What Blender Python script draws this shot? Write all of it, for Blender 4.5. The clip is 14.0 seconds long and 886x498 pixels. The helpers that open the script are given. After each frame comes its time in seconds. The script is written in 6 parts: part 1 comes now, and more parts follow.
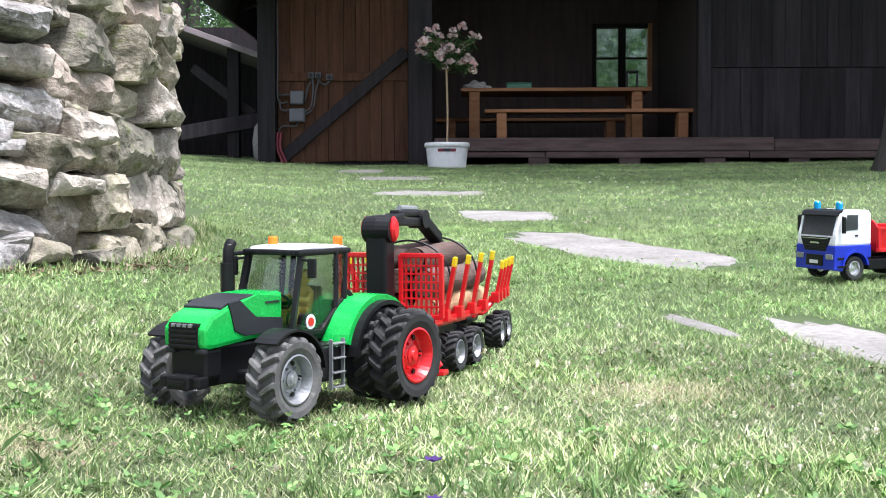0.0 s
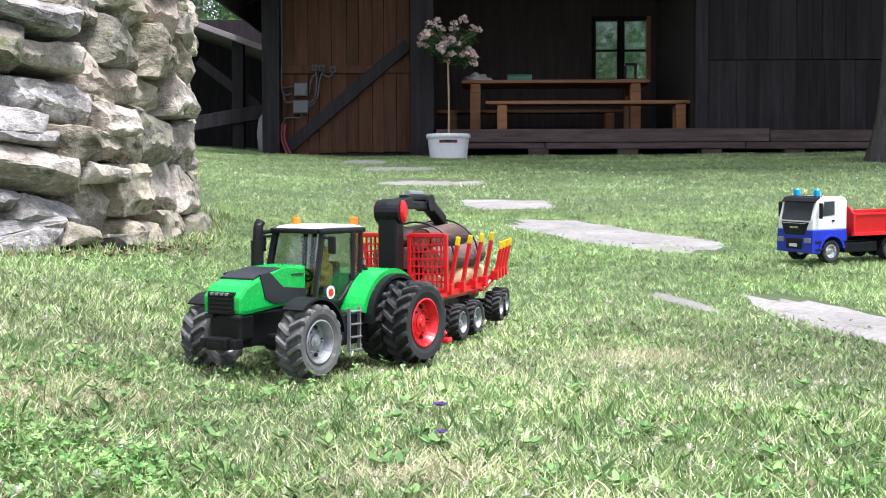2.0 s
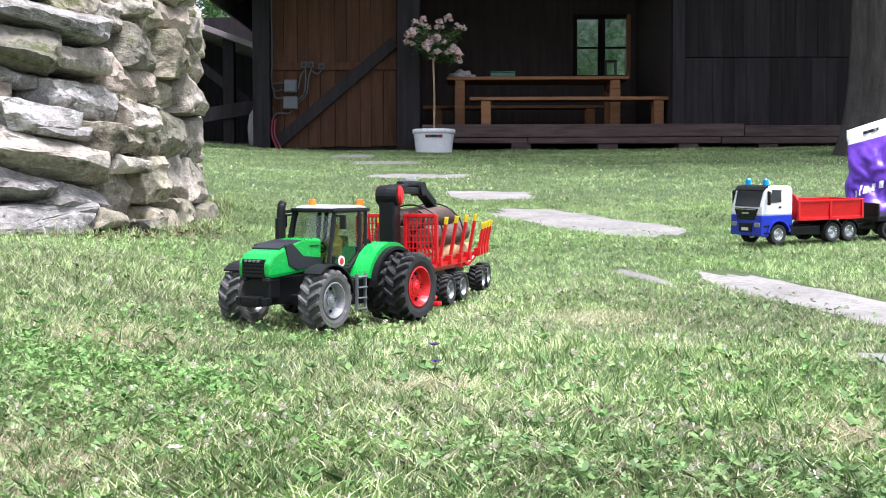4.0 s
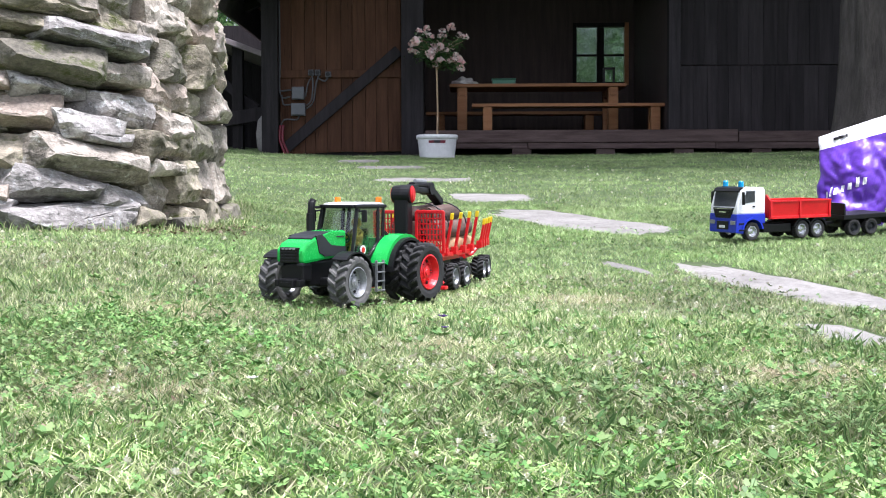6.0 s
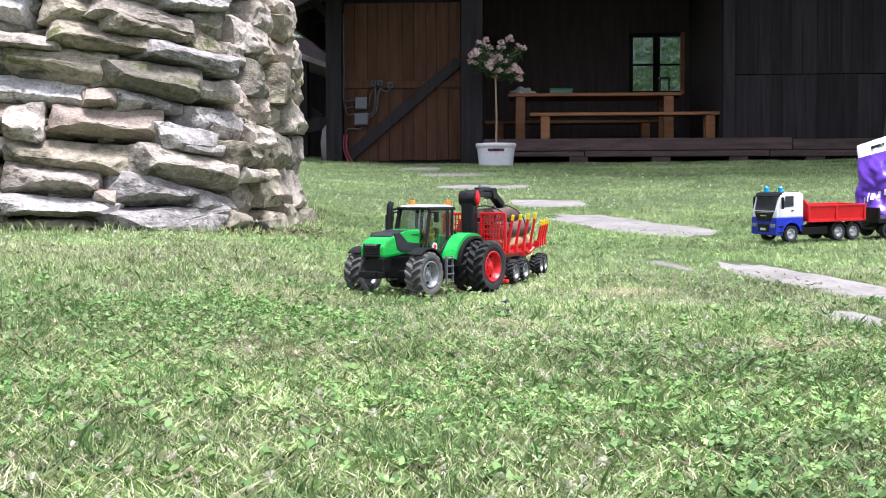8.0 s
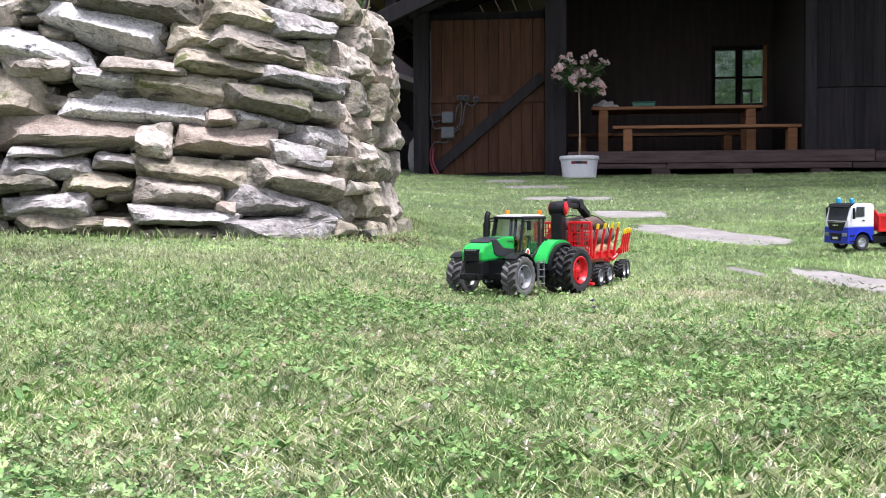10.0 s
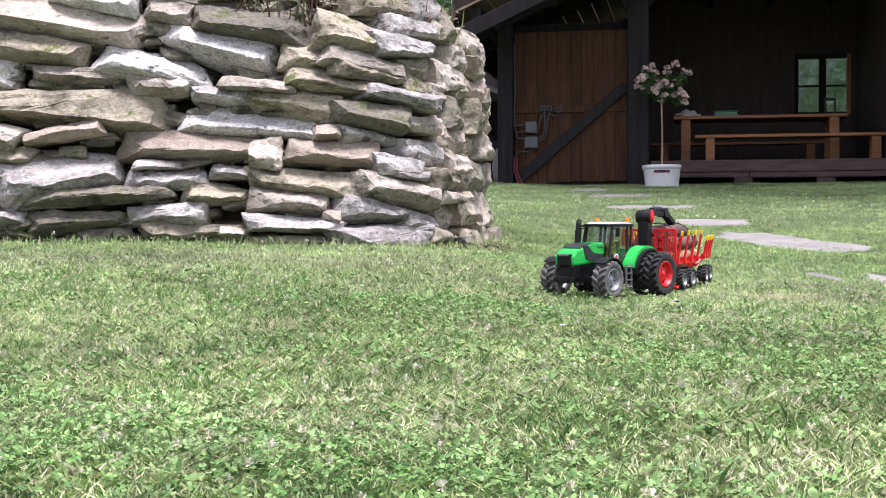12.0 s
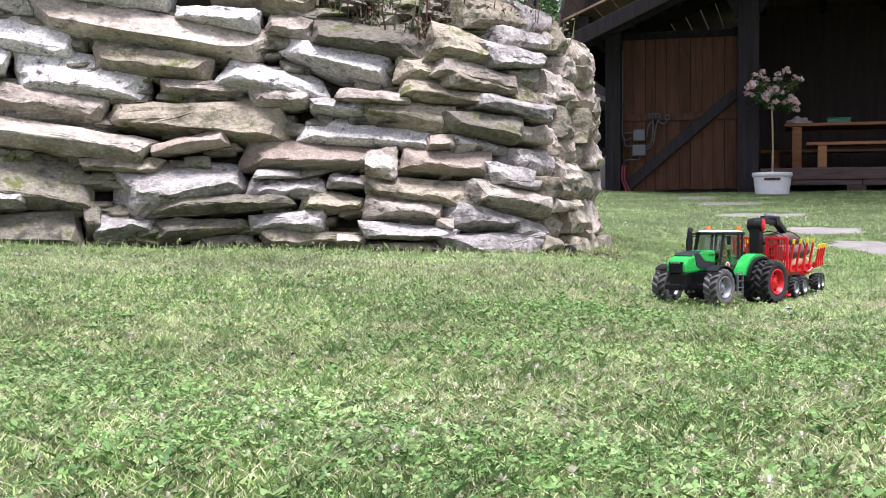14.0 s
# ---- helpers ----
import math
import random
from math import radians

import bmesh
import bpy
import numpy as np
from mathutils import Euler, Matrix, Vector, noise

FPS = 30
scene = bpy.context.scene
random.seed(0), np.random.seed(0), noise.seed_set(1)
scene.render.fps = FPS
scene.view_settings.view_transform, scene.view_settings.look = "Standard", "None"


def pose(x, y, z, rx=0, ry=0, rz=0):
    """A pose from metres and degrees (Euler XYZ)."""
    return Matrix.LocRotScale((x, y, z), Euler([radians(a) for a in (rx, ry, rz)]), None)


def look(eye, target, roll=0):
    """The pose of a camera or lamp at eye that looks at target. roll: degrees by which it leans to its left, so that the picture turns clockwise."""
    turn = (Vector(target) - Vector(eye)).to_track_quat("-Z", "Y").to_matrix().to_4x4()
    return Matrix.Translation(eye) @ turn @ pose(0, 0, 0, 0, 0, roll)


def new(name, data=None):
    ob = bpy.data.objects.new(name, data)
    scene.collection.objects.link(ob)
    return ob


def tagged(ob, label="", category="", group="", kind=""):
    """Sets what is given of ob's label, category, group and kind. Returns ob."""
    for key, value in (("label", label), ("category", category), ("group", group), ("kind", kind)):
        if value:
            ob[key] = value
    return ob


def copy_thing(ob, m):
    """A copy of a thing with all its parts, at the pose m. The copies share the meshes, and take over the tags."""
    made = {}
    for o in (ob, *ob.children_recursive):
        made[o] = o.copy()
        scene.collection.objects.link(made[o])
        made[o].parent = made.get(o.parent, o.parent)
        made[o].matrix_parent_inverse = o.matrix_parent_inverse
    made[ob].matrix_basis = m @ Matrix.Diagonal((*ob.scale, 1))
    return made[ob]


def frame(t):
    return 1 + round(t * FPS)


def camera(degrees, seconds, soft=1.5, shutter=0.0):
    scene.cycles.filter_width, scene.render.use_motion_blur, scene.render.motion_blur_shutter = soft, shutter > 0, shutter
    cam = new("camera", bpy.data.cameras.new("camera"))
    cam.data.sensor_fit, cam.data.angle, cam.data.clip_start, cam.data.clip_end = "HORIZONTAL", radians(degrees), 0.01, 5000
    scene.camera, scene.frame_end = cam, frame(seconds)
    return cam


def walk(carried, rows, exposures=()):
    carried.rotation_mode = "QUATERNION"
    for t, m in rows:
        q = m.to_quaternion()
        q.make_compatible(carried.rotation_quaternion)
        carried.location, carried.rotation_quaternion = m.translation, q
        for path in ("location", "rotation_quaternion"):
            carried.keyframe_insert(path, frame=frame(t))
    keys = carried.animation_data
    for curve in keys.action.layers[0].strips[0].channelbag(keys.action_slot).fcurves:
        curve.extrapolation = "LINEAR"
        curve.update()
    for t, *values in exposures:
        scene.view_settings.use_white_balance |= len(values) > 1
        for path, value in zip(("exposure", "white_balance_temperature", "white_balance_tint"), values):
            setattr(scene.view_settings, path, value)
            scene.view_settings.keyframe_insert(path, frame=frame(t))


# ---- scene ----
# ---- camera and walk ----
EYE_Z = 0.25
cam = camera(38.42, 14.0, soft=1.0)
PATH = [
    (0.0, 0.288, 0.665, 0.034, -20.42, -1.94, -0.09), (0.5, 0.276, 0.634, 0.033, -20.41, -2.08, -0.09),
    (1.0, 0.258, 0.589, 0.030, -20.41, -2.18, -0.09), (1.5, 0.234, 0.531, 0.027, -20.37, -2.26, -0.11),
    (2.0, 0.206, 0.461, 0.023, -20.38, -2.33, -0.12), (2.5, 0.172, 0.378, 0.019, -20.46, -2.35, -0.13),
    (3.0, 0.134, 0.285, 0.015, -20.68, -2.46, -0.14), (3.5, 0.095, 0.189, 0.010, -21.08, -2.57, -0.14),
    (6.0, -0.094, -0.268, -0.008, -20.99, -2.33, -0.17), (6.5, -0.130, -0.354, -0.011, -20.58, -2.24, -0.17),
    (7.0, -0.167, -0.443, -0.014, -20.04, -2.17, -0.17), (7.5, -0.203, -0.529, -0.017, -19.27, -2.08, -0.17),
    (8.0, -0.238, -0.613, -0.019, -18.40, -1.97, -0.17), (10.5, -0.407, -1.010, -0.026, -13.87, -1.31, -0.17),
    (11.0, -0.438, -1.082, -0.027, -13.05, -1.21, -0.17), (11.5, -0.463, -1.141, -0.028, -12.14, -1.11, -0.19),
    (12.0, -0.486, -1.195, -0.028, -11.13, -1.03, -0.18), (12.5, -0.505, -1.238, -0.028, -10.19, -0.91, -0.12),
    (13.0, -0.513, -1.257, -0.028, -9.13, -0.71, -0.08), (13.5, -0.521, -1.276, -0.028, -7.89, -0.66, -0.05),
    (14.0, -0.526, -1.286, -0.028, -6.40, -0.67, -0.07)]
walk(cam, [(t, pose(x, y, EYE_Z + z, 90 + pitch, -lean, yaw)) for t, x, y, z, yaw, pitch, lean in PATH],
     exposures=[(0.0, 1.32, 5990, 15.5), (6.0, 1.24, 5950, 18), (10.5, 1.13, 6070, 22.5), (14.0, 1.06, 6110, 24)])

# ---- world and sun ----
world = bpy.data.worlds.new("sky")
scene.world = world
world.use_nodes = True
wn = world.node_tree.nodes
sky = wn.new("ShaderNodeTexSky")
sky.sky_type, sky.sun_disc = "NISHITA", False
sky.sun_elevation, sky.sun_rotation = radians(72), radians(161)
sky.air_density, sky.dust_density, sky.ozone_density = 1.0, 1.5, 1.0
wn["Background"].inputs["Strength"].default_value = 0.115
# a thin cloud cover takes most of the blue out of the sky's light
veil = wn.new("ShaderNodeHueSaturation")
veil.inputs["Saturation"].default_value = 0.3
world.node_tree.links.new(sky.outputs["Color"], veil.inputs["Color"])
world.node_tree.links.new(veil.outputs["Color"], wn["Background"].inputs["Color"])
sun = new("sun", bpy.data.lights.new("sun", "SUN"))
sun.data.energy, sun.data.angle, sun.data.color = 4.0, radians(22), (1.0, 0.97, 0.93)
# a high, veiled sun behind the camera
sun.matrix_world = look((0.8, -2.4, 8.0), (0, 0, 0))

# ---- materials ----


def links(m):
    return m.node_tree.nodes, m.node_tree.links


def surface(name, a, b, scale=8.0, rough=0.8, bump=0.3, fine=90.0, metal=0.0, stretch=(1, 1, 1), vary=0.0, dark=None, spec=0.5,
            dots=None, dot_scale=14.0, dot_cut=0.62, dot_soft=0.05, grain=0.28, deep=0.004, coat=0.0):
    """Two base colours mixed by a broad and a fine noise, with relief; dots adds stains of a third colour, vary a change from piece to piece."""
    m = bpy.data.materials.new(name)
    m.use_nodes = True
    n, l = links(m)
    p = n["Principled BSDF"]
    co = n.new("ShaderNodeTexCoord")
    mp = n.new("ShaderNodeMapping")
    mp.inputs["Scale"].default_value = stretch
    l.new(co.outputs["Object"], mp.inputs["Vector"])
    info = n.new("ShaderNodeObjectInfo")
    off = n.new("ShaderNodeVectorMath")
    off.operation = "SCALE"
    off.inputs[0].default_value = (7.3, 3.1, 5.7)
    l.new(info.outputs["Random"], off.inputs["Scale"])
    add = n.new("ShaderNodeVectorMath")
    l.new(mp.outputs[0], add.inputs[0])
    l.new(off.outputs[0], add.inputs[1])

    def noisy(s, detail, r=0.6):
        t = n.new("ShaderNodeTexNoise")
        t.inputs["Scale"].default_value, t.inputs["Detail"].default_value, t.inputs["Roughness"].default_value = s, detail, r
        l.new(add.outputs[0], t.inputs["Vector"])
        return t.outputs["Fac"]

    def ramp(src, lo, hi):
        t = n.new("ShaderNodeMapRange")
        t.inputs[1].default_value, t.inputs[2].default_value = lo, hi
        l.new(src, t.inputs[0])
        return t.outputs[0]

    def mix(fac, c1, c2, mode="MIX"):
        t = n.new("ShaderNodeMix")
        t.data_type, t.blend_type = "RGBA", mode
        for sock, v in ((t.inputs["Factor"], fac), (t.inputs["A"], c1), (t.inputs["B"], c2)):
            if isinstance(v, (int, float)):
                sock.default_value = v
            elif isinstance(v, tuple):
                sock.default_value = (*v, 1)
            else:
                l.new(v, sock)
        return t.outputs["Result"]

    broad, small = noisy(scale, 5), noisy(fine, 4, 0.7)
    col = mix(ramp(broad, 0.32, 0.68), a, b)
    g = n.new("ShaderNodeMapRange")
    g.inputs[1].default_value, g.inputs[2].default_value = 0.2, 0.8
    g.inputs[3].default_value, g.inputs[4].default_value = 1 - grain, 1 + grain
    l.new(small, g.inputs[0])
    hsv = n.new("ShaderNodeHueSaturation")
    l.new(col, hsv.inputs["Color"])
    l.new(g.outputs[0], hsv.inputs["Value"])
    col = hsv.outputs[0]
    if dots:
        col = mix(ramp(noisy(dot_scale, 6, 0.75), dot_cut, dot_cut + dot_soft), col, dots)
    if dark:
        col = mix(ramp(noisy(dot_scale * 0.45, 5, 0.7), 0.56, 0.66), col, dark)
    if vary:
        v = n.new("ShaderNodeMapRange")
        v.inputs[3].default_value, v.inputs[4].default_value = 1 - vary, 1 + vary
        l.new(info.outputs["Random"], v.inputs[0])
        h2 = n.new("ShaderNodeHueSaturation")
        l.new(col, h2.inputs["Color"])
        l.new(v.outputs[0], h2.inputs["Value"])
        col = h2.outputs[0]
    l.new(col, p.inputs["Base Color"])
    rr = n.new("ShaderNodeMapRange")
    rr.inputs[3].default_value, rr.inputs[4].default_value = max(rough - 0.12, 0.03), min(rough + 0.12, 1)
    l.new(small, rr.inputs[0])
    l.new(rr.outputs[0], p.inputs["Roughness"])
    p.inputs["Metallic"].default_value = metal
    p.inputs["Specular IOR Level"].default_value = spec
    p.inputs["Coat Weight"].default_value = coat
    if bump:
        hgt = n.new("ShaderNodeMath")
        hgt.operation = "MULTIPLY_ADD"
        hgt.inputs[1].default_value = 0.45
        l.new(small, hgt.inputs[0])
        l.new(broad, hgt.inputs[2])
        bp = n.new("ShaderNodeBump")
        bp.inputs["Strength"].default_value, bp.inputs["Distance"].default_value = bump, deep
        l.new(hgt.outputs[0], bp.inputs["Height"])
        l.new(bp.outputs[0], p.inputs["Normal"])
    return m


def leafy(name, colours, rough=0.55, through_light=0.25, patchy=0.0):
    """Leaves or blades, each island of one of several colours, letting some light through; patchy dries them out here and there."""
    m = bpy.data.materials.new(name)
    m.use_nodes = True
    n, l = links(m)
    p = n["Principled BSDF"]
    geo = n.new("ShaderNodeNewGeometry")
    r = n.new("ShaderNodeValToRGB")
    r.color_ramp.elements[0].position, r.color_ramp.elements[0].color = 0.0, (*colours[0], 1)
    r.color_ramp.elements[1].position, r.color_ramp.elements[1].color = 1.0, (*colours[-1], 1)
    for i, c in enumerate(colours[1:-1]):
        e = r.color_ramp.elements.new((i + 1) / (len(colours) - 1))
        e.color = (*c, 1)
    l.new(geo.outputs["Random Per Island"], r.inputs[0])
    co = n.new("ShaderNodeTexCoord")
    t = n.new("ShaderNodeTexNoise")
    t.inputs["Scale"].default_value, t.inputs["Detail"].default_value = 1.6, 4
    l.new(co.outputs["Object"], t.inputs["Vector"])
    g = n.new("ShaderNodeMapRange")
    g.inputs[1].default_value, g.inputs[2].default_value, g.inputs[3].default_value, g.inputs[4].default_value = 0.3, 0.7, 0.7, 1.3
    l.new(t.outputs["Fac"], g.inputs[0])
    h = n.new("ShaderNodeHueSaturation")
    l.new(r.outputs[0], h.inputs["Color"])
    l.new(g.outputs[0], h.inputs["Value"])
    if patchy:
        t2 = n.new("ShaderNodeTexNoise")
        t2.inputs["Scale"].default_value, t2.inputs["Detail"].default_value, t2.inputs["Roughness"].default_value = 2.3, 6, 0.62
        l.new(co.outputs["Object"], t2.inputs["Vector"])
        for lo, hi, sock in ((1 + 0.7 * patchy, 1 - 0.25 * patchy, "Saturation"), (0.5 + 0.035 * patchy, 0.5 - 0.08 * patchy, "Hue")):
            s = n.new("ShaderNodeMapRange")
            s.inputs[1].default_value, s.inputs[2].default_value, s.inputs[3].default_value, s.inputs[4].default_value = 0.38, 0.64, lo, hi
            l.new(t2.outputs["Fac"], s.inputs[0])
            l.new(s.outputs[0], h.inputs[sock])
        t3 = n.new("ShaderNodeTexNoise")
        t3.inputs["Scale"].default_value, t3.inputs["Detail"].default_value, t3.inputs["Roughness"].default_value = 17.0, 3, 0.6
        l.new(co.outputs["Object"], t3.inputs["Vector"])
        clump = n.new("ShaderNodeMapRange")
        clump.inputs[1].default_value, clump.inputs[2].default_value, clump.inputs[3].default_value, clump.inputs[4].default_value = 0.34, 0.66, 0.52, 1.42
        l.new(t3.outputs["Fac"], clump.inputs[0])
        both = n.new("ShaderNodeMath")
        both.operation = "MULTIPLY"
        l.new(g.outputs[0], both.inputs[0])
        l.new(clump.outputs[0], both.inputs[1])
        l.new(both.outputs[0], h.inputs["Value"])
    l.new(h.outputs[0], p.inputs["Base Color"])
    p.inputs["Roughness"].default_value = rough
    p.inputs["Specular IOR Level"].default_value = 0.3
    tr = n.new("ShaderNodeBsdfTranslucent")
    l.new(h.outputs[0], tr.inputs["Color"])
    mx = n.new("ShaderNodeMixShader")
    mx.inputs[0].default_value = through_light
    l.new(p.outputs[0], mx.inputs[1])
    l.new(tr.outputs[0], mx.inputs[2])
    l.new(mx.outputs[0], n["Material Output"].inputs[0])
    return m


def glassy(name, tint=(0.9, 0.95, 0.95), rough=0.02, opaque=0.0, ior=1.45):
    m = bpy.data.materials.new(name)
    m.use_nodes = True
    p = m.node_tree.nodes["Principled BSDF"]
    p.inputs["Base Color"].default_value = (*tint, 1)
    p.inputs["Roughness"].default_value = rough
    p.inputs["IOR"].default_value = ior
    p.inputs["Transmission Weight"].default_value = 1.0 - opaque
    return m


def plastic(name, c, rough=0.35, dirt=(0.10, 0.09, 0.07), vary=0.0, spec=0.5):
    d = tuple(x * 0.86 for x in c)
    return surface(name, c, d, scale=25, rough=rough, bump=0.08, fine=300, deep=0.001, dots=tuple(0.75 * x + 0.25 * y for x, y in zip(c, dirt)),
                   dot_scale=60, dot_cut=0.66, vary=vary, spec=spec)


M_GROUND = surface("lawn_soil", (0.028, 0.048, 0.013), (0.064, 0.094, 0.029), scale=3.0, rough=0.95, bump=0.8, fine=60, deep=0.01,
                   dots=(0.048, 0.074, 0.022), dot_scale=9, dot_cut=0.5)
M_GRASS = leafy("grass_blades", [(0.032, 0.080, 0.021), (0.170, 0.280, 0.086), (0.335, 0.435, 0.178), (0.470, 0.520, 0.285), (0.610, 0.580, 0.415),
                                 (0.255, 0.360, 0.134), (0.066, 0.145, 0.040)], through_light=0.12, patchy=0.25)
M_GRASS_FAR = leafy("lawn_blades", [(0.125, 0.225, 0.072), (0.210, 0.335, 0.115), (0.285, 0.405, 0.157), (0.365, 0.460, 0.205), (0.440, 0.500, 0.268),
                                    (0.222, 0.330, 0.122), (0.145, 0.245, 0.082)], through_light=0.15, patchy=0.14)
M_TUFT = leafy("tuft_blades", [(0.075, 0.155, 0.048), (0.150, 0.255, 0.085), (0.270, 0.370, 0.145)], through_light=0.25)
M_CLOVER = leafy("clover_leaves", [(0.050, 0.130, 0.033), (0.125, 0.240, 0.074), (0.260, 0.375, 0.150), (0.080, 0.180, 0.050)], rough=0.5, through_light=0.2, patchy=0.2)
M_BLOSSOM = leafy("clover_blossom", [(0.80, 0.80, 0.70), (0.66, 0.64, 0.48), (0.40, 0.33, 0.18), (0.84, 0.84, 0.76), (0.78, 0.78, 0.66)], through_light=0.1)
M_STRAW = leafy("dry_straw", [(0.60, 0.55, 0.38), (0.36, 0.27, 0.15), (0.74, 0.70, 0.53)], through_light=0.15)
M_WEED = leafy("broad_weeds", [(0.060, 0.140, 0.038), (0.115, 0.225, 0.062), (0.215, 0.320, 0.110)], through_light=0.2)
M_LITTER = leafy("leaf_litter", [(0.08, 0.050, 0.03), (0.14, 0.098, 0.06), (0.25, 0.20, 0.135)], through_light=0.1)
M_PETAL = leafy("purple_petals", [(0.050, 0.020, 0.130), (0.080, 0.035, 0.180)])
M_STONE = surface("wall_stone", (0.225, 0.193, 0.155), (0.445, 0.396, 0.338), scale=8, grain=0.55, dot_soft=0.10, rough=0.9, bump=1.0, fine=55, deep=0.016, vary=0.28,
                  dots=(0.56, 0.54, 0.49), dot_scale=24, dot_cut=0.57, dark=(0.085, 0.075, 0.058), stretch=(1, 1, 1.4))
M_STONE_GREY = surface("grey_stone", (0.195, 0.180, 0.168), (0.405, 0.380, 0.357), scale=9, grain=0.55, dot_soft=0.10, rough=0.9, bump=1.0, fine=55, deep=0.014, vary=0.25,
                       dots=(0.56, 0.56, 0.55), dot_scale=30, dot_cut=0.54, dark=(0.080, 0.076, 0.068), stretch=(1, 1, 1.5))
M_STONE_WHITE = surface("lichen_stone", (0.430, 0.415, 0.390), (0.640, 0.622, 0.600), scale=12, grain=0.7, dot_soft=0.10, rough=0.9, bump=0.8, fine=80, deep=0.010,
                        dots=(0.045, 0.042, 0.046), dot_scale=15, dot_cut=0.555, vary=0.12)
# darker, moss-spotted stone; part of the lower wall's shade is in this colour
M_STONE_DARK_MOSS = surface("dark_mossy_stone", (0.095, 0.088, 0.066), (0.255, 0.232, 0.185), scale=10, grain=0.6, dot_soft=0.10, rough=0.9, bump=1.0, fine=60, deep=0.016, vary=0.25,
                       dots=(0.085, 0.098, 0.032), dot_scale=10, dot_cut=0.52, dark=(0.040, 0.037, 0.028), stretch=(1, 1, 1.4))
M_STONE_RED = surface("rusty_stone", (0.235, 0.185, 0.145), (0.400, 0.340, 0.285), scale=10, grain=0.55, dot_soft=0.10, rough=0.9, bump=1.0, fine=95, deep=0.012,
                      dots=(0.42, 0.39, 0.35), dot_scale=18, dot_cut=0.6, vary=0.15, stretch=(1, 1, 1.4))
M_STONE_MOSS = surface("mossy_stone", (0.200, 0.174, 0.124), (0.385, 0.342, 0.268), scale=9, grain=0.55, dot_soft=0.10, rough=0.95, bump=1.0, fine=55, deep=0.014,
                       dots=(0.105, 0.115, 0.038), dot_scale=9, dot_cut=0.53, vary=0.22, stretch=(1, 1, 1.4), dark=(0.075, 0.068, 0.045))
M_EARTH = surface("dark_earth", (0.035, 0.030, 0.022), (0.075, 0.065, 0.045), scale=14, rough=1.0, bump=0.9, fine=60, deep=0.02)
M_SLAB = surface("path_slab", (0.160, 0.151, 0.140), (0.235, 0.224, 0.208), scale=5, rough=0.92, bump=0.7, fine=60, deep=0.006, grain=0.4,
                 dots=(0.110, 0.105, 0.080), dot_scale=8, dot_cut=0.56, dot_soft=0.1, vary=0.1)
M_DARKWOOD = surface("dark_stained_wood", (0.0128, 0.0116, 0.0124), (0.0255, 0.0230, 0.0240), scale=5, rough=0.75, bump=0.5, fine=60, stretch=(5, 5, 0.5), vary=0.25, spec=0.12)
M_BEAM = surface("weathered_beam", (0.058, 0.037, 0.034), (0.110, 0.077, 0.071), scale=6, rough=0.8, bump=0.6, fine=50, stretch=(0.5, 5, 5), vary=0.15, spec=0.25)
M_BOARD = surface("weathered_wall_boards", (0.0150, 0.0128, 0.0138), (0.0300, 0.0255, 0.0270), scale=5, rough=0.75, bump=0.5, fine=60, stretch=(5, 5, 0.35), vary=0.3, spec=0.15)
M_POST = surface("grey_post_wood", (0.0200, 0.0175, 0.0190), (0.0370, 0.0330, 0.0355), scale=4, rough=0.8, bump=0.6, fine=50, stretch=(5, 5, 0.4), vary=0.1, spec=0.15)
M_INNER = surface("old_inner_boards", (0.040, 0.0275, 0.0255), (0.069, 0.048, 0.044), scale=4, rough=0.8, bump=0.5, fine=50, stretch=(5, 5, 0.5), vary=0.2)
M_DOOR = surface("brown_boards", (0.050, 0.0230, 0.0130), (0.088, 0.042, 0.0240), scale=4, rough=0.75, bump=0.5, fine=45, stretch=(6, 6, 0.5), vary=0.1,
                 dots=(0.020, 0.011, 0.007), dot_scale=6, dot_cut=0.58, dot_soft=0.12, spec=0.15)
M_PINE = surface("oiled_pine", (0.265, 0.110, 0.040), (0.350, 0.158, 0.063), scale=4, rough=0.65, bump=0.3, fine=50, stretch=(0.6, 6, 6), vary=0.1)
M_CEIL = surface("ceiling_boards", (0.130, 0.085, 0.055), (0.200, 0.140, 0.095), scale=4, rough=0.8, bump=0.5, fine=45, stretch=(0.5, 6, 6), vary=0.2)
M_SHEET = surface("corrugated_sheet", (0.30, 0.29, 0.28), (0.40, 0.39, 0.38), scale=6, rough=0.6, bump=0.3, fine=60, metal=0.2)
M_SHINGLE = surface("roof_shingle", (0.040, 0.034, 0.032), (0.070, 0.060, 0.056), scale=8, rough=0.9, bump=0.6, fine=60, vary=0.3)
M_SHEDROOF = surface("shed_roof_felt", (0.200, 0.165, 0.175), (0.270, 0.230, 0.240), scale=6, rough=0.8, bump=0.3)
M_BARK = surface("tree_bark", (0.042, 0.035, 0.031), (0.092, 0.080, 0.071), scale=7, rough=0.95, bump=1.0, fine=40, stretch=(3, 3, 0.6), deep=0.03)
M_LEAF = leafy("tree_leaves", [(0.038, 0.095, 0.035), (0.065, 0.145, 0.048), (0.100, 0.195, 0.065), (0.150, 0.250, 0.085)], through_light=0.3)
M_LEAF_DARK = leafy("far_leaves", [(0.035, 0.085, 0.040), (0.060, 0.125, 0.055), (0.100, 0.175, 0.080)], through_light=0.3)
M_ROSELEAF = leafy("rose_leaves", [(0.030, 0.085, 0.020), (0.050, 0.120, 0.030), (0.080, 0.160, 0.045)])
M_ROSE = leafy("rose_petals", [(0.84, 0.54, 0.52), (0.88, 0.70, 0.66), (0.90, 0.84, 0.78), (0.80, 0.42, 0.42), (0.88, 0.78, 0.73)], through_light=0.2)
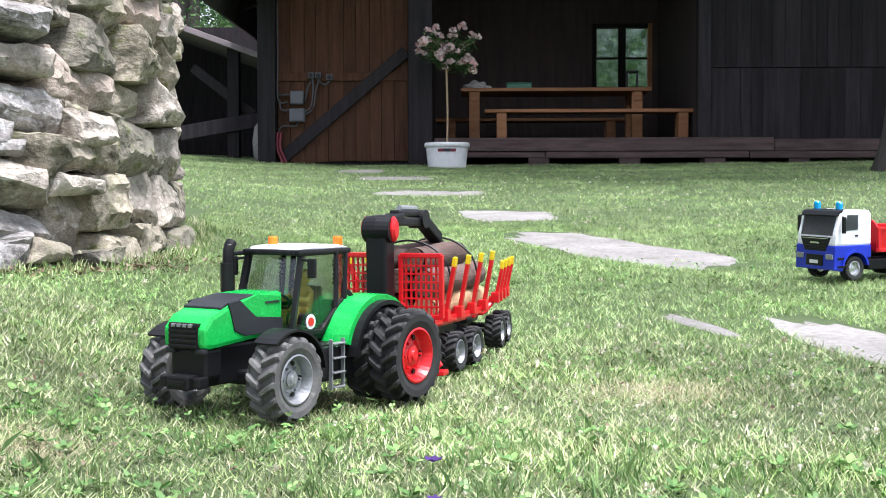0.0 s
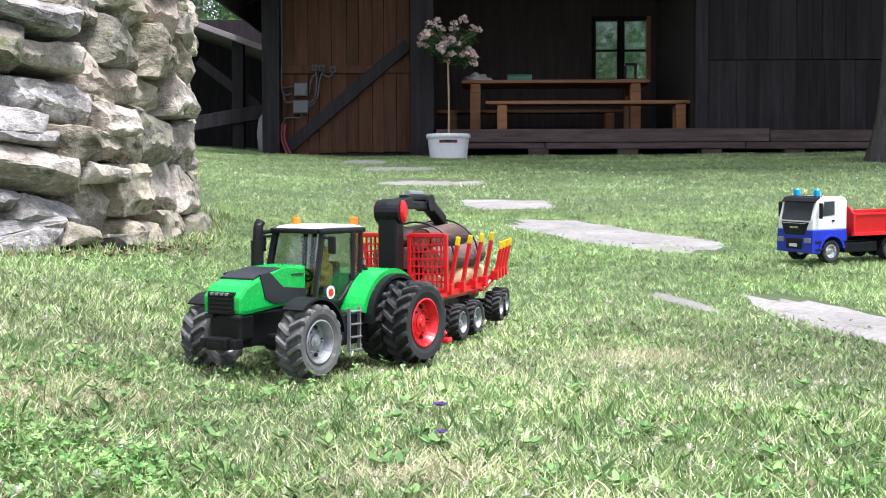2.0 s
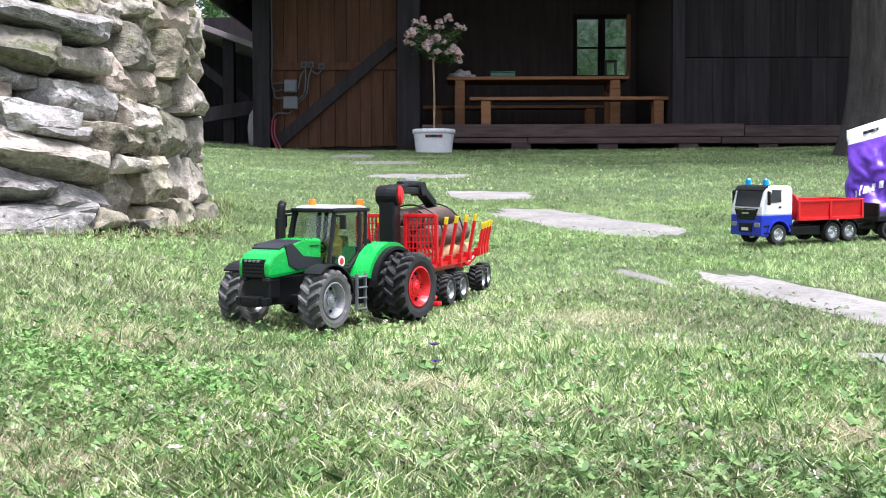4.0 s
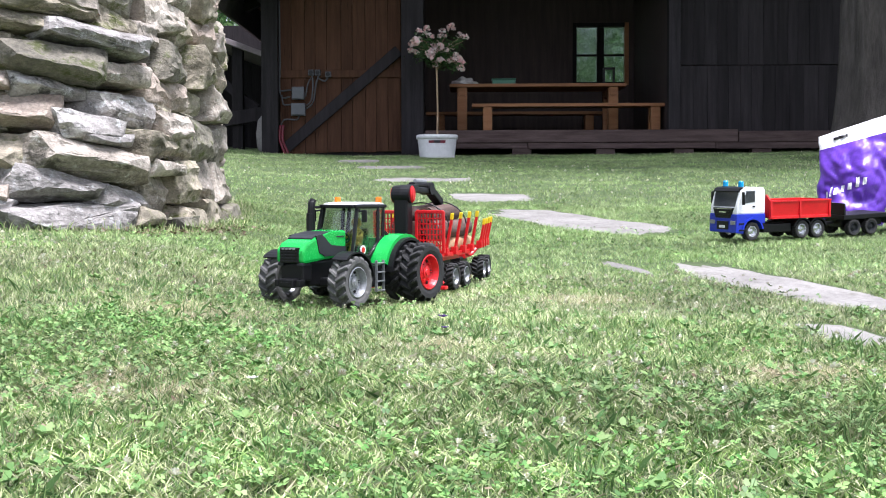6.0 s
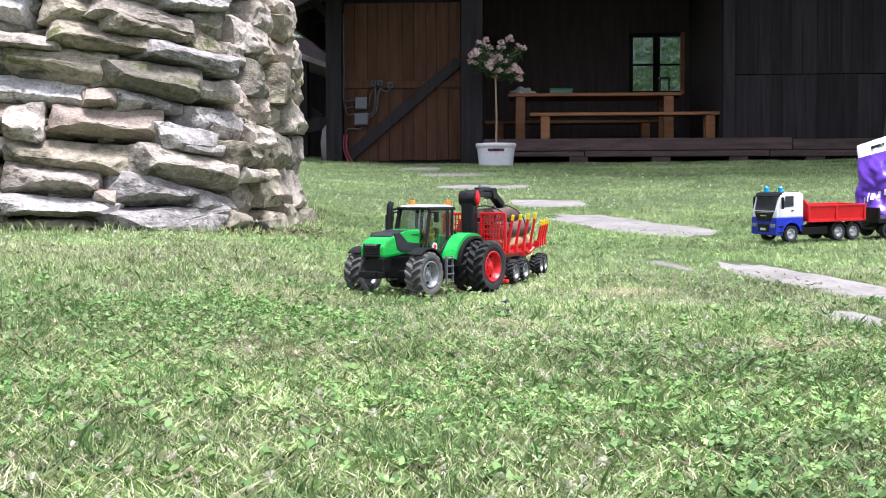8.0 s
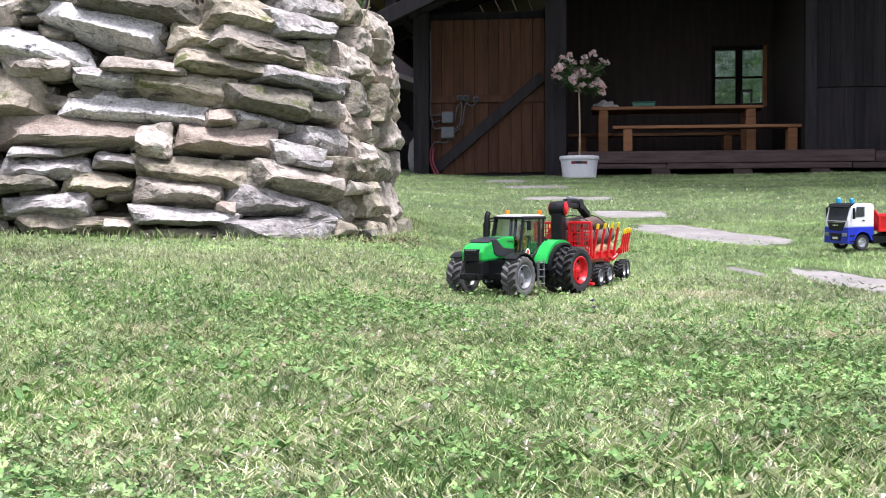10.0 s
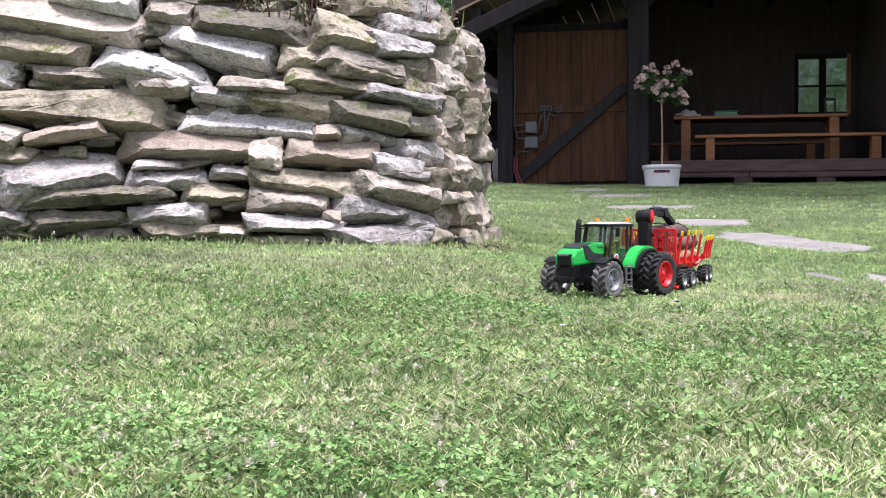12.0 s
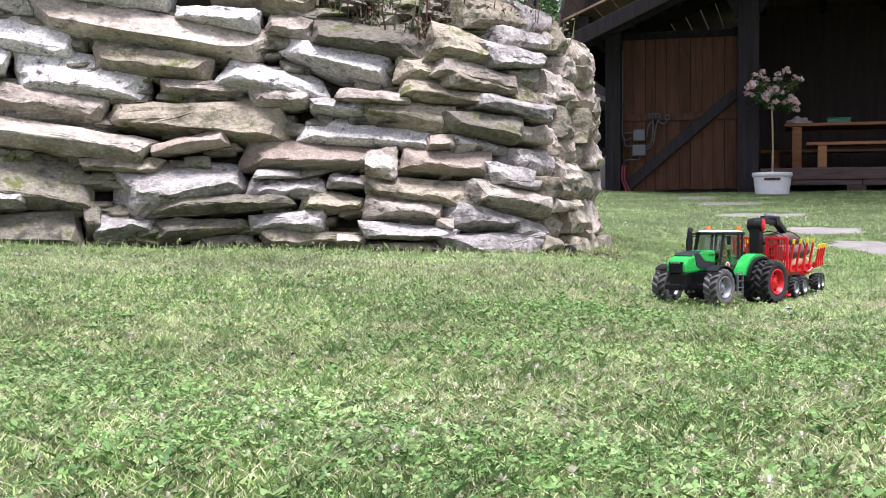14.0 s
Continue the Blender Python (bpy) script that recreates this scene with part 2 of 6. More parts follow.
M_HERB = leafy("wall_herbs", [(0.075, 0.035, 0.030), (0.130, 0.065, 0.050), (0.080, 0.100, 0.045), (0.200, 0.210, 0.120)])
M_STEM = surface("rose_stem", (0.32, 0.22, 0.13), (0.42, 0.30, 0.19), scale=20, rough=0.8, bump=0.4)
M_WHITE = plastic("white_plastic", (0.78, 0.78, 0.79), 0.4)
M_CLOTH = surface("pale_cloth", (0.42, 0.39, 0.37), (0.52, 0.49, 0.46), scale=20, rough=0.95, bump=0.5)
M_GREENBOX = plastic("green_plastic_box", (0.05, 0.22, 0.13), 0.4)
M_GREYBOX = plastic("grey_plastic", (0.095, 0.10, 0.110), 0.5)
M_CABLE = plastic("grey_cable", (0.060, 0.062, 0.068), 0.5)
M_HOSE = plastic("red_hose", (0.16, 0.012, 0.025), 0.5)
M_IRON = surface("black_iron", (0.012, 0.012, 0.013), (0.025, 0.025, 0.026), scale=20, rough=0.5, bump=0.2, metal=0.6)
M_PANE = glassy("window_glass", (0.72, 0.80, 0.80), 0.12, ior=1.13)
M_CABGLASS = glassy("cab_glass", (0.62, 0.65, 0.66), 0.03, ior=1.5)
M_DARKGLASS = glassy("truck_glass", (0.10, 0.11, 0.12), 0.05)
M_TGREEN = plastic("toy_green", (0.012, 0.390, 0.062), 0.25)
M_TBLACK = plastic("toy_black", (0.0085, 0.0085, 0.0095), 0.42, dirt=(0.05, 0.045, 0.035), spec=0.25)
M_TDARK = plastic("toy_dark_grey", (0.022, 0.024, 0.028), 0.42, spec=0.3)
M_RUBBER = surface("toy_rubber", (0.010, 0.010, 0.011), (0.024, 0.024, 0.023), scale=30, rough=0.75, bump=0.3, fine=200, deep=0.001, dots=(0.07, 0.068, 0.060), dot_scale=45, dot_cut=0.66)
M_TYRE_DUSTY = surface("dusty_rubber", (0.060, 0.060, 0.060), (0.120, 0.118, 0.112), scale=30, rough=0.8, bump=0.3, fine=200, deep=0.001, dots=(0.20, 0.195, 0.18), dot_scale=45, dot_cut=0.58)
M_TRED = plastic("toy_red", (0.620, 0.012, 0.016), 0.32)
M_TYELLOW = plastic("toy_yellow", (0.800, 0.580, 0.010), 0.35)
M_TSILVER = surface("toy_silver", (0.24, 0.25, 0.26), (0.32, 0.33, 0.34), scale=30, rough=0.4, bump=0.05, fine=200, metal=0.5)
M_CHROME = surface("toy_chrome", (0.52, 0.53, 0.55), (0.66, 0.67, 0.69), scale=30, rough=0.22, bump=0.05, fine=200, metal=0.85)
M_TWHITE = plastic("toy_white", (0.76, 0.77, 0.79), 0.3)
M_TBLUE = plastic("toy_blue", (0.012, 0.030, 0.420), 0.3)
M_CYAN = plastic("toy_beacon_blue", (0.010, 0.300, 0.620), 0.2)
M_ORANGE = plastic("toy_beacon_orange", (0.850, 0.200, 0.015), 0.25)
M_FIGURE = plastic("toy_figure", (0.52, 0.42, 0.05), 0.5)
M_LOG = surface("toy_log_bark", (0.075, 0.045, 0.036), (0.125, 0.080, 0.066), scale=25, rough=0.85, bump=0.9, fine=140, stretch=(0.4, 3, 3), deep=0.004, vary=0.15)
M_LOGPALE = surface("pale_log", (0.330, 0.190, 0.095), (0.430, 0.270, 0.150), scale=18, rough=0.8, bump=0.4, fine=120, stretch=(0.4, 3, 3))
M_LOGEND = surface("log_end", (0.085, 0.055, 0.042), (0.150, 0.100, 0.075), scale=40, rough=0.85, bump=0.5, fine=160)
M_PURPLE = surface("purple_foil", (0.085, 0.020, 0.330), (0.130, 0.040, 0.430), scale=9, rough=0.38, bump=0.35, fine=40, deep=0.005, coat=0.1)
M_BAGWHITE = surface("white_foil", (0.78, 0.78, 0.80), (0.85, 0.85, 0.86), scale=9, rough=0.3, bump=0.4, fine=40, deep=0.004)

# ---- mesh helpers ----


def part(name, bm, material, parent=None, label="", smooth=False, at=None, kind=""):
    """Links a bmesh as one mesh object under a thing or a part."""
    me = bpy.data.meshes.new(name)
    bmesh.ops.recalc_face_normals(bm, faces=bm.faces)
    bm.to_mesh(me)
    bm.free()
    me.materials.append(material)
    if smooth:
        me.shade_smooth()
        if smooth is not True:
            me.set_sharp_from_angle(angle=radians(smooth))
    ob = new(name, me)
    if parent:
        ob.parent = parent
    if at is not None:
        ob.matrix_basis = at
    return tagged(ob, label, kind=kind)


def raw(name, verts, faces, material, parent=None, smooth=False):
    me = bpy.data.meshes.new(name)
    me.from_pydata(verts, [], faces)
    me.materials.append(material)
    if smooth:
        me.shade_smooth()
    ob = new(name, me)
    if parent:
        ob.parent = parent
    return ob


def thing(name, m, label, category, group="", kind=""):
    ob = new(name)
    ob.empty_display_size = 0.1
    ob.matrix_basis = m
    return tagged(ob, label, category, group, kind)


def box(bm, lo, hi, bev=0.0, turn=None, segs=2):
    """A box from corner to corner, its edges rounded; turn is applied about its middle."""
    c = (Vector(lo) + Vector(hi)) / 2
    d = Vector(hi) - Vector(lo)
    m = Matrix.Translation(c) @ (turn or Matrix()) @ Matrix.Diagonal((abs(d.x), abs(d.y), abs(d.z), 1))
    vs = bmesh.ops.create_cube(bm, size=1, matrix=m)["verts"]
    if bev:
        es = list({e for v in vs for e in v.link_edges})
        bmesh.ops.bevel(bm, geom=es, offset=bev, segments=segs, affect="EDGES", profile=0.6)


def bar(bm, a, b, w, h, bev=0.0, up=(0, 0, 1)):
    """A squared timber from a to b, w wide and h high."""
    a, b = Vector(a), Vector(b)
    x = (b - a).normalized()
    y = Vector(up).cross(x)
    y = y.normalized() if y.length > 1e-5 else Vector((0, 1, 0))
    z = x.cross(y)
    m = Matrix((x, y, z)).transposed().to_4x4()
    m.translation = (a + b) / 2
    vs = bmesh.ops.create_cube(bm, size=1, matrix=m @ Matrix.Diagonal(((b - a).length, w, h, 1)))["verts"]
    if bev:
        bmesh.ops.bevel(bm, geom=list({e for v in vs for e in v.link_edges}), offset=bev, segments=2, affect="EDGES", profile=0.6)


def prism(bm, pts, y0, y1, axis="y", bev=0.0):
    """A flat outline (x, z) pulled from y0 to y1; axis x takes (y, z), z takes (x, y)."""
    def place(p, d):
        return {"y": (p[0], d, p[1]), "x": (d, p[0], p[1]), "z": (p[0], p[1], d)}[axis]
    va = [bm.verts.new(place(p, y0)) for p in pts]
    vb = [bm.verts.new(place(p, y1)) for p in pts]
    k = len(pts)
    fs = [bm.faces.new(va), bm.faces.new(vb[::-1])]
    fs += [bm.faces.new((va[i], vb[i], vb[(i + 1) % k], va[(i + 1) % k])) for i in range(k)]
    if bev:
        bmesh.ops.bevel(bm, geom=list({e for f in fs for e in f.edges}), offset=bev, segments=2, affect="EDGES", profile=0.6)


def lathe(bm, profile, segs=28, m=None, closed=False):
    """A profile of (radius, height) turned about z, then placed by m."""
    m = m or Matrix()
    rings = []
    for r, z in profile:
        rings.append([bm.verts.new(m @ Vector((r * math.cos(2 * math.pi * i / segs), r * math.sin(2 * math.pi * i / segs), z))) for i in range(segs)]
                     if r > 1e-6 else [bm.verts.new(m @ Vector((0, 0, z)))])
    pairs = list(zip(rings, rings[1:])) + ([(rings[-1], rings[0])] if closed else [])
    for a, b in pairs:
        for i in range(segs):
            j = (i + 1) % segs
            q = [a[i % len(a)], a[j % len(a)], b[j % len(b)], b[i % len(b)]]
            q = list(dict.fromkeys(q))
            if len(q) > 2:
                bm.faces.new(q)


def tube(bm, pts, r, segs=8, radii=None):
    pts = [Vector(p) for p in pts]
    rings = []
    for i, p in enumerate(pts):
        d = (pts[min(i + 1, len(pts) - 1)] - pts[max(i - 1, 0)]).normalized()
        x = d.cross(Vector((0.3, 0.2, 1)) if abs(d.z) < 0.9 else Vector((1, 0, 0))).normalized()
        y = d.cross(x)
        rr = radii[i] if radii else r
        rings.append([bm.verts.new(p + rr * (math.cos(2 * math.pi * k / segs) * x + math.sin(2 * math.pi * k / segs) * y)) for k in range(segs)])
    for a, b in zip(rings, rings[1:]):
        for i in range(segs):
            bm.faces.new((a[i], a[(i + 1) % segs], b[(i + 1) % segs], b[i]))
    bm.faces.new(rings[0][::-1])
    bm.faces.new(rings[-1])


def bend(pts, steps=6):
    """A smooth line through the given points."""
    p = [Vector(q) for q in pts]
    out = []
    for i in range(len(p) - 1):
        a, b, c, d = p[max(i - 1, 0)], p[i], p[i + 1], p[min(i + 2, len(p) - 1)]
        for k in range(steps):
            u = k / steps
            out.append(0.5 * (2 * b + (c - a) * u + (2 * a - 5 * b + 4 * c - d) * u * u + (3 * b - a - 3 * c + d) * u ** 3))
    return out + [p[-1]]


def smoothstep(a, b, x):
    t = np.clip((x - a) / (b - a), 0, 1)
    return t * t * (3 - 2 * t)


# ---- ground ----


def ground_z(x, y):
    """The lawn: level by the toys, a bank by the stone wall, rising to the barn and then easing off."""
    x, y = np.asarray(x, float), np.asarray(y, float)
    d = np.hypot(x, y)
    d = np.minimum(d, 15 + (d - 15) * 0.25 * (d > 15))
    az = np.degrees(np.arctan2(x, y))
    front = smoothstep(-1.0, 1.5, y)
    rise = 0.066 * 0.35 * np.log1p(np.exp(np.clip((np.minimum(d, 19) - 2.8) / 0.35, -30, 60))) * front
    bank = 0.11 * (1 - smoothstep(3, 17, az)) * smoothstep(1.2, 3.0, d) * front
    lumps = 0.006 * np.sin(x * 5.1 + 1.3 * np.sin(y * 3.7)) * np.cos(y * 4.3 + 0.7 * np.sin(x * 2.9))
    return rise + bank + lumps


def sink(x, y):
    return float(ground_z(x, y))


def sheet():
    ax = np.unique(np.concatenate([np.linspace(-4, 6, 161), np.linspace(-14, 16, 91), np.linspace(-60, 60, 49), np.array([-400, -220, -120, 120, 220, 400])]))
    ay = np.unique(np.concatenate([np.linspace(-1.5, 7, 137), np.linspace(-6, 20, 79), np.linspace(-60, 80, 57), np.array([-400, -220, -120, 120, 220, 400])]))
    gx, gy = np.meshgrid(ax, ay)
    gz = ground_z(gx, gy)
    w = len(ax)
    v = np.stack([gx.ravel(), gy.ravel(), gz.ravel()], 1)
    i = np.arange((len(ay) - 1) * w).reshape(len(ay) - 1, w)[:, :-1].ravel()
    f = np.stack([i, i + 1, i + w + 1, i + w], 1)
    return tagged(raw("ground", v.tolist(), f.tolist(), M_GROUND, smooth=True), "mown lawn of grass and clover rising to the barn", "lawn", kind="structure")


sheet()

# ---- dry stone wall ----
WALL_PLAN = [(-4.2, 2.6), (-3.11, 3.11), (-1.69, 3.46), (-0.75, 3.52), (0.0, 3.40), (0.305, 3.49), (0.52, 3.71), (0.72, 4.09), (0.913, 4.61), (1.03, 5.2), (1.0, 5.9)]
wall_line = bend([(x, y, 0) for x, y in WALL_PLAN], 40)
wall_run = [0.0]
for p, q in zip(wall_line, wall_line[1:]):
    wall_run.append(wall_run[-1] + (q - p).length)


def along(s):
    """Place, direction and outward normal of the wall's face at s metres along it."""
    s = min(max(s, 0.0), wall_run[-1] - 1e-4)
    i = int(np.searchsorted(wall_run, s, side="right")) - 1
    a, b = wall_line[i], wall_line[i + 1]
    j, k = max(i - 12, 0), min(i + 13, len(wall_line) - 1)
    d = (wall_line[k] - wall_line[j]).normalized()
    return a.lerp(b, (s - wall_run[i]) / (wall_run[i + 1] - wall_run[i])), d, Vector((d.y, -d.x, 0))


def stone_mesh(rnd, lx, ly, lz, cuts=3, sheer=1.0):
    """A split stone: the hull of a knocked-about block with a sloping upper ledge and an undercut foot, broken and chipped on its surface."""
    bm = bmesh.new()
    rugged = 0.3 + 0.7 * sheer
    slope, taper = rnd.uniform(-0.35, 0.35), rnd.uniform(-0.42, 0.42)
    ledge, foot, nose = sheer * rnd.uniform(0.25, 0.75), sheer * rnd.uniform(0.70, 1.50), rnd.uniform(-0.55, -0.05)

    def back(z):
        """How far the face lies behind the stone's nose at that height."""
        return lz * (ledge * max(0.0, z - nose) + foot * max(0.0, nose - z))
    for sx in (-1, 1):
        for sy in (-1, 1):
            for sz in (-1, 1):
                c = rnd.uniform(0.03, 0.20) * rugged
                for k in range(3):
                    q = [1.0, 1.0, 1.0]
                    q[k] -= c * rnd.uniform(0.5, 1.8)
                    p = Vector((sx * q[0] * rnd.uniform(0.90, 1.0), sy * q[1] * rnd.uniform(1 - 0.1 * rugged, 1.0), sz * q[2] * rnd.uniform(0.86, 1.0)))
                    off = back(p.z) if sy < 0 else 0.0
                    p.z *= 1 + taper * p.x
                    p.x *= 1 + slope * p.z * 0.4
                    bm.verts.new((p.x * lx / 2, p.y * ly / 2 + off, p.z * lz / 2))
    for i in range(9):
        x = rnd.uniform(-0.85, 0.85)
        z = nose + rnd.uniform(-0.22, 0.22)
        bm.verts.new((x * lx / 2, -(1 + rugged * rnd.uniform(-0.04, 0.06)) * ly / 2 + back(z), z * (1 + taper * x) * lz / 2))
    for i in range(3):
        x = rnd.uniform(-0.8, 0.8)
        bm.verts.new((x * lx / 2, 0.15 * ly, rnd.choice([-1.04, 1.06]) * (1 + taper * x) * lz / 2))
    hull = bmesh.ops.convex_hull(bm, input=bm.verts[:])
    bmesh.ops.delete(bm, geom=[v for v in bm.verts if not v.link_faces], context="VERTS")
    for step in range(cuts):
        limit = (0.07, 0.04, 0.026)[min(step, 2)]
        bmesh.ops.subdivide_edges(bm, edges=[e for e in bm.edges if e.calc_length() > limit and (step < 2 or min(v.co.y for v in e.verts) < 0.1 * ly)], cuts=1, use_grid_fill=True)
        bmesh.ops.triangulate(bm, faces=bm.faces[:])
    for k in range(1):
        bmesh.ops.smooth_vert(bm, verts=bm.verts[:], factor=0.22, use_axis_x=True, use_axis_y=True, use_axis_z=True)
    seed = Vector((rnd.uniform(0, 90), rnd.uniform(0, 90), rnd.uniform(0, 90)))
    f = min(1.0, lz / 0.07)
    for v in bm.verts:
        q = v.co
        layer = noise.noise(Vector((q.x * 5, q.y * 5, q.z * 45)) + seed) * 0.012
        v.co = q + (noise.noise_vector(q * 11 + seed) * 0.009 * sheer + noise.noise_vector(q * 34 + seed) * 0.0065 + noise.noise_vector(q * 80 + seed) * 0.004) * f + Vector((0, -layer * f if q.y < 0 else 0, 0))
    return bm


stone_wall = thing("wall_stone", pose(0, 0, 0), "dry stone retaining wall of rough split grey and beige stones", "stone wall", kind="structure")
rnd = random.Random(5)


def lay(s, z, length, thick, tilt, mat, out=0.0, deep=0.26):
    p, d, n = along(s)
    corner = float(smoothstep(4.4, 5.0, s))
    length, thick, out = length * (1 - 0.12 * corner), thick * (1 - 0.16 * corner), out * (1 + 0.5 * corner)
    m = Matrix((d, -n, Vector((0, 0, 1)))).transposed().to_4x4()
    m.translation = p + n * (out - deep / 2 - 0.085 * (z - 0.15)) + Vector((0, 0, z))
    m = m @ Matrix.Rotation(-radians(tilt), 4, "Y") @ Matrix.Rotation(radians(rnd.uniform(-4, 4) * (1 + 1.5 * corner)), 4, "Z") @ Matrix.Rotation(radians(rnd.uniform(-7, 7)), 4, "X")
    part("stone", stone_mesh(rnd, length, deep, thick, sheer=1.0 - 0.70 * corner), mat, stone_wall, smooth=30, at=m)


def stone_kind(s, z, length):
    if (abs(s - 4.07) < 0.05 and abs(z - 0.60) < 0.03) or (abs(s - 3.96) < 0.05 and abs(z - 0.89) < 0.03):
        return M_STONE_WHITE
    if (abs(s - 3.89) < 0.05 and abs(z - 0.52) < 0.03) or (abs(s - 3.42) < 0.04 and abs(z - 0.56) < 0.03) or (abs(s - 4.37) < 0.03 and z < 0.62):
        return M_STONE_RED
    if s > 4.9:
        return rnd.choice([M_STONE, M_STONE_MOSS, M_STONE, M_STONE_RED, M_STONE_MOSS, M_STONE_DARK_MOSS])
    # dark mossy kinds low, lichened ones high; this also paints in the wall's shading
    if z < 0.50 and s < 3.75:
        return rnd.choice([M_STONE_DARK_MOSS, M_STONE_MOSS, M_STONE_DARK_MOSS, M_STONE_GREY])
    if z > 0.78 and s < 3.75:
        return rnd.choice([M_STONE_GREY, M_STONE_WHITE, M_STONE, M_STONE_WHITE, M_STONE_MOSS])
    return rnd.choice([M_STONE, M_STONE, M_STONE_GREY, M_STONE_MOSS, M_STONE_GREY, M_STONE_MOSS, M_STONE_DARK_MOSS])


def course(*stones):
    """One row of stones: run, height, length, thickness and tilt of each."""
    for s, z, length, thick, tilt in stones:
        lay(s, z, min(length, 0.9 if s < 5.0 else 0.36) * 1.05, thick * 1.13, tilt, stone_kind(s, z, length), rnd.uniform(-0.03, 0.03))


course((2.41, 0.24, 0.45, 0.12, -1), (2.83, 0.24, 0.39, 0.12, 1), (3.07, 0.27, 0.07, 0.14, 8), (3.18, 0.25, 0.23, 0.09, 4), (3.46, 0.24, 0.35, 0.07, 3), (3.78, 0.26, 0.29, 0.08, 2), (3.87, 0.21, 0.38, 0.06, 1))
course((2.39, 0.36, 0.48, 0.11, 1), (2.74, 0.34, 0.2, 0.05, 0), (2.86, 0.42, 0.44, 0.2, -8), (3.38, 0.39, 0.51, 0.2, 8), (3.54, 0.33, 0.52, 0.06, 3), (3.78, 0.4, 0.29, 0.08, -1), (3.94, 0.34, 0.23, 0.08, -4))
course((3.17, 0.48, 0.29, 0.05, -2), (2.91, 0.58, 0.76, 0.09, -8), (3.42, 0.56, 0.28, 0.05, 11), (3.89, 0.52, 0.59, 0.11, -3), (3.74, 0.46, 0.17, 0.03, -1), (4, 0.42, 0.15, 0.05, -2), (2.4, 0.49, 0.45, 0.16, -1))
course((2.44, 0.67, 0.39, 0.11, 3), (2.89, 0.7, 0.48, 0.11, -7), (3.46, 0.65, 0.68, 0.14, -3), (4.07, 0.6, 0.5, 0.1, -4), (4.37, 0.57, 0.1, 0.05, 0))
course((2.43, 0.77, 0.42, 0.1, 1), (3.04, 0.82, 0.49, 0.16, -6), (3.47, 0.76, 0.33, 0.08, -1), (3.74, 0.74, 0.23, 0.08, -3), (3.96, 0.7, 0.22, 0.06, -3), (4.24, 0.67, 0.35, 0.1, -8), (4.1, 0.74, 0.28, 0.04, -4))
course((2.71, 0.88, 0.13, 0.13, -13), (2.44, 0.88, 0.38, 0.13, 0), (3.29, 0.87, 0.44, 0.1, -7), (3.72, 0.81, 0.4, 0.11, -11), (4.3, 0.84, 0.22, 0.09, -4), (4.38, 0.76, 0.32, 0.09, -9))
course((2.43, 1, 0.41, 0.13, 1), (2.83, 0.97, 0.35, 0.14, -7), (3.29, 0.99, 0.89, 0.16, -8), (3.96, 0.89, 0.44, 0.14, -15), (4.57, 0.81, 0.31, 0.09, -11))
course((2.45, 1.12, 0.39, 0.12, -1), (2.75, 1.1, 0.2, 0.09, 1), (3.11, 1.15, 0.5, 0.1, -3), (3.52, 1.05, 0.32, 0.07, -6), (3.78, 1.03, 0.18, 0.1, -9), (4.09, 0.98, 0.46, 0.14, -7), (4.46, 0.92, 0.26, 0.12, -11))
course((2.46, 1.25, 0.4, 0.12, 1), (2.88, 1.21, 0.44, 0.09, 0), (3.33, 1.24, 0.45, 0.08, -1), (3.67, 1.13, 0.41, 0.1, -8))
course((4.21, 0.18, 0.3, 0.03, -1), (4.61, 0.18, 0.42, 0.09, -1), (4.89, 0.17, 0.14, 0.05, -5), (5.08, 0.15, 0.24, 0.05, -1))
course((4.24, 0.23, 0.35, 0.05, -3), (4.82, 0.23, 0.25, 0.06, -8), (5.08, 0.25, 0.25, 0.15, 0), (4.02, 0.19, 0.11, 0.04, -2))
course((4.22, 0.31, 0.3, 0.08, -4), (4.56, 0.27, 0.3, 0.08, -7), (4.38, 0.27, 0.07, 0.04, -7), (5.03, 0.34, 0.23, 0.05, -1))
course((4.28, 0.38, 0.41, 0.09, -6), (4.69, 0.34, 0.43, 0.1, -7), (5.02, 0.41, 0.4, 0.08, 2), (4.73, 0.41, 0.19, 0.03, -1))
course((4.13, 0.48, 0.12, 0.11, -4), (4.39, 0.49, 0.35, 0.09, -4), (4.69, 0.45, 0.24, 0.07, -3), (5.14, 0.46, 0.2, 0.09, 0))
course((4.37, 0.57, 0.11, 0.05, -1), (4.57, 0.56, 0.27, 0.08, -8), (4.89, 0.51, 0.33, 0.11, -5), (5.12, 0.54, 0.2, 0.13, -7))
course((4.58, 0.63, 0.31, 0.09, -6), (4.87, 0.61, 0.26, 0.07, 0), (5.11, 0.58, 0.22, 0.11, -11))
course((4.74, 0.7, 0.38, 0.06, -6), (4.84, 0.76, 0.21, 0.09, -5), (5.04, 0.75, 0.18, 0.08, -1))
course((4.55, 0.83, 0.35, 0.07, -9), (4.83, 0.84, 0.2, 0.08, 0), (4.75, 0.9, 0.35, 0.08, 1))


def courses(s0, s1, z0, z1, low=0.07, high=0.13, wide=0.5):
    z = z0
    while z < z1:
        h = rnd.uniform(low, high)
        s = s0 + rnd.uniform(-0.1, 0.1)
        while s < s1:
            w = rnd.uniform(0.16, wide)
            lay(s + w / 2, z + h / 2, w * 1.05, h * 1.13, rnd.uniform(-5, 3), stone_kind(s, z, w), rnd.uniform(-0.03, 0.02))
            s += w
        z += h * 0.96


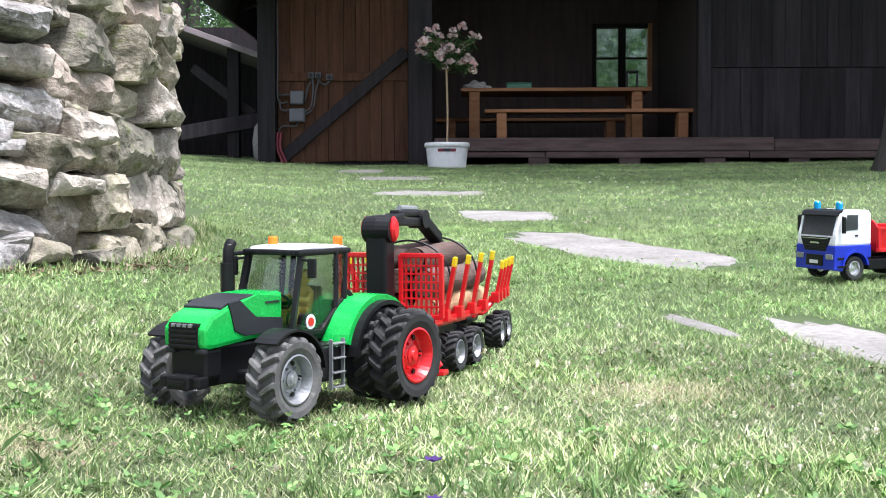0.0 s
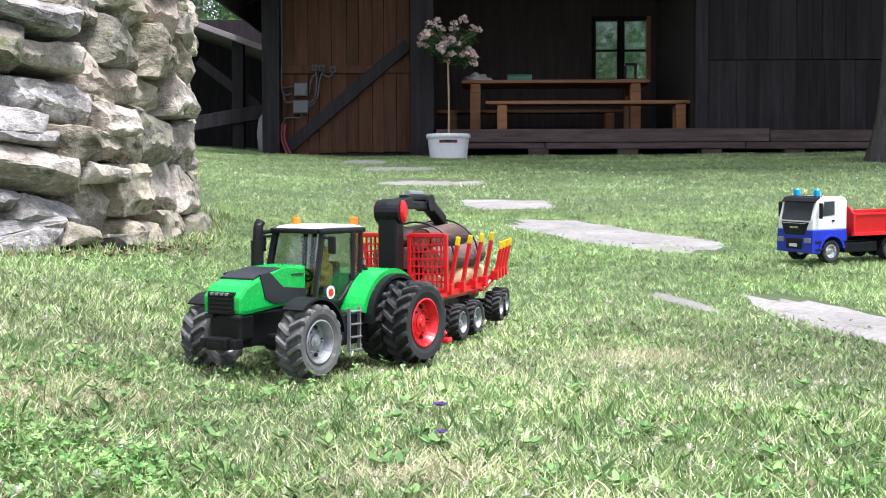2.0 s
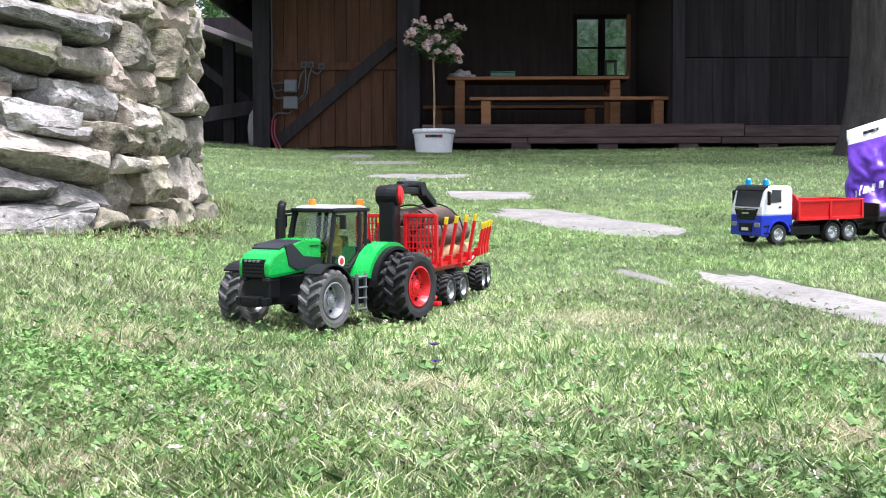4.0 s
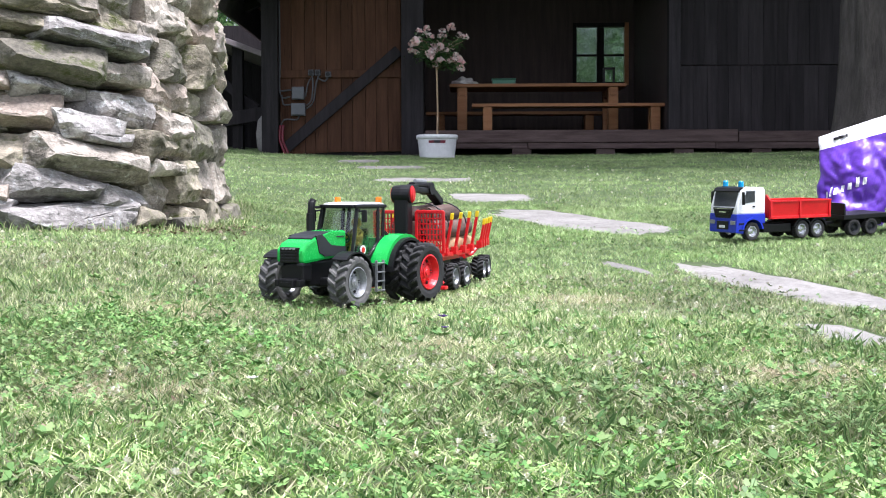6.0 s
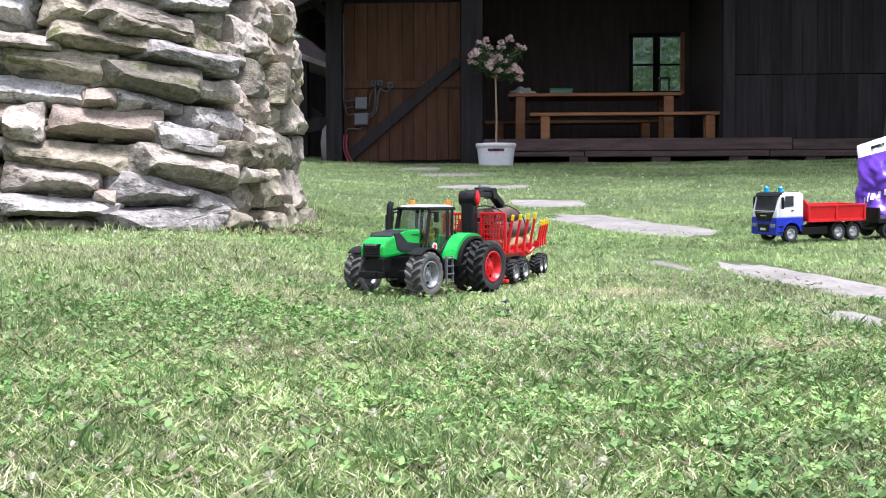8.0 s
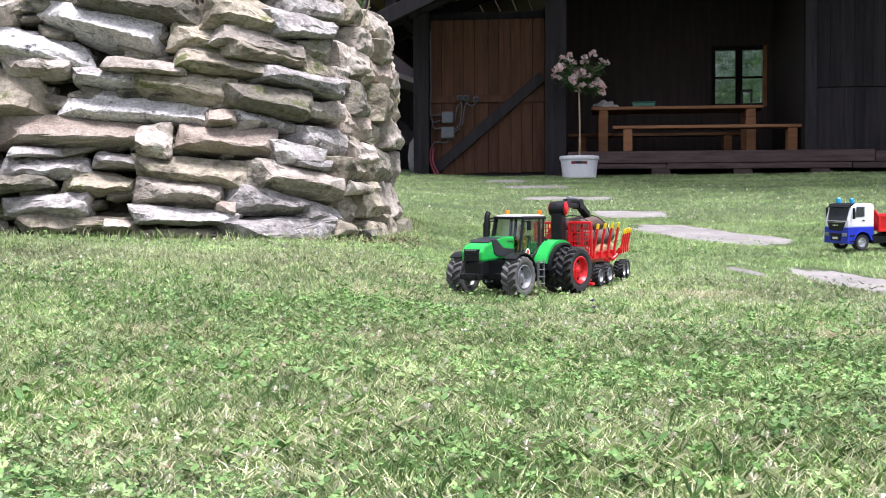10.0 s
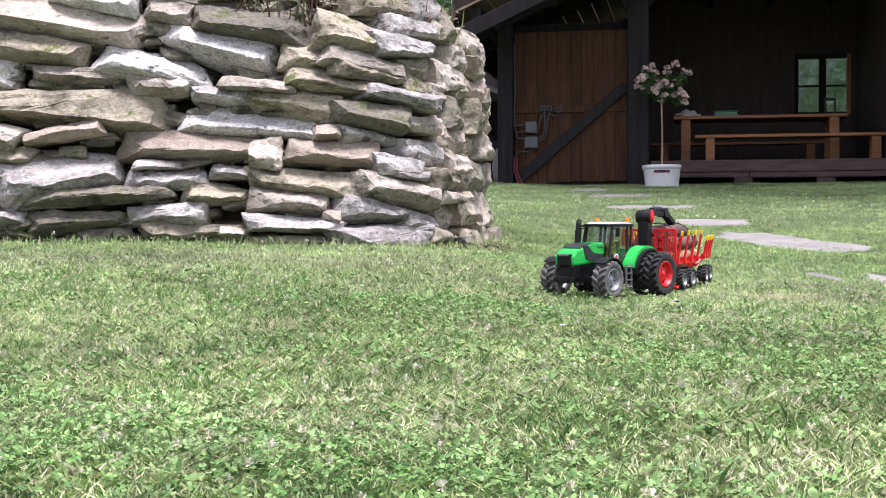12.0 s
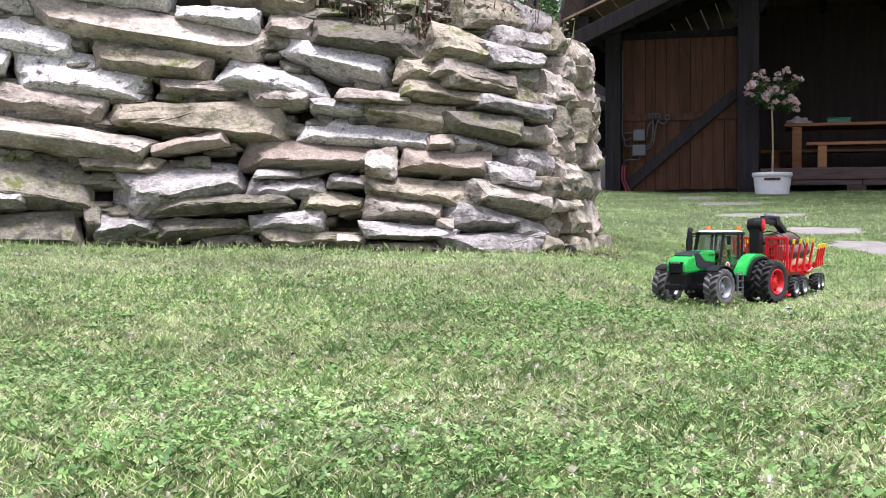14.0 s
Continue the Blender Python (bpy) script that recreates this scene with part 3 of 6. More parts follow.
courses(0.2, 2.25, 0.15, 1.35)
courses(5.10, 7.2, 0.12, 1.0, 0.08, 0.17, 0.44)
courses(4.6, 5.1, 0.96, 1.04)
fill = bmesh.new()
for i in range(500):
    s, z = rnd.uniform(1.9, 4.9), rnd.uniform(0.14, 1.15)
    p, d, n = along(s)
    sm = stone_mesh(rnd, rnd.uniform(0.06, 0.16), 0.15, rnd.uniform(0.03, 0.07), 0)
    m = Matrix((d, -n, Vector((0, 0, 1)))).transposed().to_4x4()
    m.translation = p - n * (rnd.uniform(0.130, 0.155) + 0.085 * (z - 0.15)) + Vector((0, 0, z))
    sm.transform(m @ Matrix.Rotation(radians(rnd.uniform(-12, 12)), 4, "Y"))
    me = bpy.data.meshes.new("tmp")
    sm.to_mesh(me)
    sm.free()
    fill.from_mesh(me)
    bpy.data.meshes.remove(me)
# filler stones sit back in the gaps, all of the darkest stone kind
part("filler_stones", fill, M_STONE_DARK_MOSS, stone_wall, smooth=32, kind="stuff")


def wall_top(s):
    return 1.28 - 0.32 * float(smoothstep(3.4, 4.3, s))


core = bmesh.new()
prev = None
for i in range(121):
    s = wall_run[-1] * i / 120
    p, d, n = along(s)
    zt = wall_top(s)
    cur = [core.verts.new(p - n * a + Vector((0, 0, b))) for a, b in ((0.20, -0.1), (0.30, zt), (0.9, zt + 0.06), (0.9, -0.1))]
    if prev:
        for a in range(3):
            core.faces.new((prev[a], cur[a], cur[a + 1], prev[a + 1]))
    prev = cur
part("earth_core", core, M_EARTH, stone_wall, "dark earth behind the stones")

# ---- herbs on the wall ----
herb = bmesh.new()
for i in range(1700):
    s = rnd.choice([rnd.uniform(3.7, 4.7), rnd.uniform(4.3, 5.5)])
    p, d, n = along(s)
    b = p - n * rnd.uniform(0.12, 0.5) + Vector((0, 0, wall_top(s) + (0.0 if s < 4.45 else 0.05)))
    tall = rnd.uniform(0.06, 0.26) if s < 4.6 else rnd.uniform(0.06, 0.17)
    tip = b + Vector((rnd.uniform(-0.06, 0.06), rnd.uniform(-0.06, 0.06), tall))
    mid = (b + tip) / 2 + Vector((rnd.uniform(-0.02, 0.02), rnd.uniform(-0.02, 0.02), 0))
    w = Vector((rnd.uniform(-1, 1), rnd.uniform(-1, 1), 0)).normalized() * rnd.uniform(0.002, 0.005)
    v = [herb.verts.new(q) for q in (b - w, b + w, mid + w, tip, mid - w)]
    herb.faces.new(v)
    for k in range(3):
        c = b.lerp(tip, rnd.uniform(0.4, 1)) + Vector((rnd.uniform(-0.02, 0.02), rnd.uniform(-0.02, 0.02), 0))
        a1 = Vector((rnd.uniform(-1, 1), rnd.uniform(-1, 1), rnd.uniform(-0.5, 0.5))).normalized() * rnd.uniform(0.006, 0.014)
        a2 = a1.orthogonal().normalized() * a1.length * 0.5
        herb.faces.new([herb.verts.new(c + q) for q in (-a1, -a2, a1, a2)])
herb_ob = part("wall_herbs", herb, M_HERB)
tagged(herb_ob, "dry reddish herbs and grey-green stonecrop on top of the wall", "plants", kind="stuff")

# ---- stepping stones ----


def slab(cx, cy, lx, ly, turn, seed):
    """A flat irregular path slab laid flush into the lawn."""
    r = random.Random(seed)
    k = 72
    bm = bmesh.new()
    rim = []
    for i in range(k):
        a = 2 * math.pi * i / k
        q = 1 / (abs(math.cos(a)) ** 3.2 + abs(math.sin(a)) ** 3.2) ** (1 / 3.2)
        q *= 1 + 0.26 * noise.noise(Vector((math.cos(a) * 1.5, math.sin(a) * 1.5, seed * 3.7))) + 0.13 * noise.noise(Vector((math.cos(a) * 5, math.sin(a) * 5, seed * 2.1)))
        rim.append(Vector((q * math.cos(a) * lx / 2, q * math.sin(a) * ly / 2, 0)))
    m = Matrix.Rotation(radians(turn), 4, "Z")
    rings = []
    for f, h in ((1.0, -0.05), (1.0, -0.007), (0.96, 0.000), (0.7, 0.003), (0.35, 0.004)):
        ring = []
        for v in rim:
            w = m @ (v * f)
            ring.append(bm.verts.new((w.x, w.y, sink(cx + w.x, cy + w.y) + h + 0.003 * noise.noise(Vector((w.x * 6, w.y * 6, seed))))))
        rings.append(ring)
    for a, b in zip(rings, rings[1:]):
        for i in range(k):
            bm.faces.new((a[i], a[(i + 1) % k], b[(i + 1) % k], b[i]))
    bm.faces.new(rings[-1])
    ob = part("stepping_stone", bm, M_SLAB, at=pose(cx, cy, 0))
    return tagged(ob, "flat grey natural stone slab laid flush in the lawn", "stepping stone", "stepping stones across the lawn")


SLABS = [(2.27, 4.40, 0.38, 1.36, 3, 1), (1.79, 2.34, 0.20, 1.22, -10, 2), (2.54, 5.90, 0.42, 0.74, -16, 3), (2.85, 7.76, 0.62, 0.56, -20, 4),
         (3.25, 9.66, 0.60, 0.60, -20, 5), (3.38, 11.0, 0.46, 0.6, -18, 6), (1.345, 1.53, 0.11, 0.30, -14, 7), (1.665, 2.89, 0.05, 0.33, -4, 8)]
for row in SLABS:
    slab(*row)

# ---- barn ----
BARN = pose(13.0 * math.sin(radians(22)), 13.0 * math.cos(radians(22)), 0, 0, 0, -22)
BG = 0.66      # ground by the barn's front
DECK = 0.90
barn = thing("barn", BARN, "old barn of dark-stained timber with an open roofed porch", "barn")


def barn_bar(name, a, b, w, h, mat=M_DARKWOOD, label="", up=(0, 0, 1), bev=0.01):
    bm = bmesh.new()
    bar(bm, a, b, w, h, bev, up)
    return part(name, bm, mat, barn, label)


def barn_box(name, lo, hi, mat=M_DARKWOOD, label="", bev=0.006):
    bm = bmesh.new()
    box(bm, lo, hi, bev)
    return part(name, bm, mat, barn, label)


barn_box("corner_post", (-2.11, -0.02, BG - 0.15), (-1.94, 0.16, 2.95), M_DARKWOOD)
barn_box("porch_post", (-0.65, -0.06, BG - 0.15), (-0.42, 0.17, 3.12), M_POST, "weathered grey-brown square post", 0.012)
barn_box("porch_post", (2.12, -0.03, DECK), (2.24, 0.12, 3.05), M_POST)
barn_bar("post_brace", (-0.88, 0.02, 3.14), (-0.63, 0.02, 2.62), 0.09, 0.09, M_POST, "pale weathered brace")
barn_bar("post_brace", (-0.20, 0.06, 3.12), (-0.44, 0.06, 2.66), 0.09, 0.09, M_DARKWOOD)
barn_bar("lintel_beam", (-2.11, 0.30, 2.44), (-0.52, 0.30, 2.44), 0.16, 0.16)
barn_bar("top_plate", (-0.9, 0.06, 3.10), (4.4, 0.06, 3.10), 0.16, 0.14)
barn_bar("verge_rafter", (-2.36, -1.02, 2.24), (-0.72, -1.02, 2.98), 0.08, 0.16)
barn_bar("verge_rafter", (-2.46, -0.02, 2.36), (-0.72, -0.02, 3.12), 0.10, 0.16)
barn_bar("verge_rafter", (-2.46, 0.9, 2.36), (-0.72, 0.9, 3.12), 0.10, 0.14)
barn_bar("eave_beam", (-2.20, -1.0, 2.46), (-2.20, 4.0, 2.46), 0.12, 0.14)
# door boards
door_boards = thing("door_barn", BARN, "closed barn door of brown vertical boards with a diagonal brace", "barn door", kind="structure")
x = -1.935
r = random.Random(3)
while x < -0.66:
    w = min(r.uniform(0.11, 0.16), -0.655 - x)
    bm = bmesh.new()
    box(bm, (x + 0.002, 0.12 + r.uniform(0, 0.006), 0.70 + r.uniform(0, 0.03)), (x + w - 0.002, 0.15, 2.42), 0.003)
    part("door_board", bm, M_DOOR, door_boards)
    x += w
bm = bmesh.new()
box(bm, (-1.93, 0.095, 1.50), (-0.66, 0.118, 1.58), 0.004)
part("door_rail", bm, M_DOOR, door_boards)
bm = bmesh.new()
bar(bm, (-1.90, 0.09, 0.74), (-0.68, 0.09, 1.78), 0.05, 0.115, 0.006)
part("door_brace", bm, M_POST, door_boards, "grey weathered diagonal brace")
bm = bmesh.new()
box(bm, (-2.1, 0.16, BG - 0.2), (-0.5, 0.30, 0.72), 0.01)
part("threshold", bm, M_DARKWOOD, door_boards)
# walls behind and around
for name, lo, hi in (("gable_wall", (-2.09, 0.17, BG - 0.2), (-2.0, 4.1, 2.6)), ("gable_wall", (4.52, 0.055, BG - 0.1), (4.60, 4.1, 3.3)), ("rear_wall", (-2.09, 4.1, BG), (-0.55, 4.2, 3.2))):
    barn_box(name, lo, hi)
wy = 3.0
for name, lo, hi in (("porch_back_wall", (-0.6, wy, 0.6), (1.38, wy + 0.12, 3.4)), ("porch_back_wall", (2.09, wy, 0.6), (4.515, wy + 0.12, 3.4)),
                     ("porch_back_wall", (1.38, wy, 0.6), (2.09, wy + 0.12, 1.66)), ("porch_back_wall", (1.38, wy, 2.45), (2.09, wy + 0.12, 3.4)),
                     ("porch_side_wall", (-0.58, 0.18, 0.6), (-0.50, 3.0, 3.4)), ("porch_side_wall", (2.16, 0.12, 0.6), (2.22, 3.0, 3.4))):
    barn_box(name, lo, hi, M_INNER, bev=0.0)
# dark plank wall right of the porch, two boards high
for z0, z1 in ((DECK + 0.005, 1.598), (1.606, 3.04)):
    x = 2.245
    while x < 4.5:
        w = r.uniform(0.10, 0.15)
        bm = bmesh.new()
        box(bm, (x + 0.001, 0.02 + r.uniform(0, 0.006), z0), (min(x + w, 4.55) - 0.001, 0.05, z1), 0.002)
        part("wall_board", bm, M_BOARD, barn)
        x += w
# deck: front beams, supports, boards
barn_box("deck_beam", (-0.40, -0.08, 0.805), (2.83, 0.06, DECK + 0.035), M_BEAM, "weathered reddish-grey squared beam", 0.012)
barn_box("deck_beam", (-0.40, -0.06, 0.746), (0.66, 0.06, 0.802), M_BEAM, bev=0.012)
barn_box("deck_beam", (0.665, -0.07, 0.740), (2.60, 0.06, 0.802), M_BEAM, bev=0.012)
barn_box("deck_beam", (2.605, -0.075, 0.735), (3.86, 0.06, 0.80), M_BEAM, bev=0.012)
barn_box("deck_beam", (2.835, -0.07, 0.803), (3.86, 0.06, 0.918), M_BEAM, bev=0.012)
for u in (0.60, 1.47, 2.28, 3.08):
    barn_box("deck_support", (u - 0.10, -0.050, 0.50), (u + 0.10, 0.12, 0.755), M_BEAM, bev=0.01)
for i in range(14):
    barn_box("deck_board", (-0.49, 0.063 + i * 0.208, DECK - 0.035), (2.15, 0.063 + i * 0.208 + 0.204, DECK - 0.004), M_DARKWOOD, bev=0.003)
# the porch ceiling and the roof
bm = bmesh.new()
for i in range(25):
    box(bm, (-0.5 + 0.2 * i, -1.25, 3.175), (-0.5 + 0.2 * i + 0.194, 4.2, 3.20), 0.003)
porch_ceiling = part("ceiling", bm, M_CEIL, None, at=BARN)
tagged(porch_ceiling, "brown board underside of the porch roof", "ceiling", kind="structure")
bm = bmesh.new()
for i in range(10):
    a, b = -2.44 + i * 0.18, -2.44 + i * 0.18 + 0.174
    za, zb = 2.45 + (a + 2.46) * 0.437, 2.45 + (b + 2.46) * 0.437
    prism(bm, [(a, za), (b, zb), (b, zb + 0.025), (a, za + 0.025)], -1.05, 4.2)
tagged(part("ceiling", bm, M_CEIL, None, at=BARN), "brown boards under the sloping barn roof", "ceiling", kind="structure")
for k in range(9):
    for i in range(14):
        a, za = -2.50 + k * 0.042, 2.17 + k * 0.19
        bm = bmesh.new()
        prism(bm, [(a - 0.018, za), (a + 0.012, za), (a + 0.062, za + 0.24), (a + 0.048, za + 0.24)], -1.12 + 0.39 * i, -1.12 + 0.39 * i + 0.385)
        part("shingle", bm, M_SHINGLE, barn)
u = -2.30
while u < -0.75:
    w = r.uniform(0.11, 0.15)
    bm = bmesh.new()
    z0 = 2.60 + (u + 2.46) * 0.437
    prism(bm, [(u + 0.002, z0), (u + w - 0.002, z0 + w * 0.437), (u + w - 0.002, 4.0), (u + 0.002, 4.0)], -0.055, -0.03 + r.uniform(0, 0.005))
    part("gable_board", bm, M_DARKWOOD, barn)
    u += w
bm = bmesh.new()
n_w = 240
top = [[], []]
for i in range(n_w + 1):
    u = -0.70 + 5.4 * i / n_w
    h = 0.018 * math.sin(2 * math.pi * u / 0.076)
    for j, (v, z) in enumerate(((-1.32, 3.22), (4.4, 5.2))):
        top[j].append((bm.verts.new((u, v, z + h + 0.03)), bm.verts.new((u, v, z + h))))
for i in range(n_w):
    for k in (0, 1):
        bm.faces.new((top[0][i][k], top[0][i + 1][k], top[1][i + 1][k], top[1][i][k]))
    bm.faces.new((top[0][i][0], top[0][i + 1][0], top[0][i + 1][1], top[0][i][1]))
part("roof_sheet", bm, M_SHEET, barn, "weathered corrugated roof sheet")
barn_bar("fascia", (-0.7, -1.27, 3.17), (4.6, -1.27, 3.17), 0.03, 0.06)
for i in range(7):
    barn_bar("rafter", (-0.45 + i * 0.75, -1.22, 3.14), (-0.45 + i * 0.75, 3.0, 3.14), 0.08, 0.07)
# window in the porch's back wall
win = thing("window_porch", BARN, "small four-paned wooden window with a dark cross bar", "window", kind="structure")
for name, lo, hi in (("window_frame", (1.38, wy - 0.02, 1.66), (1.43, wy + 0.10, 2.45)), ("window_frame", (2.04, wy - 0.02, 1.66), (2.09, wy + 0.10, 2.45)),
                     ("window_frame", (1.43, wy - 0.02, 2.40), (2.04, wy + 0.10, 2.45)), ("window_frame", (1.43, wy - 0.02, 1.66), (2.04, wy + 0.10, 1.70)),
                     ("mullion", (1.69, wy + 0.01, 1.70), (1.78, wy + 0.07, 2.40)), ("glazing_bar", (1.43, wy + 0.02, 2.03), (1.69, wy + 0.06, 2.055)),
                     ("glazing_bar", (1.78, wy + 0.02, 2.03), (2.04, wy + 0.06, 2.055))):
    bm = bmesh.new()
    box(bm, lo, hi, 0.004)
    # light on the right jamb is put in by colour, as the paler pine
    part(name, bm, M_PINE if name == "window_frame" and lo[0] > 2 else M_DARKWOOD, win)
for x0, x1 in ((1.432, 1.688), (1.782, 2.038)):
    for z0, z1 in ((1.702, 2.028), (2.057, 2.398)):
        bm = bmesh.new()
        box(bm, (x0, wy + 0.038, z0), (x1, wy + 0.042, z1))
        pane = part("pane", bm, M_PANE, win)
        pane.visible_shadow = False

# ---- porch furniture ----


def table():
    t = thing("picnic_table", BARN @ pose(0.82, 1.25, DECK), "long oiled pine table on the porch deck", "table")
    for i in range(4):
        bm = bmesh.new()
        box(bm, (-0.98, -0.36 + i * 0.18, 0.565), (0.98, -0.36 + i * 0.18 + 0.176, 0.60), 0.005)
        part("table_board", bm, M_PINE, t)
    for sx in (-1, 1):
        for sy in (-1, 1):
            bm = bmesh.new()
            box(bm, (sx * 0.84 - 0.055, sy * 0.27 - 0.05, 0), (sx * 0.84 + 0.055, sy * 0.27 + 0.05, 0.56), 0.006)
            part("leg", bm, M_PINE, t)
        bm = bmesh.new()
        box(bm, (sx * 0.84 - 0.04, -0.34, 0.47), (sx * 0.84 + 0.04, 0.34, 0.562), 0.005)
        part("crossbar", bm, M_PINE, t)
    return t


def bench(m, length):
    t = thing("bench", m, "long oiled pine bench beside the table", "bench", "benches at the porch table")
    for i in range(2):
        bm = bmesh.new()
        box(bm, (-length / 2, -0.15 + i * 0.152, 0.315), (length / 2, -0.15 + i * 0.152 + 0.148, 0.35), 0.005)
        part("seat_board", bm, M_PINE, t)
    for sx in (-1, 1):
        for sy in (-1, 1):
            bm = bmesh.new()
            box(bm, (sx * (length / 2 - 0.17) - 0.05, sy * 0.09 - 0.04, 0), (sx * (length / 2 - 0.17) + 0.05, sy * 0.09 + 0.04, 0.312), 0.005)
            part("leg", bm, M_PINE, t)
    return t


table()
bench(BARN @ pose(1.16, 0.62, DECK), 2.15)
bench(BARN @ pose(0.60, 1.92, DECK), 2.10)
bx = thing("storage_box", BARN @ pose(0.45, 1.22, DECK + 0.60), "low green plastic box on the table", "box")
bm = bmesh.new()
box(bm, (-0.13, -0.09, 0), (0.13, 0.09, 0.065), 0.008)
part("body", bm, M_GREENBOX, bx)
bm = bmesh.new()
box(bm, (-0.137, -0.097, 0.066), (0.137, 0.097, 0.078), 0.004)
part("lid", bm, M_GREENBOX, bx)
lan = thing("lantern", BARN @ pose(1.66, 1.40, DECK + 0.60), "black metal lantern on the table", "lantern")
for name, lo, hi in (("base", (-0.07, -0.07, 0), (0.07, 0.07, 0.02)), ("roof", (-0.065, -0.065, 0.20), (0.065, 0.065, 0.22))):
    bm = bmesh.new()
    box(bm, lo, hi, 0.004)
    part(name, bm, M_IRON, lan)
for sx in (-1, 1):
    for sy in (-1, 1):
        bm = bmesh.new()
        box(bm, (sx * 0.055 - 0.006, sy * 0.055 - 0.006, 0.02), (sx * 0.055 + 0.006, sy * 0.055 + 0.006, 0.20))
        part("corner_bar", bm, M_IRON, lan)
# crumpled cloth over the table's end
bm = bmesh.new()
bmesh.ops.create_icosphere(bm, subdivisions=4, radius=1)
for v in bm.verts:
    q = v.co.copy()
    v.co = Vector((q.x * 0.14, q.y * 0.12, q.z * (0.075 if q.z > 0 else 0.002))) * (1 + 0.35 * noise.noise(q * 2.2) + 0.12 * noise.noise(q * 6))
    v.co.z = max(v.co.z, 0.0)
tagged(part("sun_hat", bm, M_CLOTH, smooth=True, at=BARN @ pose(0.0, 1.02, DECK + 0.601)), "crumpled pale cloth hat lying on the table end", "hat")
dish = thing("pet_bowl", BARN @ pose(0.26, 0.36, DECK - 0.004), "flat black bowl on the deck by the bench", "bowl")
bm = bmesh.new()
lathe(bm, [(0.0, 0.0), (0.11, 0.0), (0.13, 0.03), (0.135, 0.055), (0.125, 0.055), (0.115, 0.03), (0.0, 0.018)], 24)
part("body", bm, M_IRON, dish, smooth=True)

# ---- electrics on the door ----


def socket_box(u, z, w, h, label):
    t = thing("junction_box", BARN @ pose(u, 0.095, z), label, "junction box", "grey junction boxes by the door")
    bm = bmesh.new()
    box(bm, (-w / 2, -0.07, -h / 2), (w / 2, 0.0, h / 2), 0.008)
    part("body", bm, M_GREYBOX, t)
    bm = bmesh.new()
    box(bm, (-w / 2 + 0.01, -0.082, -h / 2 + 0.01), (w / 2 - 0.01, -0.071, h / 2 - 0.01), 0.004)
    part("cover", bm, M_GREYBOX, t)


socket_box(-1.735, 1.335, 0.13, 0.13, "square grey junction box with cables on the barn door")
socket_box(-1.735, 1.165, 0.15, 0.13, "square grey junction box under another one on the barn door")
for i, u in enumerate((-1.60, -1.53, -1.42)):
    t = thing("wall_socket", BARN @ pose(u, 0.095, 1.55 - (0.02 if i == 2 else 0)), "small dark grey outdoor socket on the door rail", "socket", "sockets on the door rail")
    bm = bmesh.new()
    box(bm, (-0.03, -0.05, -0.03), (0.03, 0, 0.03), 0.006)
    part("body", bm, M_CABLE, t)
    bm = bmesh.new()
    lathe(bm, [(0.0, 0.0), (0.02, 0.0), (0.022, 0.008), (0.0, 0.010)], 16, pose(0, -0.05, 0, 90))
    part("cap", bm, M_IRON, t)
for pts in ([(-1.93, 0.07, 2.3), (-1.925, 0.07, 1.7), (-1.925, 0.07, 1.32), (-1.82, 0.06, 1.30)], [(-1.925, 0.07, 1.36), (-1.80, 0.06, 1.37)],
            [(-1.91, 0.07, 1.32), (-1.89, 0.06, 1.22), (-1.80, 0.06, 1.22)], [(-1.66, 0.06, 1.20), (-1.60, 0.06, 1.26), (-1.58, 0.06, 1.42), (-1.59, 0.07, 1.52)],
            [(-1.66, 0.06, 1.17), (-1.58, 0.06, 1.24), (-1.55, 0.06, 1.42), (-1.52, 0.07, 1.52)], [(-1.66, 0.06, 1.30), (-1.63, 0.06, 1.44), (-1.60, 0.07, 1.49)],
            [(-1.52, 0.06, 1.49), (-1.46, 0.06, 1.46), (-1.42, 0.07, 1.50)], [(-1.73, 0.06, 1.10), (-1.75, 0.06, 1.06), (-1.88, 0.06, 1.06), (-1.92, 0.07, 1.0)]):
    bm = bmesh.new()
    tube(bm, bend(pts), 0.009, 6)
    tagged(part("cable", bm, M_CABLE, smooth=True, at=BARN), "thin grey cable between boxes on the barn door", "cable", "cables on the barn door")
for k in range(2):
    bm = bmesh.new()
    tube(bm, bend([(-1.925 + 0.03 * k, 0.05, 1.0), (-1.93 + 0.03 * k, 0.03, 0.85), (-1.88 + 0.035 * k, 0.02, 0.72), (-1.86 + 0.04 * k, 0.0, 0.655)]), 0.014, 8)
    tagged(part("hose", bm, M_HOSE, smooth=True, at=BARN), "dark red hose hanging beside the barn's corner post", "hose", "hoses by the door")

# ---- rose tree in a bucket ----
POT = BARN @ Vector((-0.27, -0.45, 0))
POTZ = sink(POT.x, POT.y)
bucket = thing("bucket", pose(POT.x, POT.y, POTZ - 0.015, 0, 0, -22), "large white plastic bucket with a printed band, used as planter", "bucket")
bm = bmesh.new()
lathe(bm, [(0.0, 0.0), (0.168, 0.0), (0.175, 0.006), (0.198, 0.205), (0.198, 0.235), (0.186, 0.235), (0.183, 0.19), (0.0, 0.19)], 40)
part("body", bm, M_WHITE, bucket, smooth=False)
bm = bmesh.new()
lathe(bm, [(0.199, 0.195), (0.209, 0.198), (0.211, 0.228), (0.203, 0.240), (0.190, 0.240), (0.190, 0.236)], 40)
part("rim", bm, M_WHITE, bucket, smooth=True)
bm = bmesh.new()
lathe(bm, [(0.0, 0.205), (0.12, 0.203), (0.184, 0.196)], 24)
part("soil", bm, M_EARTH, bucket, "dark potting soil")
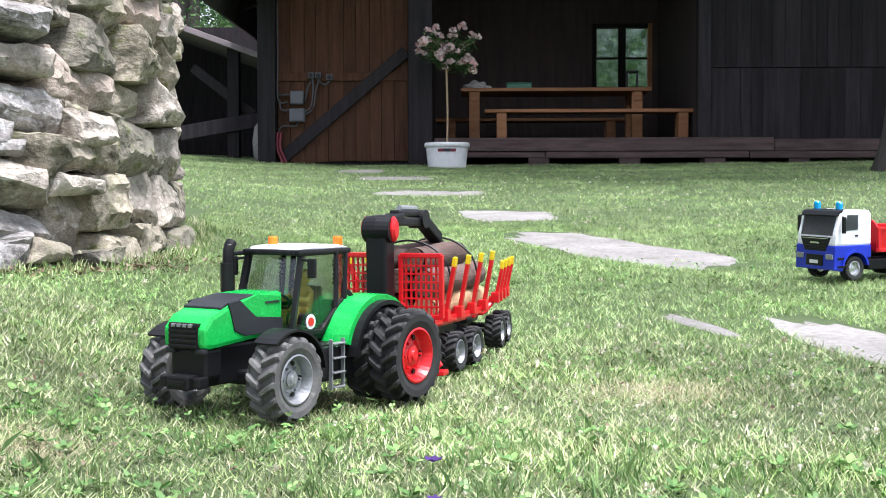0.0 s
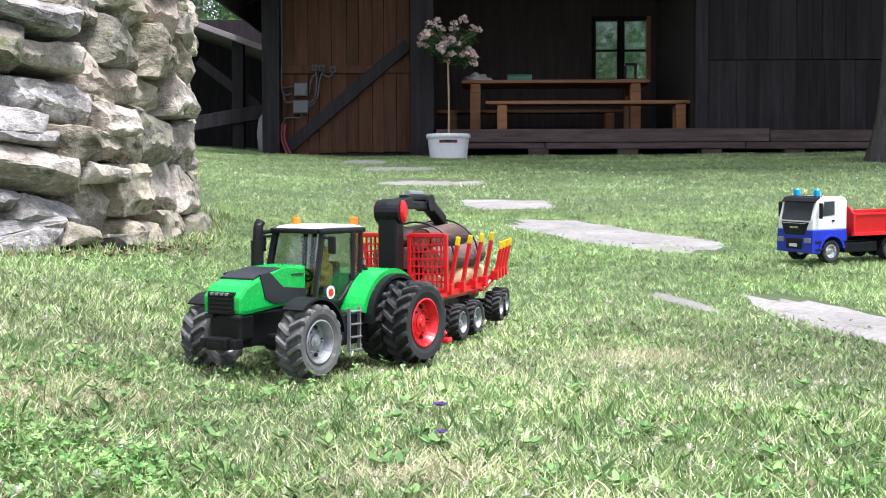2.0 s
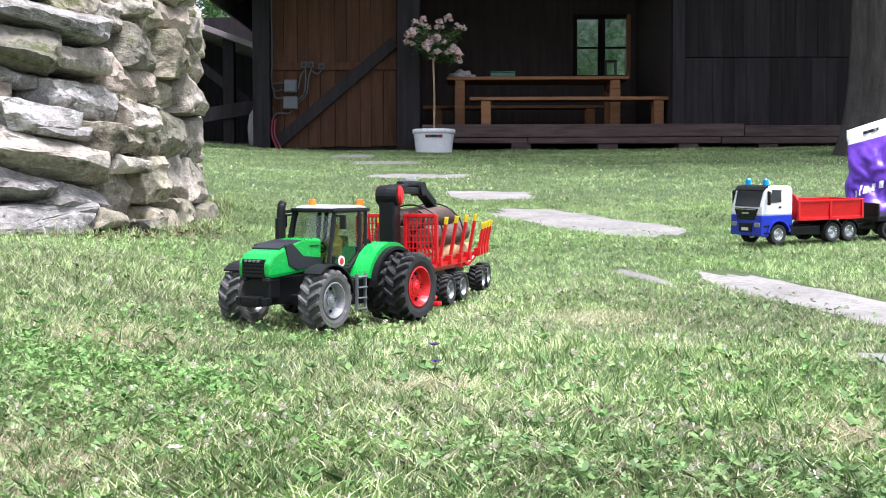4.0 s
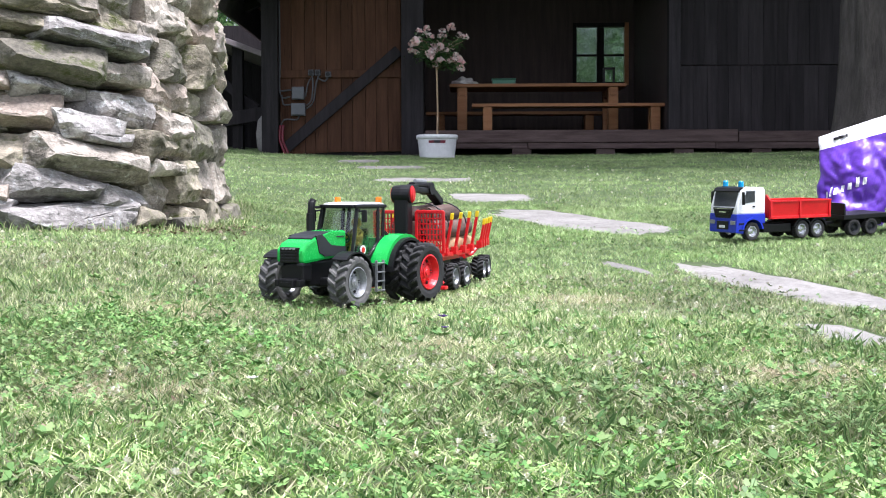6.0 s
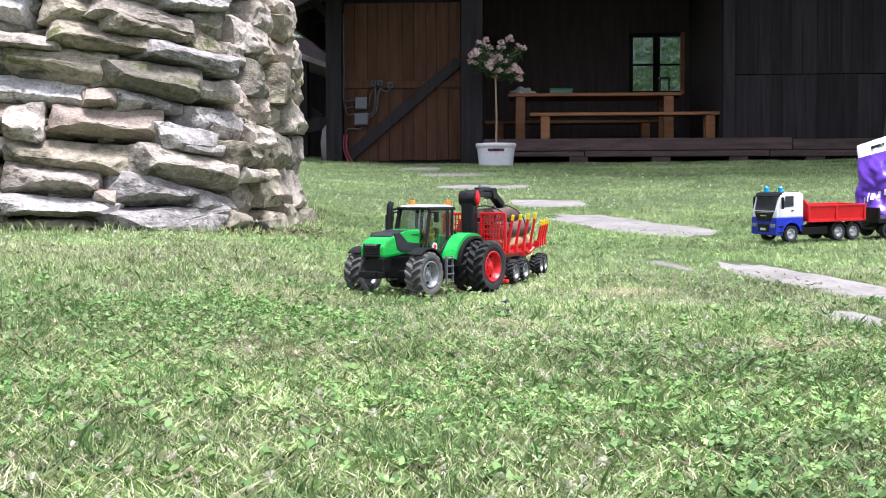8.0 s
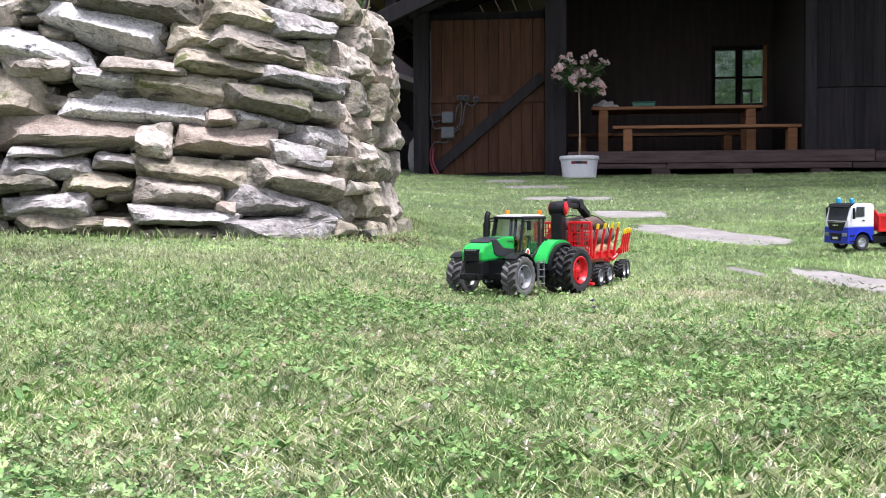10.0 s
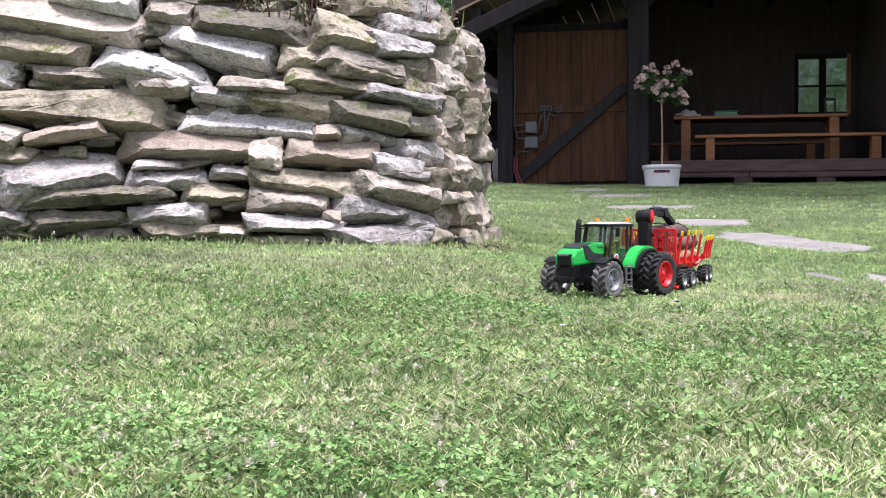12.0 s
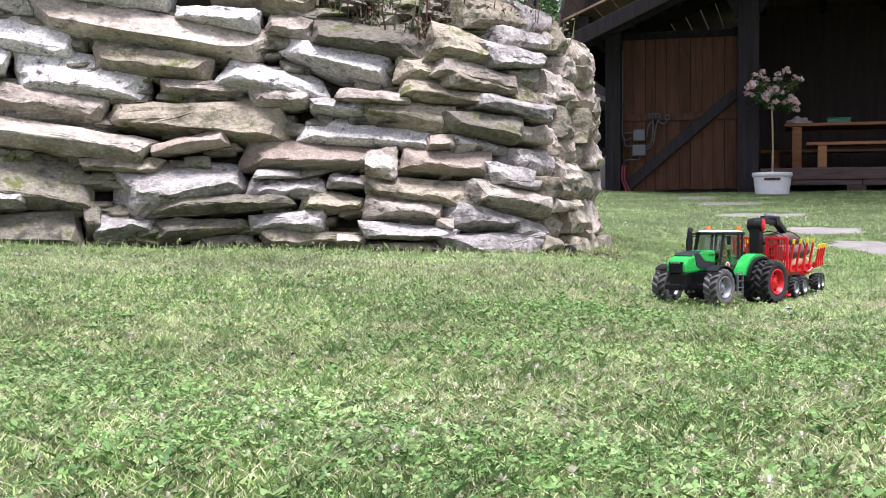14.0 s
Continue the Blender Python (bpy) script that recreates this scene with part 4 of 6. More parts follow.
for k, (a0, a1, mm) in enumerate(((-24, -8, M_HOSE), (-7, 10, M_TDARK), (11, 26, M_HOSE))):
    bm = bmesh.new()
    lathe(bm, [(0.1965, 0.152), (0.1985, 0.180)], 180)
    bmesh.ops.delete(bm, geom=[f for f in bm.faces if not (radians(a0) < math.atan2(f.calc_center_median().x, -f.calc_center_median().y) < radians(a1))], context="FACES")
    part("print_bar", bm, mm, bucket, "printed label band")
rose = thing("rose_tree", pose(POT.x, POT.y, POTZ + 0.18), "standard rose with pale pink blossoms on a thin stem", "rose tree")
bm = bmesh.new()
tube(bm, bend([(0, 0, 0), (0.006, 0, 0.3), (-0.004, 0, 0.72)]), 0.010, 8)
part("stem", bm, M_STEM, rose, smooth=True)
r = random.Random(11)
tips = []
bm = bmesh.new()
for i in range(24):
    a, sp = r.uniform(0, 6.28), r.uniform(0.06, 0.28)
    tip = Vector((math.cos(a) * sp, math.sin(a) * sp * 0.8, 0.76 + r.uniform(0.0, 0.31) - 0.15 * (sp - 0.08)))
    tips.append(tip)
    tube(bm, bend([(0, 0, 0.70), tip * 0.5 + Vector((0, 0, 0.42)), tip], 4), 0.003, 5)
part("twigs", bm, M_STEM, rose)
bm = bmesh.new()
for i in range(2600):
    c = Vector((0, 0, 0.80)).lerp(r.choice(tips), r.uniform(0.0, 1.0) ** 0.7) + Vector((r.gauss(0, 0.035), r.gauss(0, 0.035), r.gauss(0, 0.035)))
    a1 = Vector((r.uniform(-1, 1), r.uniform(-1, 1), r.uniform(-0.6, 0.4))).normalized() * r.uniform(0.012, 0.022)
    a2 = a1.orthogonal().normalized() * a1.length * 0.55
    bm.faces.new([bm.verts.new(c + q) for q in (-a1, -a2 * 0.9, a1, a2)])
part("leaves", bm, M_ROSELEAF, rose, "small dark green leaves")


def blossom(bm, c, size):
    for k in range(14):
        a = r.uniform(0, 6.28)
        e = r.uniform(-0.2, 1.3)
        d = Vector((math.cos(a) * math.cos(e), math.sin(a) * math.cos(e), math.sin(e)))
        t = d.orthogonal().normalized()
        b = d.cross(t)
        w = size * r.uniform(0.5, 0.75)
        bm.faces.new([bm.verts.new(c + d * size * f + t * g * w + b * h * w) for f, g, h in ((0.1, 0, -0.3), (0.7, 0.8, -0.1), (1.0, 0.4, 0.6), (1.0, -0.4, 0.6), (0.7, -0.8, -0.1))])


for i in range(54):
    bm = bmesh.new()
    c = r.choice(tips) + Vector((r.gauss(0, 0.045), r.gauss(0, 0.04), r.gauss(0.02, 0.045)))
    blossom(bm, c, r.uniform(0.030, 0.050))
    part("blossom", bm, M_ROSE, rose, "pale pink rose blossom")

# ---- open shed beside the barn ----
shed = thing("shed", BARN @ pose(0, 1.6, 0), "open dark timber shed with a felt roof beside the barn", "shed")
for name, a, b, w, h, mm in (("roof", (-4.8, 0.6, 2.78), (-1.96, 0.6, 1.74), 2.6, 0.06, M_SHEDROOF), ("post", (-2.55, -0.5, 0.5), (-2.55, -0.5, 1.95), 0.12, 0.12, M_DARKWOOD),
                             ("brace", (-3.0, -0.42, 1.75), (-2.35, -0.42, 1.25), 0.09, 0.10, M_POST), ("rail", (-3.1, -0.56, 1.05), (-1.96, -0.56, 1.24), 0.10, 0.15, M_POST),
                             ("back_wall", (-5.2, 1.9, 1.3), (-1.9, 1.9, 1.3), 0.08, 2.4, M_DARKWOOD), ("side_wall", (-5.2, -0.6, 1.3), (-5.2, 1.9, 1.3), 0.08, 2.4, M_DARKWOOD)):
    bm = bmesh.new()
    bar(bm, a, b, w, h, 0.006)
    part(name, bm, mm, shed)
BAR = BARN @ Vector((-2.05, 0.55, 0))
barrel = thing("barrel", pose(BAR.x, BAR.y, sink(BAR.x, BAR.y)), "round grey stone tub standing in the shed's shade", "tub")
bm = bmesh.new()
lathe(bm, [(0.0, -0.05), (0.16, -0.05), (0.2, 0.06), (0.21, 0.2), (0.19, 0.34), (0.13, 0.42), (0.0, 0.43)], 24)
part("body", bm, M_SLAB, barrel, smooth=True)

# ---- trees ----


def leaf_cloud(seed, clumps, per, size, radius, base, top_z, mat, name, parent):
    g = np.random.default_rng(seed)
    az, u = g.uniform(0, 2 * np.pi, clumps), g.uniform(0, 1, clumps) ** 0.6
    z = g.uniform(0, 1, clumps)
    rad = radius * np.sqrt(np.clip(1 - (2 * z - 0.75) ** 2 / 1.9, 0.08, 1)) * (0.45 + 0.55 * u)
    cen = np.stack([rad * np.cos(az), rad * np.sin(az), base + (top_z - base) * z], 1)
    c = np.repeat(cen, per, 0) + g.normal(0, 1, (clumps * per, 3)) * np.array([1, 1, 0.7]) * radius * 0.13
    n = len(c)
    a = g.normal(0, 1, (n, 3))
    a[:, 2] *= 0.6
    a /= np.linalg.norm(a, axis=1)[:, None]
    b = np.cross(a, g.normal(0, 1, (n, 3)))
    b /= np.linalg.norm(b, axis=1)[:, None]
    s = size * g.uniform(0.6, 1.3, (n, 1))
    v = np.stack([c - a * s, c - b * s * 0.5 + a * s * 0.1, c + a * s, c + b * s * 0.5 + a * s * 0.1], 1).reshape(-1, 3)
    f = np.arange(4 * n).reshape(n, 4)
    return raw(name, v.tolist(), f.tolist(), mat, parent)


def tree(m, seed, height, radius, leaf, mat, clumps, per, label):
    t = thing("tree", m, label, "tree", "trees behind the barn")
    r2 = random.Random(seed)
    bm = bmesh.new()
    tube(bm, bend([(0, 0, -0.3), (0.1, 0, height * 0.3), (0, 0.15, height * 0.6), (0.1, 0, height * 0.92)]), 0.2, 10,
         radii=[height * 0.026 * (1 - 0.9 * i / 18) for i in range(19)])
    for i in range(9):
        a, z = r2.uniform(0, 6.28), height * r2.uniform(0.25, 0.8)
        e = radius * r2.uniform(0.5, 0.85)
        tube(bm, bend([(0.05, 0.05, z), (math.cos(a) * e * 0.5, math.sin(a) * e * 0.5, z + e * 0.3), (math.cos(a) * e, math.sin(a) * e, z + e * 0.45)], 4), 0.06, 6,
             radii=[0.07 * (1 - 0.1 * k) for k in range(9)])
    part("trunk", bm, M_BARK, t, smooth=True)
    leaf_cloud(seed, clumps, per, leaf, radius, height * 0.12, height, mat, "crown", t)
    return t


def polar(az, d):
    x, y = d * math.sin(radians(az)), d * math.cos(radians(az))
    return x, y, sink(x, y)


broad = tree(pose(*polar(13, 25)), 1, 9.5, 3.4, 0.048, M_LEAF, 240, 120, "broad leafy tree with bright green leaves")
dark = tree(pose(*polar(8.5, 31)), 2, 13, 3.2, 0.050, M_LEAF_DARK, 220, 120, "tall dark green tree at the wood's edge")
for az, d, turn, which in ((17, 30, 40, dark), (4, 27, 110, broad), (-1, 34, 200, dark), (11, 38, 75, dark), (15.5, 36, 155, dark), (25.0, 25.5, 60, broad), (31.4, 25.0, 140, broad),
                           (25.9, 31, 250, dark), (30.6, 30, 80, dark), (31.8, 33, 20, dark), (25.7, 37, 170, dark), (30.7, 38, 300, dark), (9.5, 22, 300, broad)):
    copy_thing(which, pose(*polar(az, d), 0, 0, turn))
# the large trunk beside the barn
trunk = thing("large_tree", pose(*polar(40.5, 11.17)), "thick grey tree trunk standing beside the barn", "tree")
bm = bmesh.new()
k = 40
rings = []
for i in range(41):
    z = -0.3 + i * 0.16
    rad = 0.345 + 0.15 * math.exp(-max(z, 0) / 0.35) - 0.012 * z
    rings.append([bm.verts.new(((rad + 0.018 * math.sin(a * 9 + z * 1.2) + 0.03 * noise.noise(Vector((math.cos(a) * 3, math.sin(a) * 3, z * 0.9)))) * math.cos(a),
                                (rad + 0.018 * math.sin(a * 9 + z * 1.2) + 0.03 * noise.noise(Vector((math.cos(a) * 3, math.sin(a) * 3, z * 0.9)))) * math.sin(a), z))
                  for a in [2 * math.pi * j / k for j in range(k)]])
for a, b in zip(rings, rings[1:]):
    for j in range(k):
        bm.faces.new((a[j], a[(j + 1) % k], b[(j + 1) % k], b[j]))
part("trunk", bm, M_BARK, trunk, smooth=True)
leaf_cloud(9, 260, 70, 0.09, 3.4, 5.0, 9.5, M_LEAF, "crown", trunk)

# ---- toy vehicles ----


def tyre(bm, r, w, lugs, lug_h, m):
    """A tyre turned about y, its chevron treads raised out of one skin."""
    rim = r * 0.58
    n = lugs * 12
    cross = [(-0.50, r * 0.74, 0), (-0.51, r * 0.88, 0), (-0.48, r, 1), (-0.40, r, 1), (-0.30, r, 1), (-0.20, r, 1), (-0.10, r, 1), (-0.02, r, 1), (0.02, r, 2), (0.10, r, 2), (0.20, r, 2), (0.30, r, 2), (0.40, r, 2), (0.48, r, 2), (0.51, r * 0.88, 0), (0.50, r * 0.74, 0), (0.42, rim, 0), (-0.42, rim, 0)]
    rings = []
    for y, rad, tread in cross:
        ring = []
        for i in range(n):
            a = 2 * math.pi * (i - 16 * abs(y)) / n
            rr = rad
            if tread:
                phase = (i / 12 + (0.5 if tread == 2 else 0)) % 1
                rr = rad - lug_h * min(1.0, max(0.0, (abs(phase - 0.22) - 0.17) / 0.08))
                rr -= lug_h * 0.35 * (abs(y) > 0.4)
            ring.append(bm.verts.new(m @ Vector((rr * math.sin(a), y * w, rr * math.cos(a)))))
        rings.append(ring)
    for a, b in zip(rings, rings[1:] + rings[:1]):
        for i in range(n):
            bm.faces.new((a[i], a[(i + 1) % n], b[(i + 1) % n], b[i]))


def wheel(parent, x, y, r, w, lugs, lug_h, rim_mat, tyre_mat, out, name="wheel"):
    """A wheel of tyre, rim and hub; out is +1 or -1, the side on which it is seen."""
    hub = part(name, rim_disc(r, w, out), rim_mat, parent, at=pose(x, y, r))
    bm = bmesh.new()
    tyre(bm, r, w, lugs, lug_h, Matrix())
    part("tyre", bm, tyre_mat, hub)
    bm = bmesh.new()
    k = Matrix.Rotation(radians(-90 * out), 4, "X")
    lathe(bm, [(0, w * 0.36), (r * 0.10, w * 0.36), (r * 0.12, w * 0.30), (r * 0.20, w * 0.28), (r * 0.21, w * 0.10)], 16, k)
    for i in range(6):
        a = 2 * math.pi * i / 6
        lathe(bm, [(0, w * 0.30), (r * 0.028, w * 0.30), (r * 0.03, w * 0.2)], 6, k @ Matrix.Translation((r * 0.30 * math.cos(a), r * 0.30 * math.sin(a), 0)))
    part("hub", bm, rim_mat, hub)
    if r > 0.05:
        for i in range(5):
            a = 2 * math.pi * (i + 0.5) / 5
            bm = bmesh.new()
            lathe(bm, [(0, w * 0.205), (r * 0.055, w * 0.20), (r * 0.06, w * 0.15)], 10, k @ Matrix.Translation((r * 0.38 * math.cos(a), r * 0.38 * math.sin(a), 0)))
            part("rim_hole", bm, M_TBLACK, hub)
    return hub


def rim_disc(r, w, out):
    bm = bmesh.new()
    k = Matrix.Rotation(radians(-90 * out), 4, "X")
    lathe(bm, [(r * 0.60, w * 0.46), (r * 0.56, w * 0.48), (r * 0.53, w * 0.38), (r * 0.47, w * 0.16), (r * 0.40, w * 0.12), (r * 0.22, w * 0.24), (0, w * 0.26)], 32, k)
    lathe(bm, [(r * 0.60, -w * 0.44), (r * 0.52, -w * 0.30), (0, -w * 0.25)], 32, k)
    return bm


def arc_band(bm, cx, cz, r, t, a0, a1, y0, y1, n=14):
    """A curved mudguard: a band of radius r and thickness t from angle a0 to a1, seen from the side."""
    outer = [(cx + r * math.cos(radians(a0 + (a1 - a0) * i / n)), cz + r * math.sin(radians(a0 + (a1 - a0) * i / n))) for i in range(n + 1)]
    inner = [(cx + (r - t) * math.cos(radians(a0 + (a1 - a0) * i / n)), cz + (r - t) * math.sin(radians(a0 + (a1 - a0) * i / n))) for i in range(n + 1)]
    for i in range(n):
        prism(bm, [outer[i], outer[i + 1], inner[i + 1], inner[i]], y0, y1)
    bmesh.ops.remove_doubles(bm, verts=bm.verts, dist=1e-5)


def build_tractor(m):
    t = thing("toy_tractor", m, "green and black toy tractor with twin rear wheels in grass", "toy tractor")

    def add(name, fn, mat, label="", smooth=False, parent=None):
        bm = bmesh.new()
        fn(bm)
        ob = part(name, bm, mat, parent or t, label, smooth)
        ob.visible_shadow = mat is not M_CABGLASS
        return ob

    for s in (-1, 1):
        wheel(t, 0.0, s * 0.080, 0.0635, 0.042, 18, 0.0085, M_TRED, M_RUBBER, s, "rear_wheel")
        wheel(t, 0.0, s * 0.126, 0.0635, 0.042, 18, 0.0085, M_TRED, M_RUBBER, s, "rear_wheel")
        wheel(t, 0.215, s * 0.088, 0.0530, 0.043, 16, 0.0070, M_TSILVER, M_TYRE_DUSTY, s, "front_wheel")
    add("chassis", lambda bm: (box(bm, (-0.045, -0.035, 0.040), (0.16, 0.035, 0.105), 0.004), box(bm, (0.14, -0.022, 0.045), (0.285, 0.022, 0.095), 0.004),
                               box(bm, (-0.014, -0.120, 0.050), (0.014, 0.120, 0.072), 0.004), box(bm, (0.203, -0.084, 0.042), (0.227, 0.084, 0.060), 0.004),
                               box(bm, (0.045, -0.072, 0.038), (0.135, 0.072, 0.085), 0.006)), M_TBLACK)
    # bonnet: a tapered shell in green with a black centre
    side = [(0.150, 0.102), (0.150, 0.156), (0.200, 0.154), (0.250, 0.146), (0.286, 0.133), (0.300, 0.118), (0.299, 0.094), (0.285, 0.092)]
    add("bonnet", lambda bm: prism(bm, side, -0.033, 0.033, bev=0.006), M_TGREEN, smooth=False)
    add("bonnet_stripe", lambda bm: prism(bm, [(0.206, 0.147), (0.204, 0.1550), (0.250, 0.1484), (0.268, 0.1424), (0.266, 0.134), (0.245, 0.139)], -0.0300, 0.0300, bev=0.002), M_TDARK, "dark grey bonnet stripe")
    for s in (-1, 1):
        add("bonnet_side_panel", lambda bm: prism(bm, [(0.152, 0.104), (0.152, 0.122), (0.205, 0.126), (0.236, 0.150), (0.256, 0.147), (0.245, 0.112), (0.225, 0.104)], s * 0.0315, s * 0.0345, bev=0.0006),
            M_TDARK, "dark grey bonnet side panel")
        add("bonnet_script_bar", lambda bm: box(bm, (0.158, s * 0.0334, 0.142), (0.186, s * 0.0340, 0.1445)), M_TDARK)
        add("headlight", lambda bm: box(bm, (0.290, s * 0.024 - 0.007, 0.087), (0.299, s * 0.024 + 0.007, 0.094), 0.002), M_TDARK, "small grey headlight")
    add("grille", lambda bm: ([box(bm, (0.2955, -0.022, 0.095 + 0.0060 * i), (0.3030, 0.022, 0.0985 + 0.0060 * i), 0.0008) for i in range(5)], box(bm, (0.290, -0.0235, 0.093), (0.3006, 0.0235, 0.1245), 0.001)), M_TBLACK, "black slatted grille")
    add("emblem_bar", lambda bm: [box(bm, (0.2935, -0.017 + 0.009 * i, 0.1195), (0.3035, -0.011 + 0.009 * i, 0.1235), 0.0005) for i in range(4)], M_TSILVER)
    add("front_hitch", lambda bm: (box(bm, (0.262, -0.028, 0.056), (0.292, 0.028, 0.092), 0.004), box(bm, (0.288, -0.018, 0.044), (0.312, 0.018, 0.062), 0.003), box(bm, (0.290, -0.032, 0.046), (0.308, -0.022, 0.060), 0.002),
                                   box(bm, (0.290, 0.022, 0.046), (0.308, 0.032, 0.060), 0.002), box(bm, (0.3115, -0.012, 0.050), (0.314, 0.012, 0.055))), M_TBLACK)
    # front mudguards
    for s in (-1, 1):
        add("front_mudguard", lambda bm: arc_band(bm, 0.213, 0.0530, 0.0620, 0.003, 50, 172, s * 0.070, s * 0.106), M_TBLACK)
        add("rear_mudguard", lambda bm: (arc_band(bm, 0.004, 0.0635, 0.0815, 0.008, 14, 132, s * 0.044, s * 0.088)), M_TGREEN, "rounded green rear mudguard")
        add("mudguard_lip", lambda bm: arc_band(bm, 0.004, 0.0635, 0.0738, 0.006, 2, 142, s * 0.042, s * 0.100), M_TBLACK)
    # cab
    add("cab_floor", lambda bm: (box(bm, (0.0, -0.046, 0.088), (0.150, 0.046, 0.102), 0.003), box(bm, (0.022, -0.044, 0.102), (0.036, 0.044, 0.136), 0.003)), M_TBLACK)

    def cab_frame(bm):
        for s in (-1, 1):
            for a, b in (((0.149, 0.047, 0.100), (0.124, 0.043, 0.204)), ((0.054, 0.0475, 0.128), (0.050, 0.0445, 0.204)), ((0.034, 0.047, 0.134), (0.028, 0.044, 0.204))):
                bar(bm, (a[0], s * a[1], a[2]), (b[0], s * b[1], b[2]), 0.007, 0.007, 0.001)
            bar(bm, (0.149, s * 0.047, 0.101), (0.088, s * 0.048, 0.098), 0.006, 0.006, 0.001)
            bar(bm, (0.088, s * 0.048, 0.098), (0.040, s * 0.048, 0.138), 0.005, 0.006, 0.001)
            bar(bm, (0.124, s * 0.043, 0.203), (0.028, s * 0.044, 0.203), 0.006, 0.006, 0.001)
            for i in range(6):
                box(bm, (0.046, s * 0.046 - 0.002, 0.160 + 0.006 * i), (0.058, s * 0.046 + 0.002, 0.163 + 0.006 * i))
            bar(bm, (0.030, s * 0.048, 0.150), (0.012, s * 0.058, 0.128), 0.004, 0.006, 0.001)
    add("cab_frame", cab_frame, M_TBLACK)
    add("windscreen", lambda bm: prism(bm, [(0.1490, 0.104), (0.1248, 0.202), (0.1238, 0.202), (0.1480, 0.104)], -0.042, 0.042), M_CABGLASS, "clear cab windscreen")
    for s in (-1, 1):
        add("side_window", lambda bm: prism(bm, [(0.1455, 0.104), (0.1215, 0.200), (0.0535, 0.200), (0.0575, 0.128), (0.089, 0.102)], s * 0.0455, s * 0.0465), M_CABGLASS, "clear glazed cab door")
        add("side_window", lambda bm: prism(bm, [(0.0515, 0.135), (0.0475, 0.200), (0.0300, 0.200), (0.0365, 0.138)], s * 0.0455, s * 0.0465), M_CABGLASS)
        add("door_sticker", lambda bm: lathe(bm, [(0, 0.001), (0.010, 0.001), (0.010, 0)], 20, pose(0.110, s * 0.0472, 0.113, -90 * s)), M_TWHITE, "round white sticker with a red mark")
        add("sticker_mark", lambda bm: lathe(bm, [(0, 0.0016), (0.006, 0.0016), (0.006, 0)], 16, pose(0.110, s * 0.0472, 0.113, -90 * s)), M_TRED)
    add("rear_window", lambda bm: prism(bm, [(0.034, 0.137), (0.028, 0.200), (0.027, 0.200), (0.033, 0.137)], -0.041, 0.041), M_CABGLASS)
    add("roof", lambda bm: prism(bm, [(0.020, 0.2062), (0.126, 0.2062), (0.130, 0.2085), (0.122, 0.2118), (0.080, 0.2140), (0.034, 0.2130), (0.020, 0.2095)], -0.042, 0.042, bev=0.003), M_TWHITE, "flat white cab roof")
    add("roof_edge", lambda bm: (box(bm, (0.018, -0.0480, 0.2005), (0.136, 0.0480, 0.2085), 0.003), box(bm, (0.131, -0.043, 0.2010), (0.1395, 0.043, 0.2080), 0.002), [box(bm, (0.1385, y - 0.005, 0.2025), (0.1405, y + 0.005, 0.2065), 0.0006) for y in (-0.032, -0.02, 0.02, 0.032)]), M_TBLACK)
    for x, y in ((0.090, -0.032), (0.034, 0.036)):
        add("beacon", lambda bm: lathe(bm, [(0.0065, 0.212), (0.0065, 0.222), (0.0055, 0.2242), (0, 0.2245)], 14, pose(x, y, 0)), M_ORANGE, "small orange beacon light")
    add("exhaust", lambda bm: (tube(bm, bend([(0.158, -0.046, 0.120), (0.160, -0.050, 0.165), (0.160, -0.050, 0.205), (0.154, -0.050, 0.218)]), 0.0075, 10), tube(bm, [(0.162, -0.05, 0.135), (0.162, -0.05, 0.190)], 0.0095, 10), tube(bm, [(0.158, -0.05, 0.202), (0.126, -0.044, 0.203)], 0.003, 6), tube(bm, [(0.146, -0.052, 0.115), (0.128, -0.047, 0.200)], 0.0022, 6)), M_TBLACK)
    for s in (-1, 1):
        add("mirror", lambda bm: (tube(bm, [(0.128, s * 0.048, 0.196), (0.132, s * 0.066, 0.194)], 0.002, 6), box(bm, (0.128, s * 0.066 - 0.006, 0.172), (0.134, s * 0.066 + 0.006, 0.198), 0.002)), M_TBLACK)
    for s in (-1, 1):
        def ladder(bm):
            for x in (0.088, 0.114):
                box(bm, (x - 0.0012, s * 0.084 - 0.003, 0.026), (x + 0.0012, s * 0.084 + 0.003, 0.092), 0.0008)
            for i in range(4):
                box(bm, (0.088, s * 0.084 - 0.007, 0.028 + 0.019 * i), (0.114, s * 0.084 + 0.006, 0.0300 + 0.019 * i), 0.0006)
        add("ladder", ladder, M_TSILVER, "grey access ladder")
        add("tank", lambda bm: box(bm, (0.052, s * 0.052, 0.036), (0.128, s * 0.080, 0.082), 0.006), M_TBLACK)
    add("seat", lambda bm: (box(bm, (0.050, -0.018, 0.102), (0.084, 0.018, 0.118), 0.004), box(bm, (0.044, -0.017, 0.116), (0.054, 0.017, 0.156), 0.004)), M_TDARK)
    add("steering_wheel", lambda bm: (tube(bm, [(0.128, 0, 0.110), (0.112, 0, 0.138)], 0.003, 6), tube(bm, [(0.112 + 0.010 * math.cos(a) * 0.6, 0.014 * math.sin(a), 0.138 + 0.010 * math.cos(a)) for a in [2 * math.pi * i / 16 for i in range(17)]], 0.002, 6)), M_TDARK)
    add("tow_hitch", lambda bm: (box(bm, (-0.070, -0.010, 0.050), (-0.040, 0.010, 0.058), 0.002), tube(bm, [(-0.066, 0, 0.045), (-0.066, 0, 0.085)], 0.004, 8), box(bm, (-0.055, -0.028, 0.060), (-0.042, 0.028, 0.090), 0.003)), M_TSILVER)
    # seated figure: plain shape, a thing of its own
    fig = bmesh.new()
